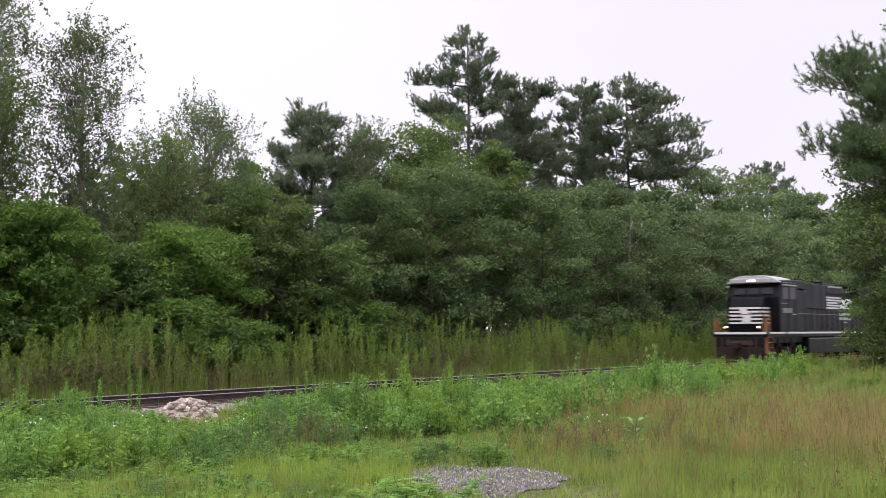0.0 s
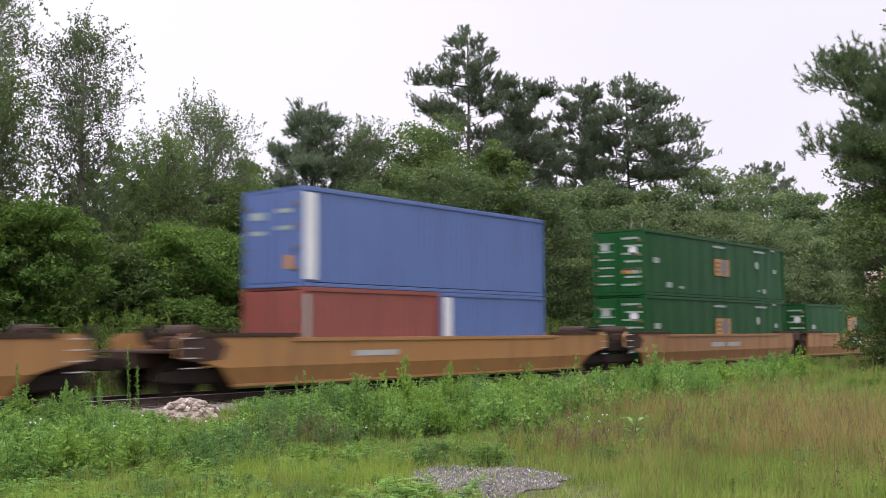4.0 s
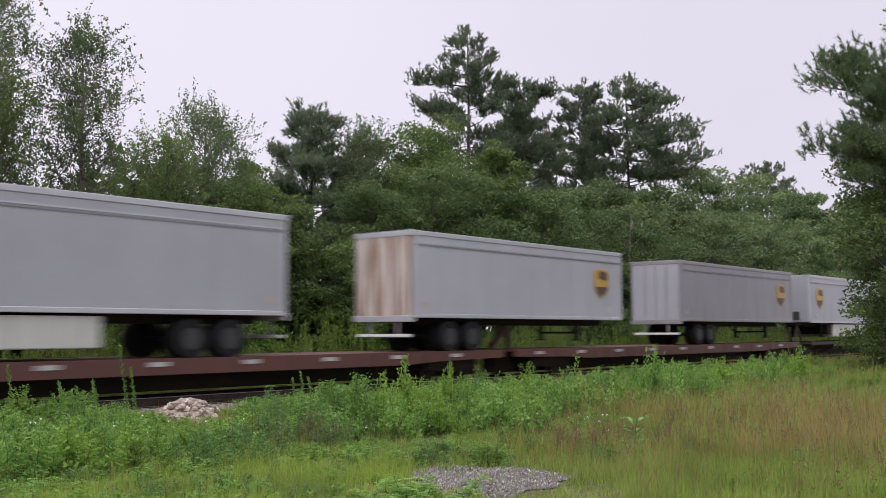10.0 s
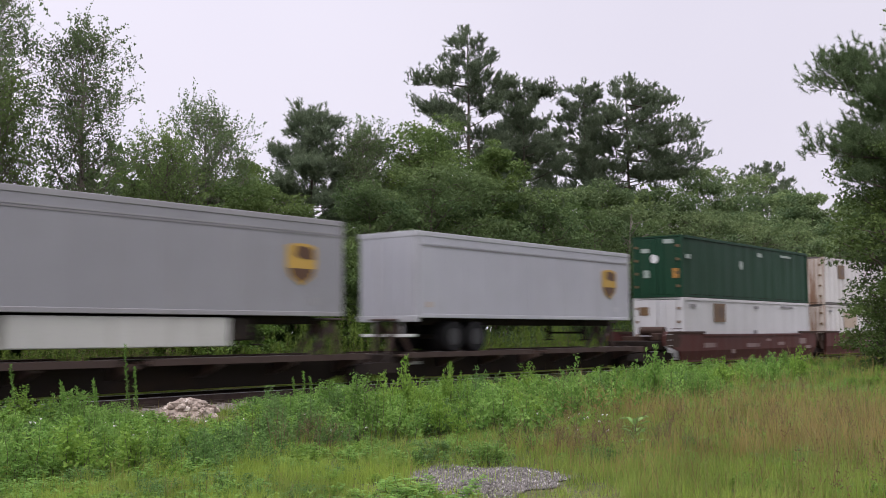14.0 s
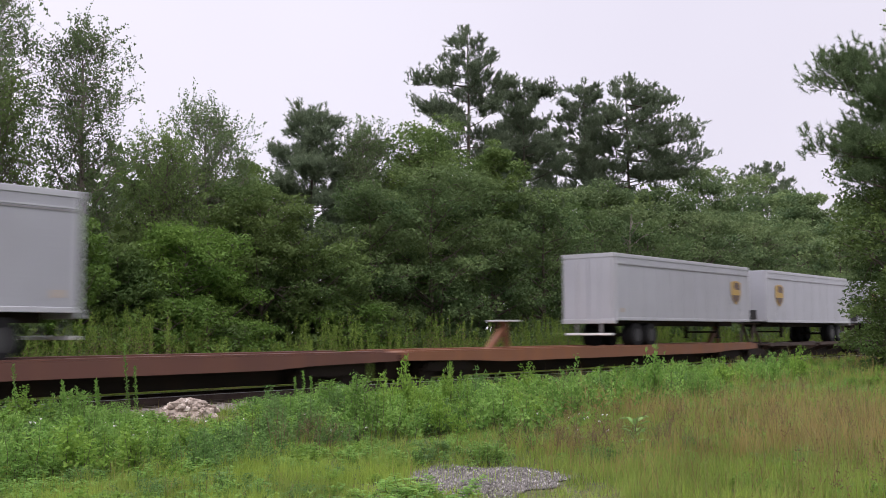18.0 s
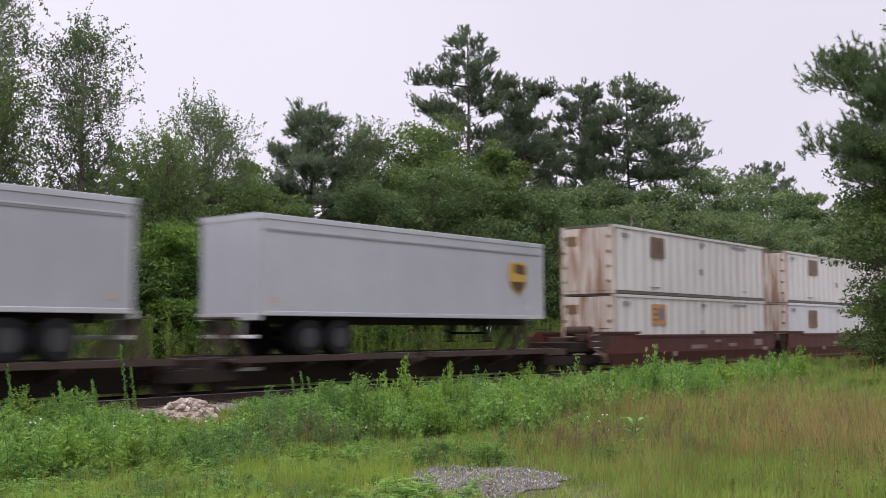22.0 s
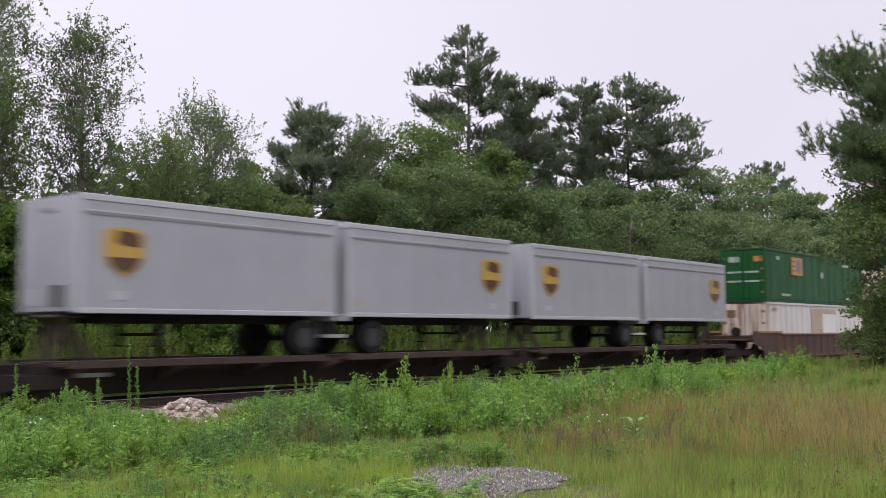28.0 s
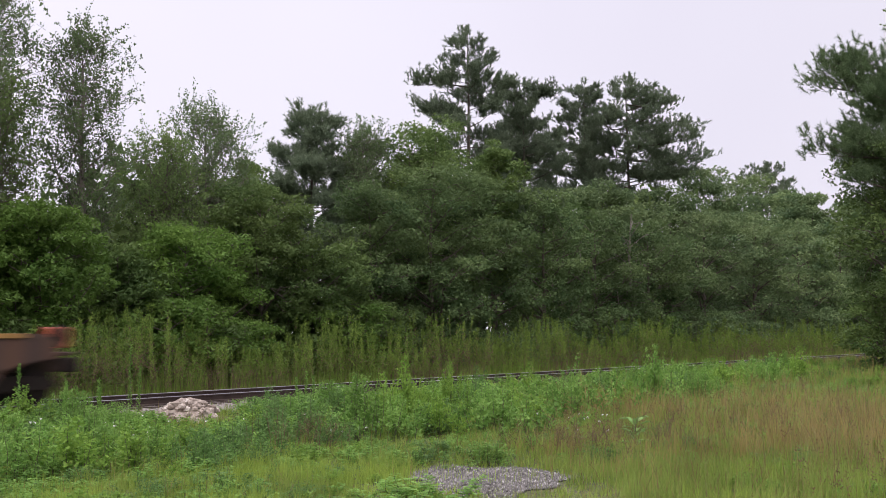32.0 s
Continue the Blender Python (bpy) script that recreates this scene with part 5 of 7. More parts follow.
build_box("container", "green steel freight container with orange emblem near its end", M_GREEN, 15.95, "plain", 785.9, HIGH, decor=[("logo", 4.5, 2.05, 1.65, 1.0), ("dot", 8.5, 1.7, 0.4, 0), ("mark", 12.9, 2.45, 1.4, 0.14), ("mark", 14.4, 2.5, 0.4, 0.14), ("mark", 2.8, 0.4, 1.3, 0.14), ("mark", 13.3, 0.4, 1.3, 0.14), ("mark", 1.7, 2.4, 0.4, 0.2)], end_decor=[("orange", -0.85, 2.3, 0.45, 0.3), ("mark", 0.5, 2.3, 0.6, 0.3), ("mark", 0.5, 1.6, 0.8, 0.1), ("mark", -0.5, 1.6, 0.8, 0.1), ("mark", 0.5, 1.1, 0.8, 0.1), ("mark", -0.5, 1.1, 0.8, 0.1)])
build_box("container", "green steel freight container, closed front end leading", M_GREEN, 15.95, "plain", 808.7, LOW, doors=False, decor=[("dot", 4.0, 1.7, 0.5, 0), ("logo", 5.9, 1.55, 1.7, 1.05), ("mark", 1.3, 2.1, 1.4, 0.12), ("mark", 1.2, 1.5, 0.6, 0.25), ("mark", 2.9, 2.3, 0.5, 0.2), ("mark", 8.5, 2.45, 1.5, 0.12), ("mark", 13.4, 2.35, 0.35, 0.25), ("mark", 14.8, 1.6, 0.4, 0.2)], end_decor=[("orange", 0.05, 2.05, 0.6, 0.6), ("dot", 0.75, 1.0, 0.5, 0), ("mark", 0.05, 0.95, 0.45, 0.3), ("mark", -0.6, 1.0, 0.3, 1.2)])
white_box(808.7, HIGH, True, ("dark", 4.0, 2.2, 1.45, 0.95))
white_box(831.5, LOW, True, ("dark", 12.1, 1.85, 1.5, 1.15), doors=False, extra=[("grey", 2.2, 1.45, 0.3, 2.6)])
white_box(831.5, HIGH, True, ("dark", 12.0, 2.2, 1.5, 0.95), doors=False)


# -- road trailers on the flat and spine cars --
def shield(parent, x, z):
    """A gold and brown heraldic shield of plain shapes."""
    o = [(-0.56, 0.50), (-0.30, 0.58), (0.0, 0.60), (0.30, 0.58), (0.56, 0.50), (0.56, -0.10), (0.40, -0.36), (0.0, -0.60), (-0.40, -0.36), (-0.56, -0.10)]
    plate = part("shield_emblem", shared(("shield_emblem",), lambda: prism(o, "y", -0.006, 0.006), M_GOLD), None, parent, "gold and brown shield emblem", pose(x, -1.306, z))
    top = [(-0.24, 0.24), (-0.18, 0.52), (0.24, 0.50), (0.44, 0.42), (0.44, 0.14), (0.0, 0.16)]
    low = [(-0.46, -0.12), (0.46, -0.12), (0.34, -0.34), (0.0, -0.52), (-0.34, -0.34)]
    part("shield_top", shared(("shield_top",), lambda: prism(top, "y", -0.004, 0.004), M_UMBER), None, plate, m=pose(0, -0.010, 0))
    part("shield_foot", shared(("shield_foot",), lambda: prism(low, "y", -0.004, 0.004), M_UMBER), None, plate, m=pose(0, -0.010, 0))


def build_trailer(label, L, u, paint, nose_first, skirt=False, emblem=True, z=0.95, axles=2, band=True, door_paint=None):
    """A dry-freight semi-trailer: box with rails, nose or doors in front, wheels, landing legs, bumper."""
    t = empty("road_trailer", label, "trailer", "road trailers")
    W, z0, z1 = 1.30, 1.12, 3.93
    X = (lambda a: a - L / 2) if nose_first else (lambda a: L / 2 - a)  # a: metres behind the nose

    def span(a, b):
        return sorted((X(a), X(b)))

    key = (L, paint.name, nose_first)
    rail_paint = M_ALLOYDULL if paint is M_BOXDULL else M_ALLOY
    if door_paint is None and paint is M_BOXDULL:
        door_paint = M_BOXPALE
    part("box_body", shared(("box_body",) + key, lambda: bevelled(block(*span(0.05, L - 0.06), -W + 0.02, W - 0.02, z0 + 0.08, z1 - 0.05), 0.03), paint), None, t)
    for s in (-1, 1):
        part("top_rail", shared(("trailer_top", s) + key, lambda: block(*span(0, L), min(s * (W - 0.1), s * W), max(s * (W - 0.1), s * W), z1 - 0.16, z1, 0.015), rail_paint), None, t)
        part("bottom_rail", shared(("trailer_low", s) + key, lambda: block(*span(0, L), min(s * (W - 0.1), s * W), max(s * (W - 0.1), s * W), z0, z0 + 0.13, 0.015), rail_paint if band else M_DARKMARK), None, t)
        if band:
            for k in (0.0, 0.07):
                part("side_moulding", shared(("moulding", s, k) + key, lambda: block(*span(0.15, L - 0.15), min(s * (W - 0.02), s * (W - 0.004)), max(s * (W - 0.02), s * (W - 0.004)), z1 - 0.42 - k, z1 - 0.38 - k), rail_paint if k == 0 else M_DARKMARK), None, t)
        n = int(L / 1.22)
        for k in range(1, n):
            a = k * L / n
            part("panel_seam", shared(("panel_seam", s), lambda: block(-0.010, 0.010, min(s * (W - 0.021), s * (W - 0.0165)), max(s * (W - 0.021), s * (W - 0.0165)), z0 + 0.14, z1 - 0.5), paint), None, t, m=pose(X(a), 0, 0))
        for e, a in (("front_post", 0.0), ("rear_post", L - 0.12)):
            part(e, shared((e, s) + key, lambda: block(*span(a, a + 0.12), min(s * (W - 0.12), s * (W + 0.004)), max(s * (W - 0.12), s * (W + 0.004)), z0, z1, 0.03), rail_paint), None, t)
    part("roof", shared(("trailer_roof",) + key, lambda: block(*span(0.04, L - 0.04), -W + 0.08, W - 0.08, z1 - 0.05, z1 - 0.012), rail_paint), None, t)
    part("front_wall", shared(("front_wall_t",) + key, lambda: bevelled(block(*span(0.0, 0.07), -W + 0.1, W - 0.1, z0 + 0.05, z1 - 0.02), 0.015), paint), None, t)
    f = X(0.0) + (-0.012 if nose_first else 0.012)
    part("service_box", shared(("service_box", nose_first), lambda: block(-0.02, 0.02, -0.22, 0.22, -0.25, 0.25, 0.01), M_RIM), None, t, "dark connection box on the nose", pose(f, -0.45, z0 + 0.42))
    part("nose_vent", shared(("nose_vent",), lambda: block(-0.015, 0.015, -0.28, 0.28, -0.05, 0.05, 0.01), M_DARKMARK), None, t, m=pose(f, 0.1, z1 - 0.32))
    part("nose_plate", shared(("nose_plate", rail_paint.name), lambda: block(-0.012, 0.012, -0.2, 0.2, -0.2, 0.2), rail_paint), None, t, m=pose(f, 0.75, z0 + 0.4))
    r = X(L) + (0.012 if nose_first else -0.012)
    for s in (-1, 1):
        door = part("rear_door", shared(("rear_door", s, (door_paint or paint).name), lambda: block(-0.03, 0.03, *sorted((s * 0.015, s * (W - 0.12))), z0 + 0.06, z1 - 0.16, 0.012), door_paint or paint), None, t, m=pose(r, 0, 0))
        part("lock_rod", shared(("trailer_rod", rail_paint.name), lambda: drum(bmesh.new(), (0, 0, (z0 + z1) / 2), "z", 0.018, (z1 - z0) / 2 - 0.12, 8), rail_paint), None, door, m=pose(0.05 if nose_first else -0.05, s * 0.55, 0))
        part("tail_lamp", shared(("tail_lamp",), lambda: block(-0.02, 0.02, -0.12, 0.12, -0.06, 0.06, 0.01), M_REDMARK), None, t, m=pose(r, s * 0.9, z0 - 0.05))
    part("header_rail", shared(("header_rail", rail_paint.name), lambda: block(-0.045, 0.045, -W, W, -0.09, 0.09, 0.015), rail_paint), None, t, m=pose(r, 0, z1 - 0.08))
    part("rear_sill", shared(("rear_sill", rail_paint.name), lambda: block(-0.06, 0.06, -W, W, -0.1, 0.1, 0.015), rail_paint), None, t, m=pose(r, 0, z0 - 0.03))
    bump = part("bumper_bar", shared(("bumper_bar",), lambda: block(-0.05, 0.05, -1.15, 1.15, -0.05, 0.05, 0.015), M_WHITEPAINT), None, t, m=pose(r, 0, 0.55))
    for s in (-1, 1):
        part("bumper_hanger", shared(("bumper_hanger",), lambda: block(-0.03, 0.03, -0.04, 0.04, 0, 0.5), M_DARKMARK), None, bump, m=pose(0, s * 0.6, 0))
    for y in (-0.45, 0.45):
        part("chassis_rail", shared(("chassis_rail", L), lambda: block(-L / 2 + 1.0, L / 2 - 0.4, -0.06, 0.06, z0 - 0.22, z0 + 0.02), M_UNDER), None, t, m=pose(0, y, 0))
    first = L - 1.9 - 1.22 * (axles - 1) if L > 10 else L - 1.15
    rr = 0.51
    for k in range(axles if L > 10 else 1):
        x = X(first + k * 1.24)
        axle = part("axle", shared(("axle",), lambda: drum(bmesh.new(), (0, 0, 0), "y", 0.07, 1.0, 10), M_UNDER), None, t, m=pose(x, 0, rr))
        for s in (-1, 1):
            for d in (0.0, 0.32):
                part("tyre", shared(("tyre",), lambda: bevelled(drum(bmesh.new(), (0, 0, 0), "y", rr, 0.13, 20), 0.035, 1), M_TYRE), None, axle, m=pose(0, s * (1.12 - d), 0))
            part("rim", shared(("rim",), lambda: drum(bmesh.new(), (0, 0, 0), "y", 0.28, 0.012, 20), M_RIM), None, axle, m=pose(0, s * 1.246, 0))
    gear = min(2.9, L * 0.3)
    for s in (-1, 1):
        leg = part("landing_leg", shared(("landing_leg",), lambda: block(-0.07, 0.07, -0.07, 0.07, 0.35, z0, 0.015), M_UNDER), None, t, m=pose(X(gear), s * 0.85, 0))
        part("leg_foot", shared(("leg_foot",), lambda: block(-0.17, 0.17, -0.14, 0.14, 0.31, 0.35, 0.01), M_UNDER), None, leg)
        part("leg_brace", shared(("leg_brace", nose_first), lambda: prism([(0, 0.55), (0.06, 0.55), (1.0 if nose_first else -0.9, 1.02), (0.9 if nose_first else -1.0, 1.02)], "y", -0.03, 0.03), M_UNDER), None, leg)
    part("leg_crossbar", shared(("leg_crossbar",), lambda: block(-0.04, 0.04, -0.85, 0.85, -0.04, 0.04), M_UNDER), None, t, m=pose(X(gear), 0, 0.62))
    bars("warning_square", [(X(L - 0.55), 1.55, 0.22, 0.18)], M_PATCH, t, -1, W - 0.018)
    if skirt:
        for s in (-1, 1):
            part("under_box", shared(("under_box", s, nose_first, L), lambda: bevelled(block(*span(4.1, 10.3), min(s * 0.72, s * 1.22), max(s * 0.72, s * 1.22), 0.30, z0 - 0.06), 0.03), M_SKIRT), None, t, "off-white storage box under the floor")
        part("spare_carrier", shared(("spare_carrier", nose_first), lambda: block(*sorted((X(3.3), X(4.0))), -1.15, 1.15, 0.45, z0 - 0.05, 0.05), M_UNDER), None, t)
    if emblem:
        shield(t, X(1.66) if L > 10 else X(1.22), 2.58)
        bars("stencil_mark", [(X(1.1), 1.55, 0.35, 0.22)], rail_paint, t, -1, W - 0.018)
    rides(t, u + L / 2, z)
    return t


GREY53, GREY45, PUP = "long grey road trailer with a gold and brown shield", "grey road trailer, rear doors leading, with a gold and brown shield", "short grey road trailer with a gold and brown shield"
build_trailer(GREY53 + ", nose leading", 16.0, 264.2, M_BOXGREY, True, True)
build_trailer("grey road trailer with stained cream doors and a gold shield", 13.2, 285.6, M_BOXPALE, False, door_paint=M_RUSTWHITE)
build_trailer(GREY45, 13.6, 304.25, M_BOXDULL, False)
build_trailer(GREY53 + ", nose leading", 15.95, 320.55, M_BOXGREY, True, True)
build_trailer(GREY53 + ", doors leading", 15.5, 337.75, M_BOXGREY, False, True)
build_trailer(GREY45, 13.6, 356.65, M_BOXPALE, False)
build_trailer(GREY53 + ", doors leading", 15.5, 371.5, M_BOXDULL, False, True)
build_trailer(GREY45, 13.6, 390.4, M_BOXPALE, False)
build_trailer(GREY53 + ", nose leading", 16.4, 466.8, M_BOXGREY, True, True)
build_trailer(GREY45, 13.6, 507.6, M_BOXPALE, False)
build_trailer("grey road trailer, nose leading, with a gold and brown shield", 13.15, 523.6, M_BOXPALE, True)
build_trailer(GREY53 + ", nose leading", 15.8, 540.25, M_BOXGREY, True, True)
build_trailer(GREY53 + ", nose leading", 15.7, 557.2, M_BOXGREY, True, True)
build_trailer(GREY53 + ", nose leading", 15.6, 573.85, M_BOXGREY, True, True)
build_trailer(GREY45, 13.7, 593.4, M_BOXPALE, False)
build_trailer("plain clean white road trailer, nose leading", 14.3, 670.7, M_BOXWHITE, True, False, False, band=False)
build_trailer(GREY53 + ", nose leading", 15.9, 688.9, M_BOXDULL, True, True)
build_trailer(GREY53 + ", doors leading", 15.8, 708.4, M_BOXDULL, False, True)
build_trailer(GREY53 + ", nose leading", 15.8, 727.1, M_BOXGREY, True, True)
build_trailer(PUP + ", nose leading", 8.3, 745.5, M_BOXGREY, True)
build_trailer(PUP + ", doors leading", 8.3, 754.3, M_BOXGREY, False)
build_trailer(PUP + ", nose leading", 8.1, 763.9, M_BOXGREY, True)
build_trailer(PUP + ", doors leading", 8.1, 772.6, M_BOXGREY, False)


# ---- trees ----
def grow_leafy(name, label, x, y, height, spread, clear, seed, leaf_mat, leaves=9000, leaf=0.17, limbs=13, lobe=0.42, airy=False, group="woodland trees", bark=None, flat=0.45):
    """A broad-leaved tree: bent tapering trunk, forking limbs, leaves in clumps round the twigs."""
    rng = np.random.default_rng(seed)
    z0 = float(ground_z(x, y)) - 0.1
    tree = empty(name, label, "tree" if height > 4 else "shrub", group)
    tree.location = (x, y, z0)
    top = height * 0.9
    k = np.linspace(0, 1, 9)
    bend = np.cumsum(rng.normal(0, 0.035 * height / 9, (9, 2)), 0)
    trunk = np.column_stack([bend[:, 0], bend[:, 1], k * top])
    r0 = 0.012 * height + 0.05
    wood = [tube_arrays(trunk, r0 * (1 - 0.88 * k), 8)]
    clumps = []
    mid, half = (clear + height) / 2, (height - clear) / 2
    for i in range(limbs):
        f = (i + rng.uniform(0.1, 0.9)) / limbs
        hz = clear + (height * 0.97 - clear) * f
        reach = spread * math.sqrt(max(0.05, 1 - ((hz - mid) / (half * 1.12)) ** 2)) * rng.uniform(0.65, 1.12)
        hb = max(clear * 0.5, hz - reach * (rng.uniform(0.8, 1.7) if airy else rng.uniform(0.35, 0.8)))
        hb = min(hb, top * 0.97)
        b = np.array([np.interp(hb, trunk[:, 2], trunk[:, 0]), np.interp(hb, trunk[:, 2], trunk[:, 1]), hb])
        az = i * 2.399 + rng.uniform(-0.5, 0.5)
        e = b + np.array([math.cos(az) * reach, math.sin(az) * reach, hz - hb])
        m = (b + e) / 2 + rng.normal(0, 0.08 * reach, 3) + (0, 0, 0.06 * reach)
        rb = (r0 * (1 - 0.85 * hb / top) * 0.55 + 0.01) * (0.6 if airy else 1)
        wood.append(tube_arrays([b, m, e], [rb, rb * 0.6, rb * 0.2], 5))
        clumps.append((e, lobe * spread * rng.uniform(0.8, 1.25)))
        for j in range(4):
            g = rng.uniform(0.35, 0.95)
            s = b + (e - b) * g
            q = s + rng.normal(0, 0.32 * reach, 3) * (1, 1, 0.7) + (0, 0, 0.08 * reach)
            wood.append(tube_arrays([s, (s + q) / 2 + rng.normal(0, 0.05, 3), q], [rb * 0.4, rb * 0.25, rb * 0.1], 4))
            clumps.append((q, lobe * spread * rng.uniform(0.55, 1.0)))
    clumps.append((np.array([trunk[-1, 0], trunk[-1, 1], height - 0.2 * lobe * spread]), lobe * spread * 0.8))
    if airy:
        # upright twigs with the leaves strung along them
        per = max(3, int(leaves / len(clumps) / 15))
        pts, ways = [], []
        for c, r in clumps:
            for _ in range(per):
                s = c + rng.normal(0, 0.42 * r, 3)
                d = unit(np.array([c[0] - trunk[-1, 0], c[1] - trunk[-1, 1], 0]) * 0.35 / spread + rng.normal(0, 0.42, 3) + (0, 0, 0.75))
                q = s + d * rng.uniform(0.35, 0.9)
                wood.append(tube_arrays([s - d * 0.3, q], [0.007, 0.003], 3))
                t = rng.uniform(0.05, 1.05, (15, 1))
                pts.append(s + (q - s) * t + rng.normal(0, 0.045, (15, 3)))
                ways.append(np.repeat(d[None], 15, 0))
        pts, ways = np.concatenate(pts), np.concatenate(ways)
        n = len(pts)
        d = unit(ways * 0.5 + rng.normal(0, 0.6, (n, 3)))
        sd = unit(np.cross(d, rng.normal(size=(n, 3)))) * leaf * 0.30
        L = leaf * rng.uniform(0.7, 1.3, (n, 1))
        v = np.stack([pts, pts + d * L * 0.5 + sd, pts + d * L, pts + d * L * 0.5 - sd], 1).reshape(-1, 3)
        part("trunk", quick_mesh("trunk", *merged(wood), [bark or M_BARK], smooth=True), None, tree)
        part("crown", quick_mesh("crown", v, np.arange(4 * n).reshape(-1, 4), [leaf_mat]), None, tree)
        return tree
    part("trunk", quick_mesh("trunk", *merged(wood), [bark or M_BARK], smooth=True), None, tree)
    w = np.array([c[1] ** 2 for c in clumps])
    counts = np.maximum(8, (leaves * w / w.sum()).astype(int))
    pts = []
    for (c, r), n in zip(clumps, counts):
        d = unit(rng.normal(size=(n, 3)))
        rad = r * (rng.uniform(0, 1, n) ** 0.3)
        pts.append(c + d * rad[:, None] * (1, 1, flat))
    pts = np.concatenate(pts)
    pts = pts[(pts[:, 2] > 0.05) & (pts[:, 2] < height * 1.01)]
    v, f = leaf_arrays(rng, pts, leaf, droop=0.3, normal_up=0.8, wide=0.36, corners=3)
    part("crown", quick_mesh("crown", v, f, [leaf_mat]), None, tree)
    return tree


def grow_pine(name, label, x, y, height, spread, clear, seed, limbs=30, shoots=1000, needles=72, group="pines", shoot=0.75, needle=0.20, thick=0.013, blunt=3.0, major=(), mat=None, rise=0.55, loose=1.0):
    """A pine: slightly bent trunk, uneven limbs that carry pads of upturned shoots, each shoot a brush of needles.
    major: limbs of its own character, as (height of the tip, bearing in degrees, reach). blunt: how round the top is."""
    rng = np.random.default_rng(seed)
    z0 = float(ground_z(x, y)) - 0.1
    tree = empty(name, label, "tree", group)
    tree.location = (x, y, z0)
    k = np.linspace(0, 1, 10)
    bend = np.cumsum(rng.normal(0, 0.014 * height / 9, (10, 2)), 0)
    trunk = np.column_stack([bend[:, 0], bend[:, 1], k * height * 0.97])
    r0 = 0.009 * height + 0.04
    wood = [tube_arrays(trunk, r0 * (1 - 0.90 * k), 8)]

    def on_trunk(h):
        return np.array([np.interp(h, trunk[:, 2], trunk[:, 0]), np.interp(h, trunk[:, 2], trunk[:, 1]), h])

    plan = []
    for i in range(limbs):
        f = (i + rng.uniform(0, 1)) / limbs
        hb = clear + (height * 0.95 - clear) * f
        reach = spread * min(1.0, 0.50 + 1.3 * f) * (1 - f ** blunt) ** 0.6 * rng.uniform(0.5, 1.15) + 0.3
        plan.append((hb, i * 2.399 + rng.uniform(-0.7, 0.7), reach, reach * (0.02 + rise * (f ** 1.5) * rng.uniform(0.6, 1.3))))
    plain = len(plan)
    for tip, bearing, reach in major:
        lift = 0.06 * reach
        plan.append((tip - lift, math.radians(bearing), reach, lift))
    total = sum(q[2] * (1.0 if i < plain else 1.6) for i, q in enumerate(plan))
    base, axis, size = [], [], []
    for i, (hb, az, reach, up) in enumerate(plan):
        b = on_trunk(hb)
        out = np.array([math.cos(az), math.sin(az), 0])
        m = b + out * reach * 0.55 + (0, 0, up * 0.25 - 0.02 * reach) + rng.normal(0, 0.05 * reach, 3)
        e = b + out * reach + (0, 0, up) + rng.normal(0, 0.03 * reach, 3)
        rb = max(0.016, 0.017 * reach)
        wood.append(tube_arrays([b, m, e], [rb, rb * 0.65, rb * 0.25], 5))
        weight = 1.0 if i < plain else 1.6
        twigs = 3 + int(reach * 2.2 * weight)
        n = max(3, int(shoots * reach * weight / total / twigs))
        for j in range(twigs):
            g = 1.0 if j == 0 else rng.uniform(0.14, 1.0) ** 0.85
            s = m + (e - m) * (g - 0.5) * 2 if g > 0.5 else b + (m - b) * g * 2
            d = unit(out * rng.uniform(0.4, 1.0) + rng.normal(0, 0.55, 3) * (1, 1, 0.15) + (0, 0, 0.18 + 0.5 * hb / height * rng.uniform(0, 1)))
            w = reach * rng.uniform(0.14, 0.34) + 0.2
            q = s + d * w
            wood.append(tube_arrays([s, q], [rb * 0.3, rb * 0.12], 3))
            t = rng.uniform(0.35, 1.05, (n, 1))
            base.append(s + (q - s) * t + rng.normal(0, (0.10 + 0.045 * reach) * loose, (n, 3)) * (1, 1, 0.6))
            axis.append(unit(d * 0.55 + rng.normal(0, 0.38, (n, 3)) + (0, 0, 0.62)))
            size.append(shoot * rng.uniform(0.45, 1.1, n))
    base.append(trunk[-1:] - (0, 0, 0.15) + rng.normal(0, 0.14, (6, 3)))
    axis.append(unit(rng.normal(0, 0.3, (6, 3)) + (0, 0, 1.0)))
    size.append(np.full(6, shoot))
    part("trunk", quick_mesh("trunk", *merged(wood), [M_BARK], smooth=True), None, tree)
    base, axis, size = np.concatenate(base), np.concatenate(axis), np.concatenate(size)
    c, a, L = np.repeat(base, needles, 0), np.repeat(axis, needles, 0), np.repeat(size, needles)[:, None]
    n = len(c)
    c = c + a * L * rng.uniform(0, 1, (n, 1)) ** 0.8
    d = unit(a * 0.85 + unit(rng.normal(size=(n, 3))) * 0.8)
    s = unit(np.cross(d, rng.normal(size=(n, 3)))) * thick
    v = np.stack([c - s, c + s, c + d * needle * rng.uniform(0.7, 1.25, (n, 1))], 1).reshape(-1, 3)
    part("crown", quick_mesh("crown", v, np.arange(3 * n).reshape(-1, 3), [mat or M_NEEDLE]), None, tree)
    return tree


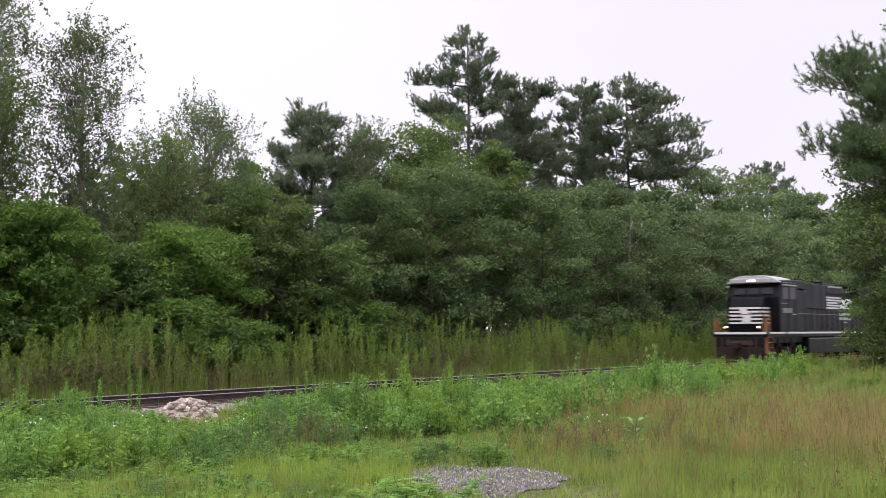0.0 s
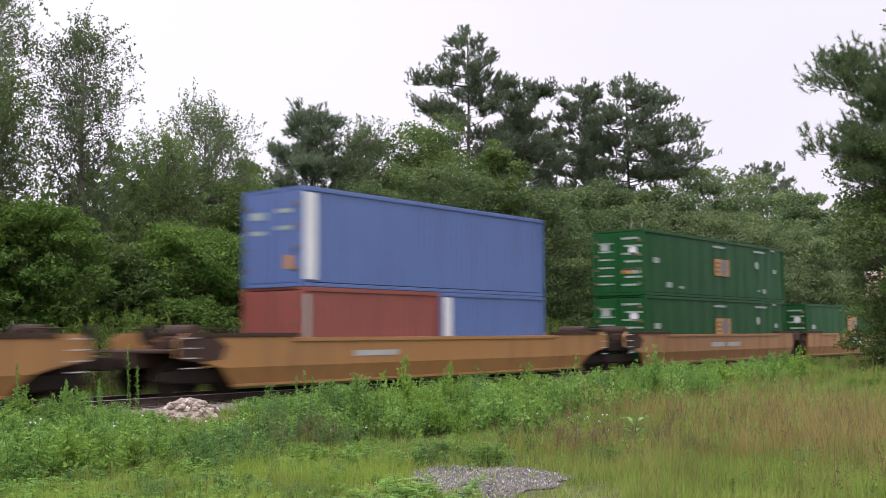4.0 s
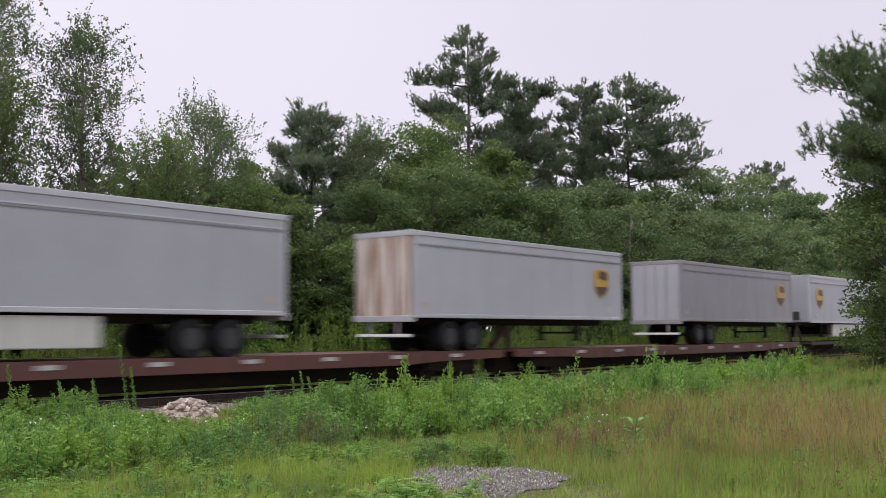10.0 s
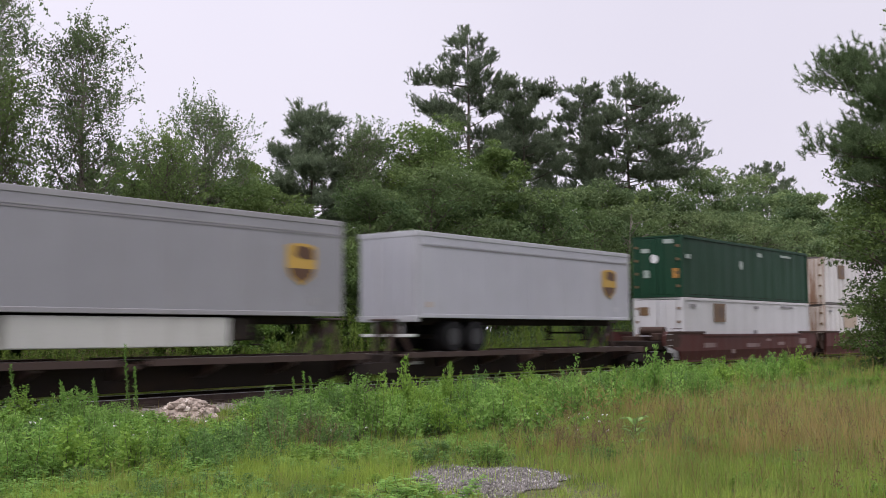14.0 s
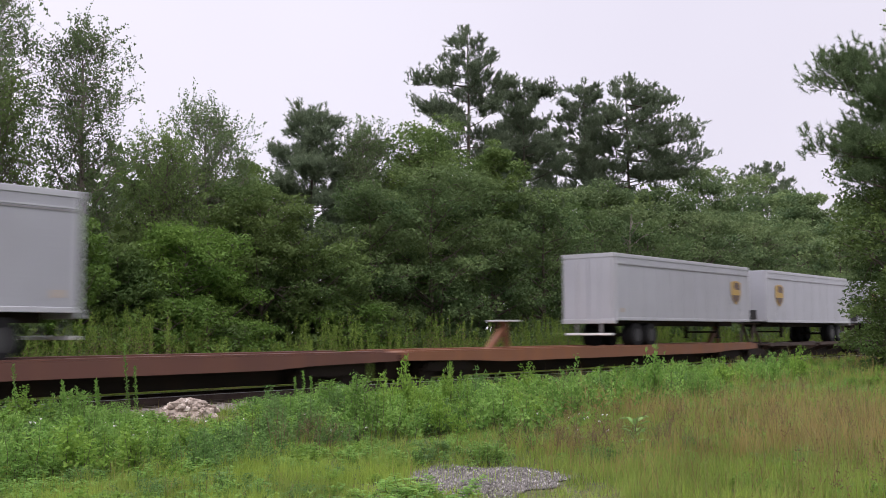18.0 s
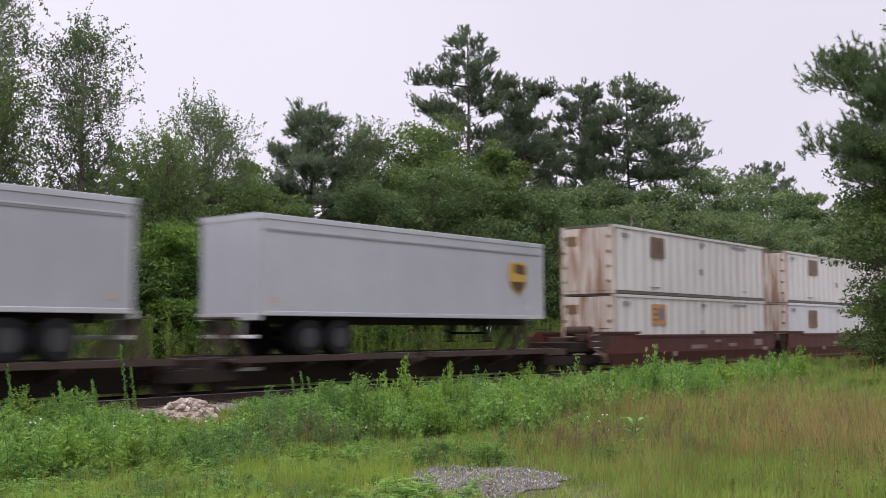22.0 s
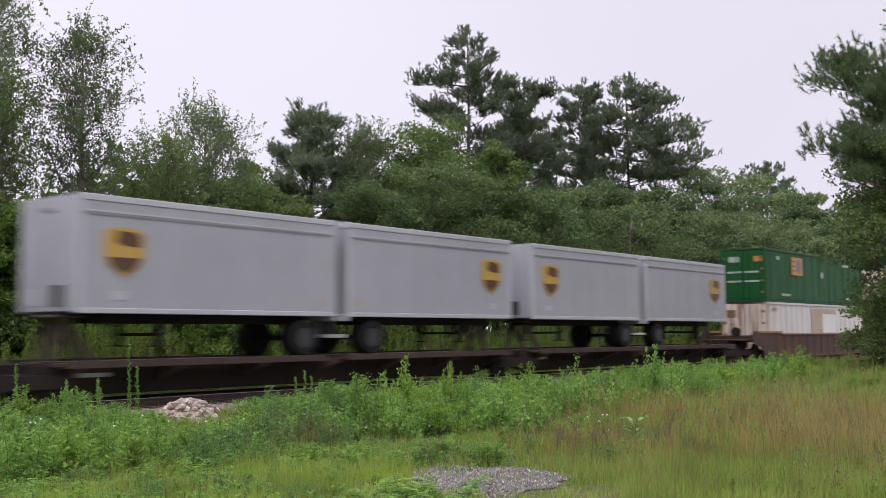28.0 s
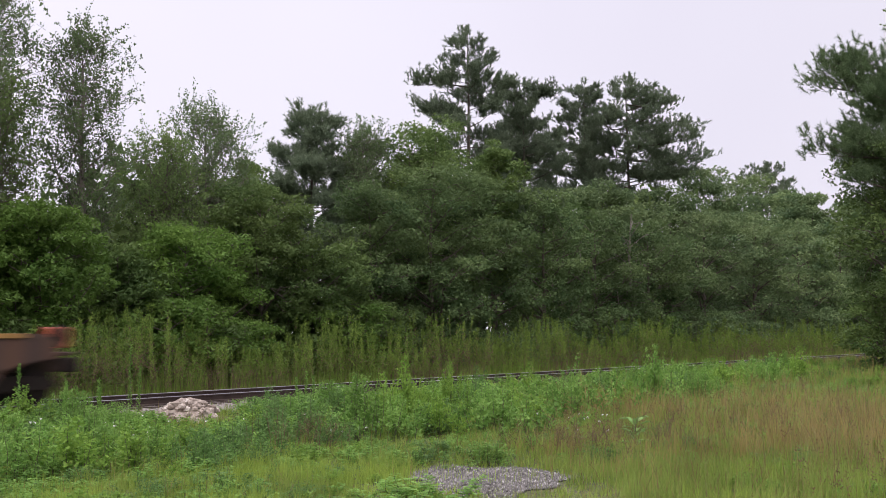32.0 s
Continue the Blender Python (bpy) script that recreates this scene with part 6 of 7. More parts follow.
# kind, x, y, height, spread, clear stem
BACK_TREES = [
    ("airy", 16.3, 33.5, 15.2, 1.9, 6.5), ("airy", 19.8, 33.0, 13.3, 1.2, 4.5), ("open", 15.6, 31.8, 10.6, 1.5, 4.6),
    ("airy", 27.5, 36.0, 12.0, 1.55, 5.5), ("open", 23.9, 34.0, 10.0, 1.3, 4.0),
    ("leafy", 40.7, 36.0, 13.2, 3.0, 4.0), ("leafy", 44.0, 37.5, 13.0, 2.4, 4.0), ("leafy", 45.8, 34.0, 12.7, 1.7, 5.0), ("airy", 37.8, 36.5, 12.9, 1.3, 8.0),
    ("leafy", 87.6, 40.0, 16.8, 4.6, 3.0), ("leafy", 18.6, 37.0, 6.6, 2.2, 1.0), ("leafy", 22.6, 38.5, 7.2, 2.4, 1.0), ("leafy", 27.4, 38.0, 9.6, 2.4, 1.0), ("leafy", 30.6, 37.0, 9.2, 2.2, 1.0), ("leafy", 33.6, 41.0, 10.8, 2.5, 1.0), ("leafy", 62.4, 37.0, 12.6, 3.0, 2.0), ("leafy", 72.4, 37.0, 13.2, 3.6, 2.0), ("leafy", 119.2, 42.0, 17.6, 4.6, 1.2),
    ("leafy", 136.9, 52.0, 21.0, 4.6, 3.0), ("leafy", 131.3, 40.0, 18.5, 5.4, 1.1),
]
LEFT, RIGHT = 129.5, -50.5  # bearings across the line of sight
# x, y, height, spread, clear stem, limbs, shoots, bluntness, limbs of their own
PINES = [
    (35.6, 38.0, 13.6, 1.9, 2.6, 56, 3800, 2.2, ()),
    (41.0, 41.0, 12.0, 1.1, 4.0, 26, 1100, 1.6, ()),
    (58.8, 46.0, 24.9, 3.0, 6.5, 60, 5200, 1.8, ((20.3, LEFT, 3.7), (18.2, LEFT, 3.2), (20.0, RIGHT, 2.8))),
    (64.6, 45.0, 21.8, 3.1, 4.0, 64, 5800, 1.9, ((20.4, RIGHT, 2.1), (19.8, LEFT, 2.0))),
    (67.8, 48.0, 20.6, 3.0, 4.0, 54, 4600, 2.6, ()),
    (75.2, 46.0, 24.2, 3.1, 5.0, 64, 6200, 3.2, ()),
    (79.0, 44.0, 25.0, 3.6, 9.5, 50, 6800, 5.0, ((22.2, RIGHT, 4.0), (18.4, RIGHT - 15, 4.9), (19.4, RIGHT, 5.0), (17.4, RIGHT, 6.1), (15.9, RIGHT, 5.0), (15.2, RIGHT, 3.4), (18.0, LEFT, 2.9), (16.2, LEFT, 3.4))),
    (175.0, 70.0, 32.0, 5.0, 20.0, 26, 1400, 4.0, ()),
]
EDGE_TREES = [
    (14.9, 31.0, 6.3, 1.9), (16.8, 30.5, 6.2, 1.9), (20.0, 31.0, 5.1, 1.75), (22.6, 30.5, 6.0, 2.2), (26.4, 31.0, 7.8, 2.1), (28.9, 30.5, 5.8, 2.1), (33.1, 31.5, 8.8, 2.3),
    (36.8, 31.0, 10.0, 2.8), (41.8, 32.0, 10.3, 2.4), (47.5, 32.0, 10.0, 2.7), (53.5, 32.0, 9.3, 2.9), (58.9, 31.5, 9.1, 3.2), (67.7, 32.0, 10.7, 3.6), (76.6, 32.0, 11.3, 3.7), (86.1, 32.0, 11.4, 3.6), (99.8, 33.0, 12.1, 3.8),
]


def build_trees():
    for i, (x, y, h, r, clear, limbs, shoots, blunt, major) in enumerate(PINES):
        far = y > 60
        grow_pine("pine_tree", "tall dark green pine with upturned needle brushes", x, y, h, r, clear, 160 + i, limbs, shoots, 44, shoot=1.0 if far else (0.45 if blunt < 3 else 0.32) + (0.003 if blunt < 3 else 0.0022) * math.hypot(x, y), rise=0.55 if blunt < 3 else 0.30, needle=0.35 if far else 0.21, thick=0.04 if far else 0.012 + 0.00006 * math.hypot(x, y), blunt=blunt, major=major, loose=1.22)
    for i, (kind, x, y, h, r, clear) in enumerate(BACK_TREES):
        if kind == "airy":
            grow_leafy("tree", "tall thin-crowned broad-leaved tree with sky showing through", x, y, h, r, clear, 100 + i, M_LEAFGREY, leaves=18500, leaf=0.112, limbs=46, lobe=0.34, airy=True, bark=M_PALEBARK)
        elif kind == "open":
            grow_leafy("tree", "upright broad-leaved tree with a loose crown", x, y, h, r, clear, 100 + i, M_LEAFOPEN, leaves=14500, leaf=0.115, limbs=44, lobe=0.34, airy=True)
        else:
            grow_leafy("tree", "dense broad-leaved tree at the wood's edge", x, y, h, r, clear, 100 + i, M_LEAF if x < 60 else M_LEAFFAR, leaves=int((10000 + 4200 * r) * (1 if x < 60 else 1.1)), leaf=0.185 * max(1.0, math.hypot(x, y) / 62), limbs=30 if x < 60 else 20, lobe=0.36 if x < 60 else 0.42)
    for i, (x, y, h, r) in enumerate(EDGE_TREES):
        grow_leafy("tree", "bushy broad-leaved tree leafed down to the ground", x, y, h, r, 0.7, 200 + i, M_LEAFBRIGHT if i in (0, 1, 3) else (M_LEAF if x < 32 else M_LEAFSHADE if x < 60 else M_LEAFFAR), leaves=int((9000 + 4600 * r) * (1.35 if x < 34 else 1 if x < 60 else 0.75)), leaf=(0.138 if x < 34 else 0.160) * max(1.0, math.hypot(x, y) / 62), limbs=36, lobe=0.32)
    rng = np.random.default_rng(77)
    x = 11.0
    k = 0
    while x < 112:
        h = rng.uniform(1.9, 3.6)
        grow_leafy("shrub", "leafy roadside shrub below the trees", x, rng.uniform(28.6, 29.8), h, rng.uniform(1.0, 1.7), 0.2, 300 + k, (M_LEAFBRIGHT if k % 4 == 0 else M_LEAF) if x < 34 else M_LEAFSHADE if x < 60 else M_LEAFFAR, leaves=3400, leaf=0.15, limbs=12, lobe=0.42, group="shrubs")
        x += rng.uniform(1.5, 2.6) * (1 + x / 90)
        k += 1
    # young bright saplings standing up out of the tall weeds
    for k, (x, h, r) in enumerate([(17.0, 2.2, 0.5), (18.9, 2.5, 0.55), (21.9, 3.3, 0.75), (23.2, 2.6, 0.8), (24.4, 2.4, 0.6), (29.0, 2.5, 0.9), (31.5, 2.2, 0.8), (50.5, 2.6, 0.8), (56.0, 2.9, 0.7)]):
        grow_leafy("sapling", "slim bright green sapling among tall weeds", x, 28.5, h, r, 0.6, 360 + k, M_LEAFBRIGHT, leaves=1500, leaf=0.12, limbs=12, lobe=0.5, group="saplings")
    # the wood goes on behind
    rng = np.random.default_rng(78)
    pts = []
    for _ in range(360):
        x, y = rng.uniform(-60, 230), rng.uniform(36, 75)
        h = rng.uniform(5, 9.5) + (y - 36) * 0.10 + 4.0 * min(1.0, max(0.0, (x - 50) / 20))
        n = 400
        d = unit(rng.normal(size=(n, 3)))
        pts.append(np.array([x, y, h * 0.5]) + d * (rng.uniform(0.4, 1, (n, 1)) ** 0.4) * (2.6, 2.6, h * 0.5))
    pts = np.concatenate(pts)
    v, f = leaf_arrays(rng, pts[pts[:, 2] > -0.2], 0.62, wide=0.36, corners=3)
    tagged(new("woodland_undergrowth", quick_mesh("woodland_undergrowth", v, f, [M_LEAF])), "dense shaded undergrowth deep in the wood", "woodland", kind="stuff")
    # dead tree at the edge
    snag = empty("dead_tree", "bare pale dead tree with forked branches", "tree")
    sx, sy = 56.6, 31.5
    snag.location = (sx, sy, float(ground_z(sx, sy)))
    w = [tube_arrays([(0, 0, 0), (0.1, 0, 3), (0.0, 0.1, 6.6), (0.2, 0, 9.2)], [0.13, 0.11, 0.08, 0.02], 7)]
    rr = np.random.default_rng(4)
    for j in range(9):
        a, hb = j * 2.4, 5.6 + j * 0.3
        e = np.array([math.cos(a) * 1.25, math.sin(a) * 1.25, hb + 0.9])
        w.append(tube_arrays([(0.05, 0.05, hb), e * (0.6, 0.6, 1) - (0, 0, 0.3), e], [0.04, 0.028, 0.010], 5))
        w.append(tube_arrays([e * (0.6, 0.6, 1) - (0, 0, 0.3), e + rr.normal(0, 0.4, 3)], [0.025, 0.008], 4))
    part("trunk", quick_mesh("trunk", *merged(w), [M_PALEBARK], smooth=True), None, snag)
    # the near pine and the thicket at its foot, at the edge of the open field
    grow_pine("pine_tree", "pine at the field's edge with long brush-like limbs", 42.78, 9.85, 14.2, 2.5, 5.0, 503, 40, 4400, 60, group="field pine", shoot=0.55, needle=0.19, thick=0.009, mat=M_NEEDLENEAR, rise=0.4,
              major=((12.2, LEFT - 12, 3.6), (11.0, LEFT - 5, 4.2), (10.2, LEFT + 20, 3.2), (8.6, LEFT, 4.1), (8.2, LEFT - 28, 3.8), (7.2, LEFT + 12, 3.2)))
    grow_pine("pine_tree", "pine at the field's edge standing behind another", 48.4, 12.6, 14.2, 2.3, 4.0, 455, 40, 3400, 56, group="field pine", shoot=0.55, needle=0.20, thick=0.011, mat=M_NEEDLENEAR)
    grow_leafy("tree", "vine-grown leafy thicket round the foot of a pine", 41.8, 11.3, 9.2, 2.5, 0.1, 402, M_LEAF, leaves=26000, leaf=0.15, limbs=40, lobe=0.36, group="field thicket")
    grow_leafy("tree", "thin-leaved tree beside a pine", 45.2, 8.9, 19.5, 2.0, 13.5, 404, M_LEAF, leaves=3500, leaf=0.12, limbs=24, lobe=0.22, airy=True, group="field thicket")
    grow_leafy("shrub", "low bright leafy bush at the foot of a pine", 40.45, 11.8, 3.7, 1.2, 0.1, 403, M_LEAF, leaves=5000, leaf=0.12, limbs=14, lobe=0.42, group="field thicket")


build_trees()


# ---- weeds, grasses and flowers ----
def weed_mesh(seed, mat):
    """A clump of leafy stems, one metre high."""
    rng = np.random.default_rng(seed)
    stems, pts, sizes = [], [], []
    stem_n, leaf_n, size, wide, reach = [(28, 80, 0.058, 0.34, 0.105), (20, 84, 0.082, 0.17, 0.062), (22, 62, 0.072, 0.40, 0.098)][seed % 3]
    for _ in range(stem_n):
        a, d = rng.uniform(0, 6.28), abs(rng.normal(0, 0.36))
        b = np.array([math.cos(a) * d, math.sin(a) * d, 0])
        h = rng.uniform(0.45, 1.0) * (1 - 0.35 * min(1, d / 0.7))
        e = b + np.array([math.cos(a) * 0.22 * d + rng.normal(0, 0.06), math.sin(a) * 0.22 * d + rng.normal(0, 0.06), h])
        stems.append(tube_arrays([b, (b + e) / 2 + rng.normal(0, 0.02, 3), e], [0.007, 0.005, 0.002], 3))
        n = leaf_n
        t = rng.uniform(0.10, 1.0, n) ** 0.58
        p = b + (e - b) * t[:, None]
        w = reach * (1.08 - t * 0.8)
        p = p + rng.normal(0, 1, (n, 3)) * w[:, None] * (1, 1, 0.6)
        pts.append(p)
        sizes.append(size * (1.15 - 0.45 * t))
    v, f = leaf_arrays(rng, np.concatenate(pts), np.concatenate(sizes), droop=-0.55, wide=wide, normal_up=0.8, corners=3)
    leaves = quick_mesh("foliage", v, f, [mat])
    return leaves, quick_mesh("stalk", *merged(stems), [M_STEM])


STALKS = []


def build_weeds():
    rng = np.random.default_rng(21)
    kinds = [weed_mesh(500 + k, (M_WEED, M_WEEDDARK, M_WEEDLIME, M_WEED)[k % 4]) for k in range(9)]
    spots = []
    for _ in range(5000):
        x, y = 4 + 36 * rng.uniform() ** 1.15, rng.uniform(11.0, 20.9)
        front = 11.6 + 0.10 * max(0, x - 16) + 0.9 * math.sin(x * 0.7) + 0.8 * math.sin(x * 1.9)
        if y < front or (x > 29 and rng.uniform() > 0.35) or (35.2 < math.degrees(math.atan2(x, y)) < 39.4 and y > 14.6):
            continue
        if any((x - a) ** 2 + (y - b) ** 2 < 0.42 for a, b in spots):
            continue
        if math.sin(x * 1.7 + 1.3 * math.sin(y * 1.1)) + math.sin(y * 2.1 + 0.9 * math.sin(x * 0.8)) < -0.75:
            continue
        spots.append((x, y))
        if len(spots) > 270:
            break
    bushes = [(22.8, 18.5, 0.85), (23.3, 18.3, 0.75), (22.2, 18.7, 0.7), (30.1, 14.5, 1.1), (30.6, 14.2, 0.95), (29.6, 14.8, 0.9), (27.5, 17.0, 0.82), (26.8, 17.2, 0.75), (17.6, 17.6, 0.75), (20.0, 17.9, 0.72), (9.6, 13.0, 0.8), (10.1, 13.6, 0.85), (10.6, 12.9, 0.7), (9.2, 19.2, 0.72), (9.8, 19.4, 0.7), (10.4, 19.1, 0.78), (11.0, 19.4, 0.72), (11.6, 19.3, 0.6), (10.2, 18.9, 1.0), (10.8, 18.9, 0.95), (11.3, 19.0, 0.8), (10.5, 17.5, 1.0), (11.4, 17.6, 0.8), (10.9, 16.2, 0.9)]
    spots += [(x, y) for x, y, _ in bushes]
    for i, (x, y) in enumerate(spots):
        lv, st = kinds[int(rng.integers(0, 9))]
        top = 0.32 + 1.59 * (22.0 - y) / 22.0
        h = min(1.0, top) * (rng.uniform(0.55, 0.9) if 30 < math.degrees(math.atan2(x, y)) < 41 and y > 14 else rng.uniform(0.62, 1.12) if math.atan2(x, y) < 0.75 else rng.uniform(0.70, 1.38))
        if 34.4 < math.degrees(math.atan2(x, y)) < 40.0:
            h = min(h, max(0.18, 1.82 - 0.0805 * (0.7717 * x + 0.636 * y)))
        if 38.0 < math.degrees(math.atan2(x, y)) < 62.0:
            h = min(1.25 * h, (1.89 - 0.0767 * y) * rng.uniform(0.92, 1.32))
        if i >= len(spots) - len(bushes):
            h = bushes[i - len(spots) + len(bushes)][2]
        plant = empty("weed_clump", "bushy clump of bright green weeds", "weeds", "trackside weeds")
        plant.location = (x, y, float(ground_z(x, y)) - 0.02)
        plant.rotation_euler = (0, 0, rng.uniform(0, 6.28))
        h *= 0.97 + 0.36 * math.sin(x * 2.3 + 2.0 * math.sin(y * 1.4)) * math.sin(y * 1.9 + x * 0.7)
        plant.scale = (rng.uniform(0.7, 1.35), rng.uniform(0.7, 1.35), h * rng.uniform(0.8, 1.2))
        tagged(part("foliage", lv, None, plant), kind="stuff")
        tagged(part("stalk", st, None, plant), kind="stuff")
    low = []
    for _ in range(3000):
        x, y = rng.uniform(3.5, 46), rng.uniform(3.5, 15.5)
        a = math.degrees(math.atan2(x, y))
        open_field = x > 1.05 * y + 3.0
        if math.hypot(x, y) < 10.2 or a < 24 or a > 78 or (56.5 < a < 62 and math.hypot(x, y) < 14.5) or in_gravel(x, y) or in_gravel(x * 1.06, y * 1.06) or (open_field and rng.uniform() > 0.30) or any((x - p) ** 2 + (y - q) ** 2 < 0.30 for p, q in low):
            continue
        low.append((x, y))
        if len(low) > 205:
            break
    fine = []
    for _ in range(4000):
        x, y = rng.uniform(9, 40), rng.uniform(4, 14)
        if x < 1.05 * y + 3.0 or math.hypot(x, y) < 11 or math.degrees(math.atan2(x, y)) > 77 or in_gravel(x, y) or math.sin(x * 1.1 + 0.6 * math.sin(y * 1.7)) + math.sin(y * 1.9 + 1.0) < 0.35:
            continue
        fine.append((x, y))
        if len(fine) > 70:
            break
    far = []
    for _ in range(3000):
        d, side = rng.uniform(23, 44), rng.uniform(0.18, 0.44)
        x, y = d * (0.7717 + 0.636 * side), d * (0.636 - 0.7717 * side)
        if y > 17.5 or rng.uniform() > 0.35 + (d - 23) / 25 or any((x - p) ** 2 + (y - q) ** 2 < 0.8 for p, q in far):
            continue
        far.append((x, y))
        if len(far) > 95:
            break
    fine += far
    for x, y in low + fine:
        lv, st = kinds[int(rng.integers(0, 9))]
        plant = empty("field_weed", "leafy weed standing in the far dry grass", "weeds", "weeds across the field") if (x, y) in far else empty("low_weed", "low leafy green weed among the grass", "weeds", "weeds in the grass")
        plant.location = (x, y, float(ground_z(x, y)) - 0.02)
        plant.rotation_euler = (0, 0, rng.uniform(0, 6.28))
        k = rng.uniform(0.6, 1.15) * (1 if (x, y) in low else 1.2 if (x, y) in far else 0.55)
        plant.scale = (k, k, rng.uniform(0.30, 0.62) if (x, y) in far else rng.uniform(0.18, 0.42))
        tagged(part("foliage", lv, None, plant), kind="stuff")
        tagged(part("stalk", st, None, plant), kind="stuff")
    # tall single stalks in front of the rails
    for x, y, h in [(12.3, 18.5, 1.66), (12.45, 18.4, 1.2), (9.9, 18.5, 1.32), (11.6, 18.5, 0.95), (11.45, 18.2, 0.8), (10.9, 18.5, 0.95), (10.7, 18.2, 0.85), (17.2, 18.5, 0.95), (17.35, 18.4, 0.85), (17.0, 18.6, 0.8)]:
        stalk = empty("tall_weed", "single tall feathery green weed stalk", "weeds", "tall weed stalks")
        stalk.location = (x, y, float(ground_z(x, y)))
        STALKS.append((stalk, x, y))
        z = np.linspace(0.15, 1, 170) * h
        p = np.column_stack([rng.normal(0, 0.026, 170) * (1.1 - z / h), rng.normal(0, 0.026, 170) * (1.1 - z / h), z])
        v, f = leaf_arrays(rng, p, 0.060, droop=-1.2, wide=0.15)
        part("foliage", quick_mesh("foliage", v, f, [M_WEED]), None, stalk)
        part("stem", quick_mesh("stem", *tube_arrays([(0, 0, 0), (0.01, 0, h * 0.5), (0, 0.01, h)], [0.008, 0.006, 0.002], 4), [M_STEM]), None, stalk)


def build_plumes():
    """Feathery upright plants, man-high, in a belt beyond the rails."""
    rng = np.random.default_rng(41)
    n = 2600
    x = 3 + 105 * rng.uniform(0, 1, n) ** 1.6
    y = 25.7 + 3.6 * rng.uniform(0, 1, n)
    clump = 0.5 + 0.5 * np.sin(x * 0.8 + 1.2 * np.sin(y * 0.9 + x * 0.23))
    h = (1.10 + 1.0 * clump) * rng.uniform(0.6, 1.25, n) + 0.12 * (y - 25.7)
    lean = rng.normal(0, 0.07, (n, 2))
    m = 120
    t = rng.uniform(0.22, 1.0, (n, m)) ** 0.75
    wob = rng.normal(0, 1, (n, m, 2)) * (0.085 * (1.1 - 0.92 * t))[..., None]
    p = np.stack([x[:, None] + lean[:, :1] * t * h[:, None] + wob[..., 0], y[:, None] + lean[:, 1:] * t * h[:, None] + wob[..., 1], ground_z(x, y)[:, None] + t * h[:, None]], -1)
    v, f = leaf_arrays(rng, p.reshape(-1, 3), 0.078 * (1 + 0.008 * np.repeat(x, m)), droop=-1.5, wide=0.11, normal_up=0.0, corners=3)
    drift = 0.5 + 0.5 * np.sin(x * 0.42 + 0.9 * np.sin(x * 0.17) - 5.6)
    red = (rng.uniform(0, 1, n * m) < (np.clip(1.15 - 1.25 * t, 0, 1) * (0.35 + 0.65 * drift)[:, None]).ravel()).astype(int)
    tagged(new("feathery_weeds", quick_mesh("feathery_weeds", v, f, [M_REED, M_REEDRED], red)), "tall feathery green weeds with russet lower stems", "weeds", kind="stuff")


def build_dead_weeds():
    """Last year's brown stalks: stiff forking stems with small dry heads, a few together."""
    rng = np.random.default_rng(61)
    for cx, cy, h, n in [(10.75, 11.95, 0.62, 16), (11.3, 11.9, 0.55, 12), (13.25, 9.0, 0.55, 16), (13.25, 8.05, 0.6, 18), (14.2, 8.35, 0.62, 18), (14.2, 7.75, 0.5, 12), (15.3, 7.9, 0.6, 14), (26.1, 10.0, 0.75, 18), (26.8, 9.9, 0.65, 14), (18.3, 9.0, 0.5, 10), (17.1, 7.0, 0.55, 10), (16.6, 5.2, 0.6, 10), (19.4, 7.6, 0.5, 8), (23.4, 7.6, 0.6, 12)]:
        plant = empty("dead_weed", "cluster of dry brown forked weed stalks", "weeds", "dead weeds")
        plant.location = (cx, cy, float(ground_z(cx, cy)) - 0.02)
        stems, tips = [], []
        for _ in range(n):
            b = np.append(rng.normal(0, 0.30, 2), 0)
            e = b + np.append(rng.normal(0, 0.12, 2), h * rng.uniform(0.6, 1.15))
            stems.append(tube_arrays([b, (b + e) / 2 + rng.normal(0, 0.02, 3), e], [0.0045, 0.004, 0.002], 3))
            tips.append(e)
            for _ in range(4):
                s = b + (e - b) * rng.uniform(0.45, 0.92)
                q = s + np.append(rng.normal(0, 0.07, 2), rng.uniform(0.06, 0.16))
                stems.append(tube_arrays([s, q], [0.003, 0.0015], 3))
                tips.append(q)
        tagged(part("stalk", quick_mesh("stalk", *merged(stems), [M_DEADSTEM]), None, plant), kind="stuff")
        pts = np.repeat(np.array(tips), 4, 0) + rng.normal(0, 0.012, (4 * len(tips), 3))
        v, f = leaf_arrays(rng, pts, 0.017, droop=-0.4, wide=0.3)
        tagged(part("seed_head", quick_mesh("seed_head", v, f, [M_DEADSTEM]), None, plant), kind="stuff")


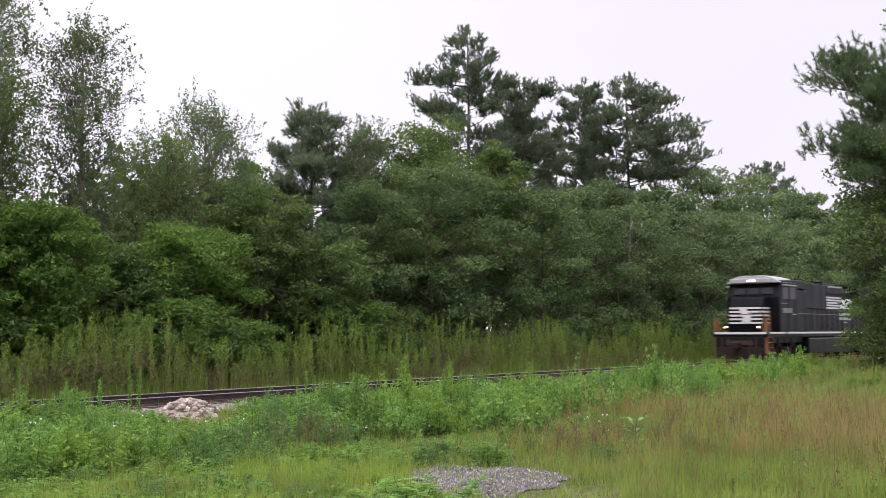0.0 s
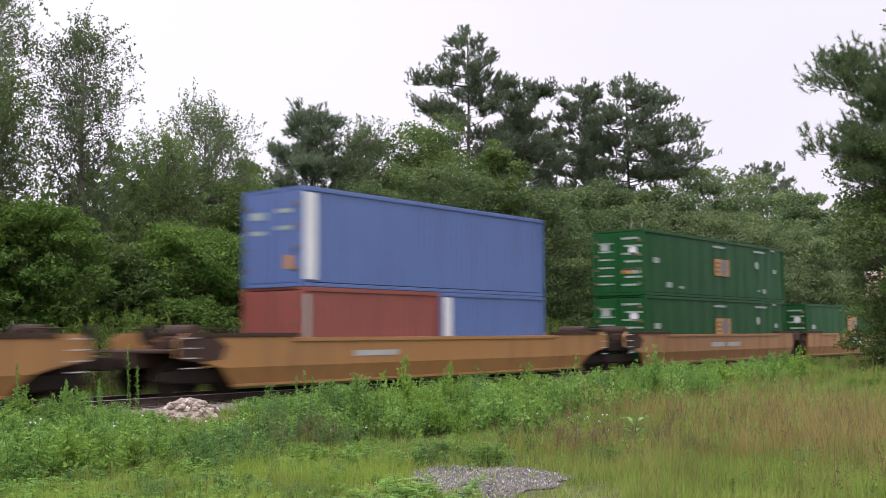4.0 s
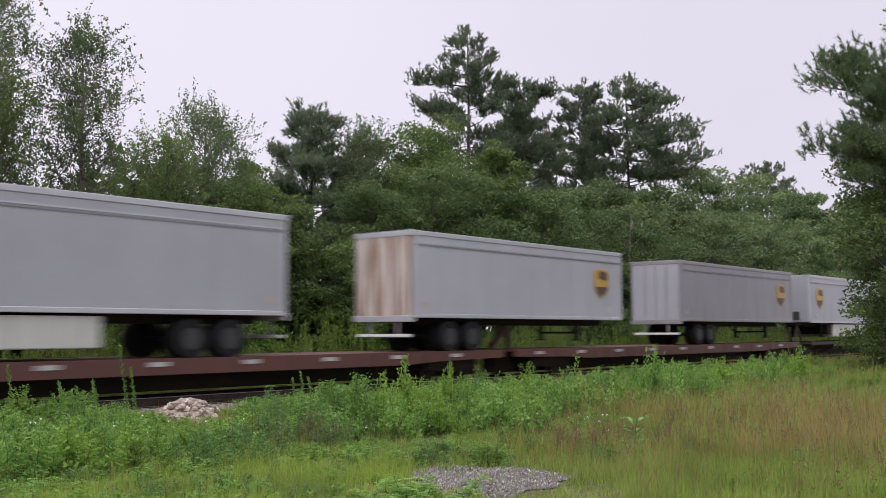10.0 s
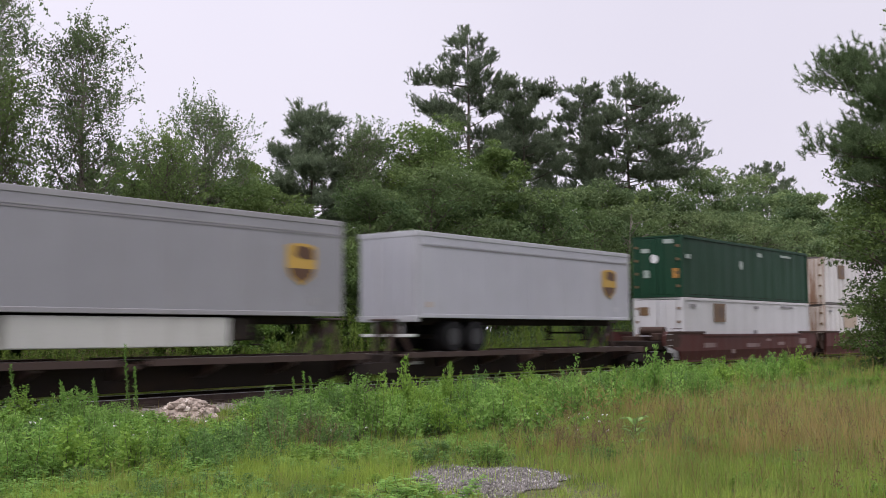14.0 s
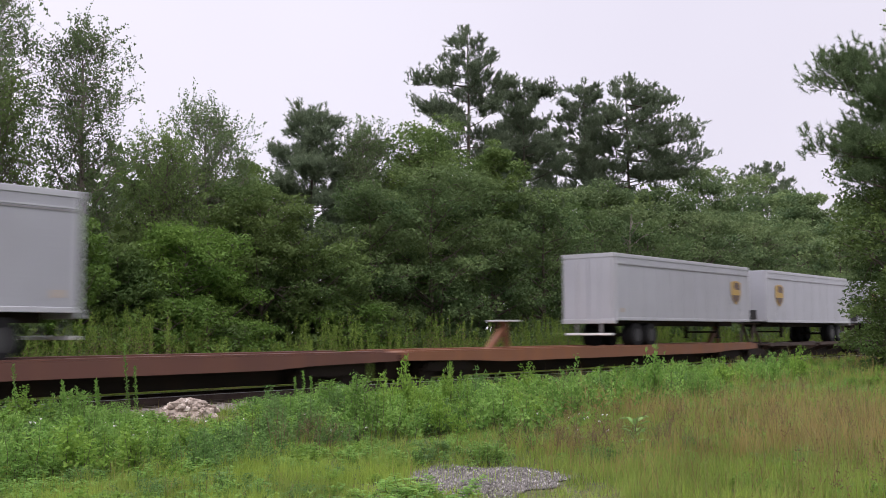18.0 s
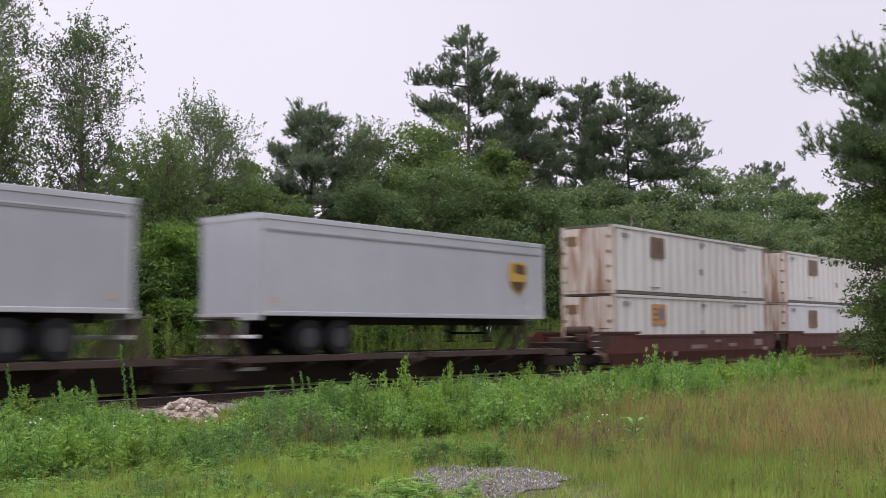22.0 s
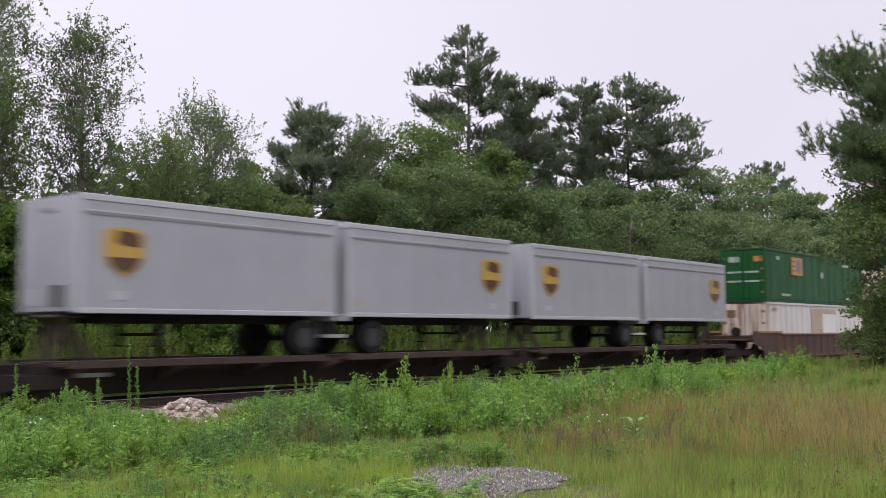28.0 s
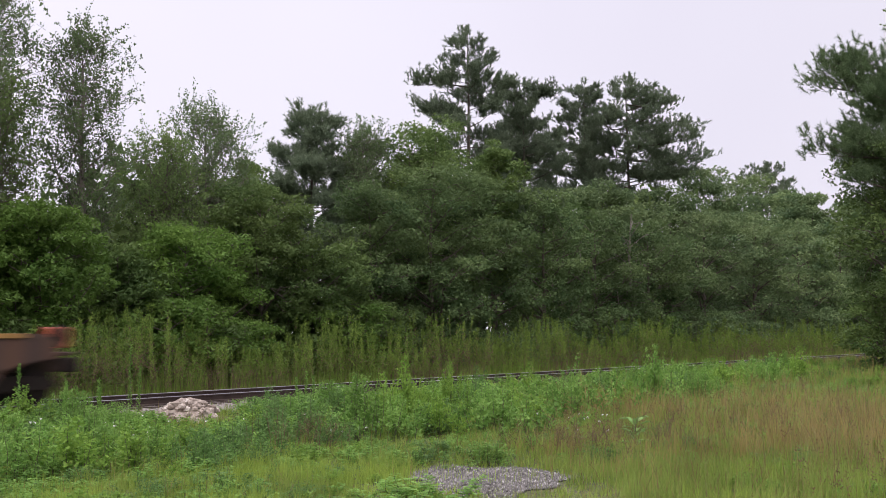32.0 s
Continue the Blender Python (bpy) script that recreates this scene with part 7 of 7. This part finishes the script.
def build_flowers():
    rng = np.random.default_rng(43)
    pts = []
    for cx, cy, r, n in [(9.1, 15.0, 0.8, 26), (9.8, 14.2, 0.5, 12), (15.9, 9.6, 0.45, 14), (12.2, 12.2, 0.4, 6)]:
        x, y = cx + rng.normal(0, r, n), cy + rng.normal(0, r, n)
        pts.append(np.stack([x, y, ground_z(x, y) + rng.uniform(0.25, 0.55, n)], 1))
    v, f = leaf_arrays(rng, np.repeat(np.concatenate(pts), 5, 0), 0.028, wide=0.4, normal_up=1.0)
    tagged(new("white_flowers", quick_mesh("white_flowers", v, f, [M_FLOWER])), "scattered tiny white wild flowers in the grass", "flowers", kind="stuff")
    plant = empty("broad_leaved_weed", "pale green broad-leaved weed standing in dry grass", "weeds")
    plant.location = (14.7, 8.15, float(ground_z(14.7, 8.15)))
    for k in range(16):
        a, z = k * 2.4, 0.12 + 0.028 * k
        leaf = [(0, 0, 0), (0.09, 0.05, 0.03), (0.21, 0.035, 0.02), (0.27, 0, -0.02), (0.21, -0.035, 0.02), (0.09, -0.05, 0.03)]
        part("leaf", quick_mesh("leaf", leaf, [[0, 1, 2, 3, 4, 5]], [M_LEAFPALE]), None, plant, m=pose(0, 0, z, 0, -25 + 12 * math.sin(k), math.degrees(a)))
    part("stem", quick_mesh("stem", *tube_arrays([(0, 0, 0), (0.02, 0, 0.3), (0, 0.02, 0.56)], [0.012, 0.01, 0.005], 5), [M_STEM]), None, plant)


def in_gravel(x, y):
    f, r = 0.7717 * x + 0.636 * y - 13.30, 0.636 * x - 0.7717 * y - 0.55
    return (f / 1.50) ** 2 + (r / 1.02) ** 2 < 1.0


def strip(name, label, n, seed, x_of, y_of, height, width, lean, mats, pick, keep=None):
    """One mass of grass blades."""
    rng = np.random.default_rng(seed)
    x, y = x_of(rng, n), y_of(rng, n)
    if keep is not None:
        k = keep(x, y, rng)
        x, y = x[k], y[k]
    base = np.stack([x, y, ground_z(x, y) - 0.02], 1)
    v, f = blade_arrays(rng, base, height(rng, x, y), width(rng, x, y), lean)
    idx = np.repeat(pick(rng, x, y), 2)
    tagged(new(name, quick_mesh(name, v, f, mats, idx)), label, "grass", kind="stuff")


def build_grass():
    def patchy(x, y, s=1.0):
        return 0.5 + 0.25 * np.sin(x * 0.9 * s + 0.7 * np.sin(y * 1.1 * s)) + 0.25 * np.sin(y * 1.3 * s + 1.7 + 0.8 * np.sin(x * 0.6 * s))

    def field_xy(n, seed, r0, r1):
        rng = np.random.default_rng(seed)
        r = r0 * (r1 / r0) ** rng.uniform(0, 1, n)
        a = np.radians(rng.uniform(22, 80, n))
        return r * np.sin(a), r * np.cos(a)

    def lumps(x, y, cell, seed):
        """Smooth random patches about one cell across, 0 to 1."""
        g = np.random.default_rng(seed).uniform(0, 1, (256, 256))
        u, w = x / cell + 64, y / cell + 64
        i, j = np.floor(u).astype(int), np.floor(w).astype(int)
        a, b = u - i, w - j
        a, b = a * a * (3 - 2 * a), b * b * (3 - 2 * b)
        at = lambda p, q: g[p % 256, q % 256]
        return (at(i, j) * (1 - a) + at(i + 1, j) * a) * (1 - b) + (at(i, j + 1) * (1 - a) + at(i + 1, j + 1) * a) * b

    # the near field
    x, y = field_xy(330000, 31, 8.6, 75)
    k = (y < 20.4) & (~in_gravel(x, y) | (np.random.default_rng(36).uniform(0, 1, len(x)) < 0.07))
    x, y = x[k], y[k]
    rng = np.random.default_rng(32)
    big, small, tiny = lumps(x, y, 2.6, 1), lumps(x, y, 0.8, 2), lumps(x, y, 0.28, 3)
    openness = np.clip((x - y * 1.05 - 1.5) / 6.0, 0, 1)
    u = rng.uniform(0, 1, len(x))
    away = np.hypot(x, y)
    belt = 0.30 + 0.85 * np.clip((away - 13.2) / 3.0, 0, 1) * np.clip((31 - away) / 8, 0, 1)
    dry = 0.03 + 0.85 * belt * openness * np.clip(2.2 * (0.6 * big + 0.4 * small) - 0.62, 0, 1) + 0.10 * (small - 0.5)
    sort = np.where(u < dry, 1, np.where(u > 0.985 - 0.03 * openness * small, 2, 0))
    lush = lumps(x, y, 1.1, 4)
    front = np.clip((17.0 - away) / 4.0, 0.06, 1)
    sort = np.where(rng.uniform(0, 1, len(x)) < front * np.clip(lush * 2.2 - 0.6, 0, 0.85), 3, sort)
    pale = np.clip(lumps(x, y, 1.7, 5) * 3.0 - 1.7, 0, 1)
    sort = np.where((sort == 1) & (rng.uniform(0, 1, len(x)) < pale), 4, sort)
    h = (0.07 + 0.20 * small * (0.4 + tiny) + 0.22 * openness * (0.35 + 0.65 * big)) * rng.uniform(0.45, 1.35, len(x))
    h = np.where(sort == 1, h * 1.2, np.where(sort == 2, h * 1.5, np.where(sort == 3, h * 0.5 + 0.17 * lush, np.where(sort == 4, h * 1.4, h))))
    # thin, trodden turf round the gravel
    fwd, across = 0.7717 * x + 0.636 * y, 0.636 * x - 0.7717 * y
    h = h * np.where((fwd > 10) & (fwd < 12.6) & (np.abs(across - 0.5) < 1.5), 0.40, 1.0)
    base = np.stack([x, y, ground_z(x, y) - 0.02], 1)
    # half the blades stand in tufts
    own = rng.uniform(0, 1, len(x)) < 0.5
    cell = 0.16 + 0.016 * np.hypot(x, y)
    qx, qy = (np.floor(x / cell) + 0.5) * cell, (np.floor(y / cell) + 0.5) * cell
    jig = np.sin(qx * 91.7 + qy * 37.3) * 43758.5
    jig = jig - np.floor(jig)
    pull = np.where(own, 0.72, 0.0)
    x, y = x + (qx + cell * 0.8 * (jig - 0.5) - x) * pull, y + (qy + cell * 0.8 * (0.5 - jig * 3.7 % 1) - y) * pull
    h = np.where(own, h * (0.75 + 0.9 * jig), h * 0.8)
    base = np.stack([x, y, ground_z(x, y) - 0.02], 1)
    dist = np.hypot(x, y)
    v, f = blade_arrays(rng, base, h, 0.0036 + 0.00036 * dist, 0.34)
    tagged(new("field_grass", quick_mesh("field_grass", v, f, [M_GRASS, M_DRYGRASS, M_RUSSET, M_LUSH, M_STRAW], np.repeat(sort, 2))), "rough uncut grass, green with dry straw-coloured stalks", "grass", kind="stuff")
    # tall thin stalks gone to seed, in loose drifts
    x, y = field_xy(6000, 37, 11.5, 46)
    k = (y < 17) & (x > y * 1.15 + 2.5) & ~in_gravel(x, y) & (lumps(x, y, 1.3, 6) > 0.60)
    x, y = x[k], y[k]
    rng = np.random.default_rng(38)
    n = len(x)
    base = np.stack([x, y, ground_z(x, y) - 0.02], 1)
    tip = base + np.column_stack([rng.normal(0, 0.12, n), rng.normal(0, 0.12, n), rng.uniform(0.28, 0.68, n)])
    side = np.column_stack([np.full(n, 0.0012), np.full(n, -0.0015), np.zeros(n)]) * (0.7 + np.hypot(x, y) / 22)[:, None]
    stems = (np.stack([base - side, base + side, tip], 1).reshape(-1, 3), np.arange(3 * n).reshape(-1, 3))
    heads = np.repeat(tip, 9, 0) + rng.normal(0, 1, (9 * n, 3)) * (0.02, 0.02, 0.055) - (0, 0, 0.06)
    hv, hf = leaf_arrays(rng, heads, 0.030, droop=-0.8, wide=0.25)
    v, f = merged([(hv, hf)])
    tagged(new("seed_heads", quick_mesh("seed_heads", v, f, [M_RUSSET])), "russet seed heads on tall dry grass stalks", "grass", kind="stuff")
    tagged(new("seed_stalks", quick_mesh("seed_stalks", *stems, [M_STRAW])), "tall thin dry grass stalks", "grass", kind="stuff")
    # tall grass beyond the rails
    strip("tall_grass", "tall dense grass beyond the rails with russet stems", 34000, 33,
          lambda g, n: 3 + 112 * g.uniform(0, 1, n) ** 1.5, lambda g, n: 25.9 + 3.6 * g.uniform(0, 1, n),
          lambda g, x, y: (0.65 + 0.55 * patchy(x, y, 0.8)) * g.uniform(0.45, 1.1, len(x)), lambda g, x, y: 0.007 + 0.0002 * x, 0.22,
          [M_REED, M_REEDRED], lambda g, x, y: (g.uniform(0, 1, len(x)) < 0.85 * patchy(x * 0.6, y, 1.2) ** 1.2).astype(int))
    strip("verge_grass", "short bright grass along the far side of the rails", 15000, 34,
          lambda g, n: 3 + 90 * g.uniform(0, 1, n) ** 1.4, lambda g, n: 25.0 + 1.3 * g.uniform(0, 1, n),
          lambda g, x, y: 0.30 * g.uniform(0.4, 1.2, len(x)), lambda g, x, y: 0.014 + 0 * x, 0.3,
          [M_GRASS], lambda g, x, y: np.zeros(len(x), int))
    # wider ground round about, thinly
    strip("outer_grass", "thin rough grass over the wider field", 20000, 35,
          lambda g, n: g.uniform(-40, 90, n), lambda g, n: g.uniform(-30, 20, n),
          lambda g, x, y: g.uniform(0.12, 0.4, len(x)), lambda g, x, y: 0.02 + 0 * x, 0.35,
          [M_GRASS, M_DRYGRASS], lambda g, x, y: (g.uniform(0, 1, len(x)) < 0.3).astype(int),
          keep=lambda x, y, g: (np.hypot(x, y) < 9.0) | ((np.degrees(np.arctan2(x, y)) < 20) | (np.degrees(np.arctan2(x, y)) > 80)))


build_weeds()
build_plumes()
build_dead_weeds()
build_grass()
build_flowers()


# ---- what moves: the train runs by at about 26 metres a second ----
def run_by(t):
    return 26.178 * t + 0.00412 * ((t - 16) ** 2 - 256) + 0.12


def motions():
    for thing, u, z, turned in RIDERS:
        walk(thing, [(t, pose(u - run_by(t), TRACK_Y, z, 0, 0, 180 if turned else 0)) for t in (0.0, 8.0, 16.0, 24.0, 32.0)])

    # the tall stalks bow in the train's wind: seconds, degrees towards the way it runs
    sway = [(0, 0), (1, -2), (2, -3), (4, 2), (6, 4), (8, 8), (10, 12), (12, 7), (14, 9), (17, 8), (20, 5), (22, 12), (24, 16), (26, 9), (27.5, 9), (28.2, 1), (29.2, 6), (30, 8), (31, 2), (32, 1)]
    for i, (stalk, x, y) in enumerate(STALKS):
        z = stalk.location.z
        walk(stalk, [(t, pose(x, y, z, 2 * math.sin(i + t), -a * (0.7 + 0.06 * (i % 6)), 0)) for t, a in sway])


motions()
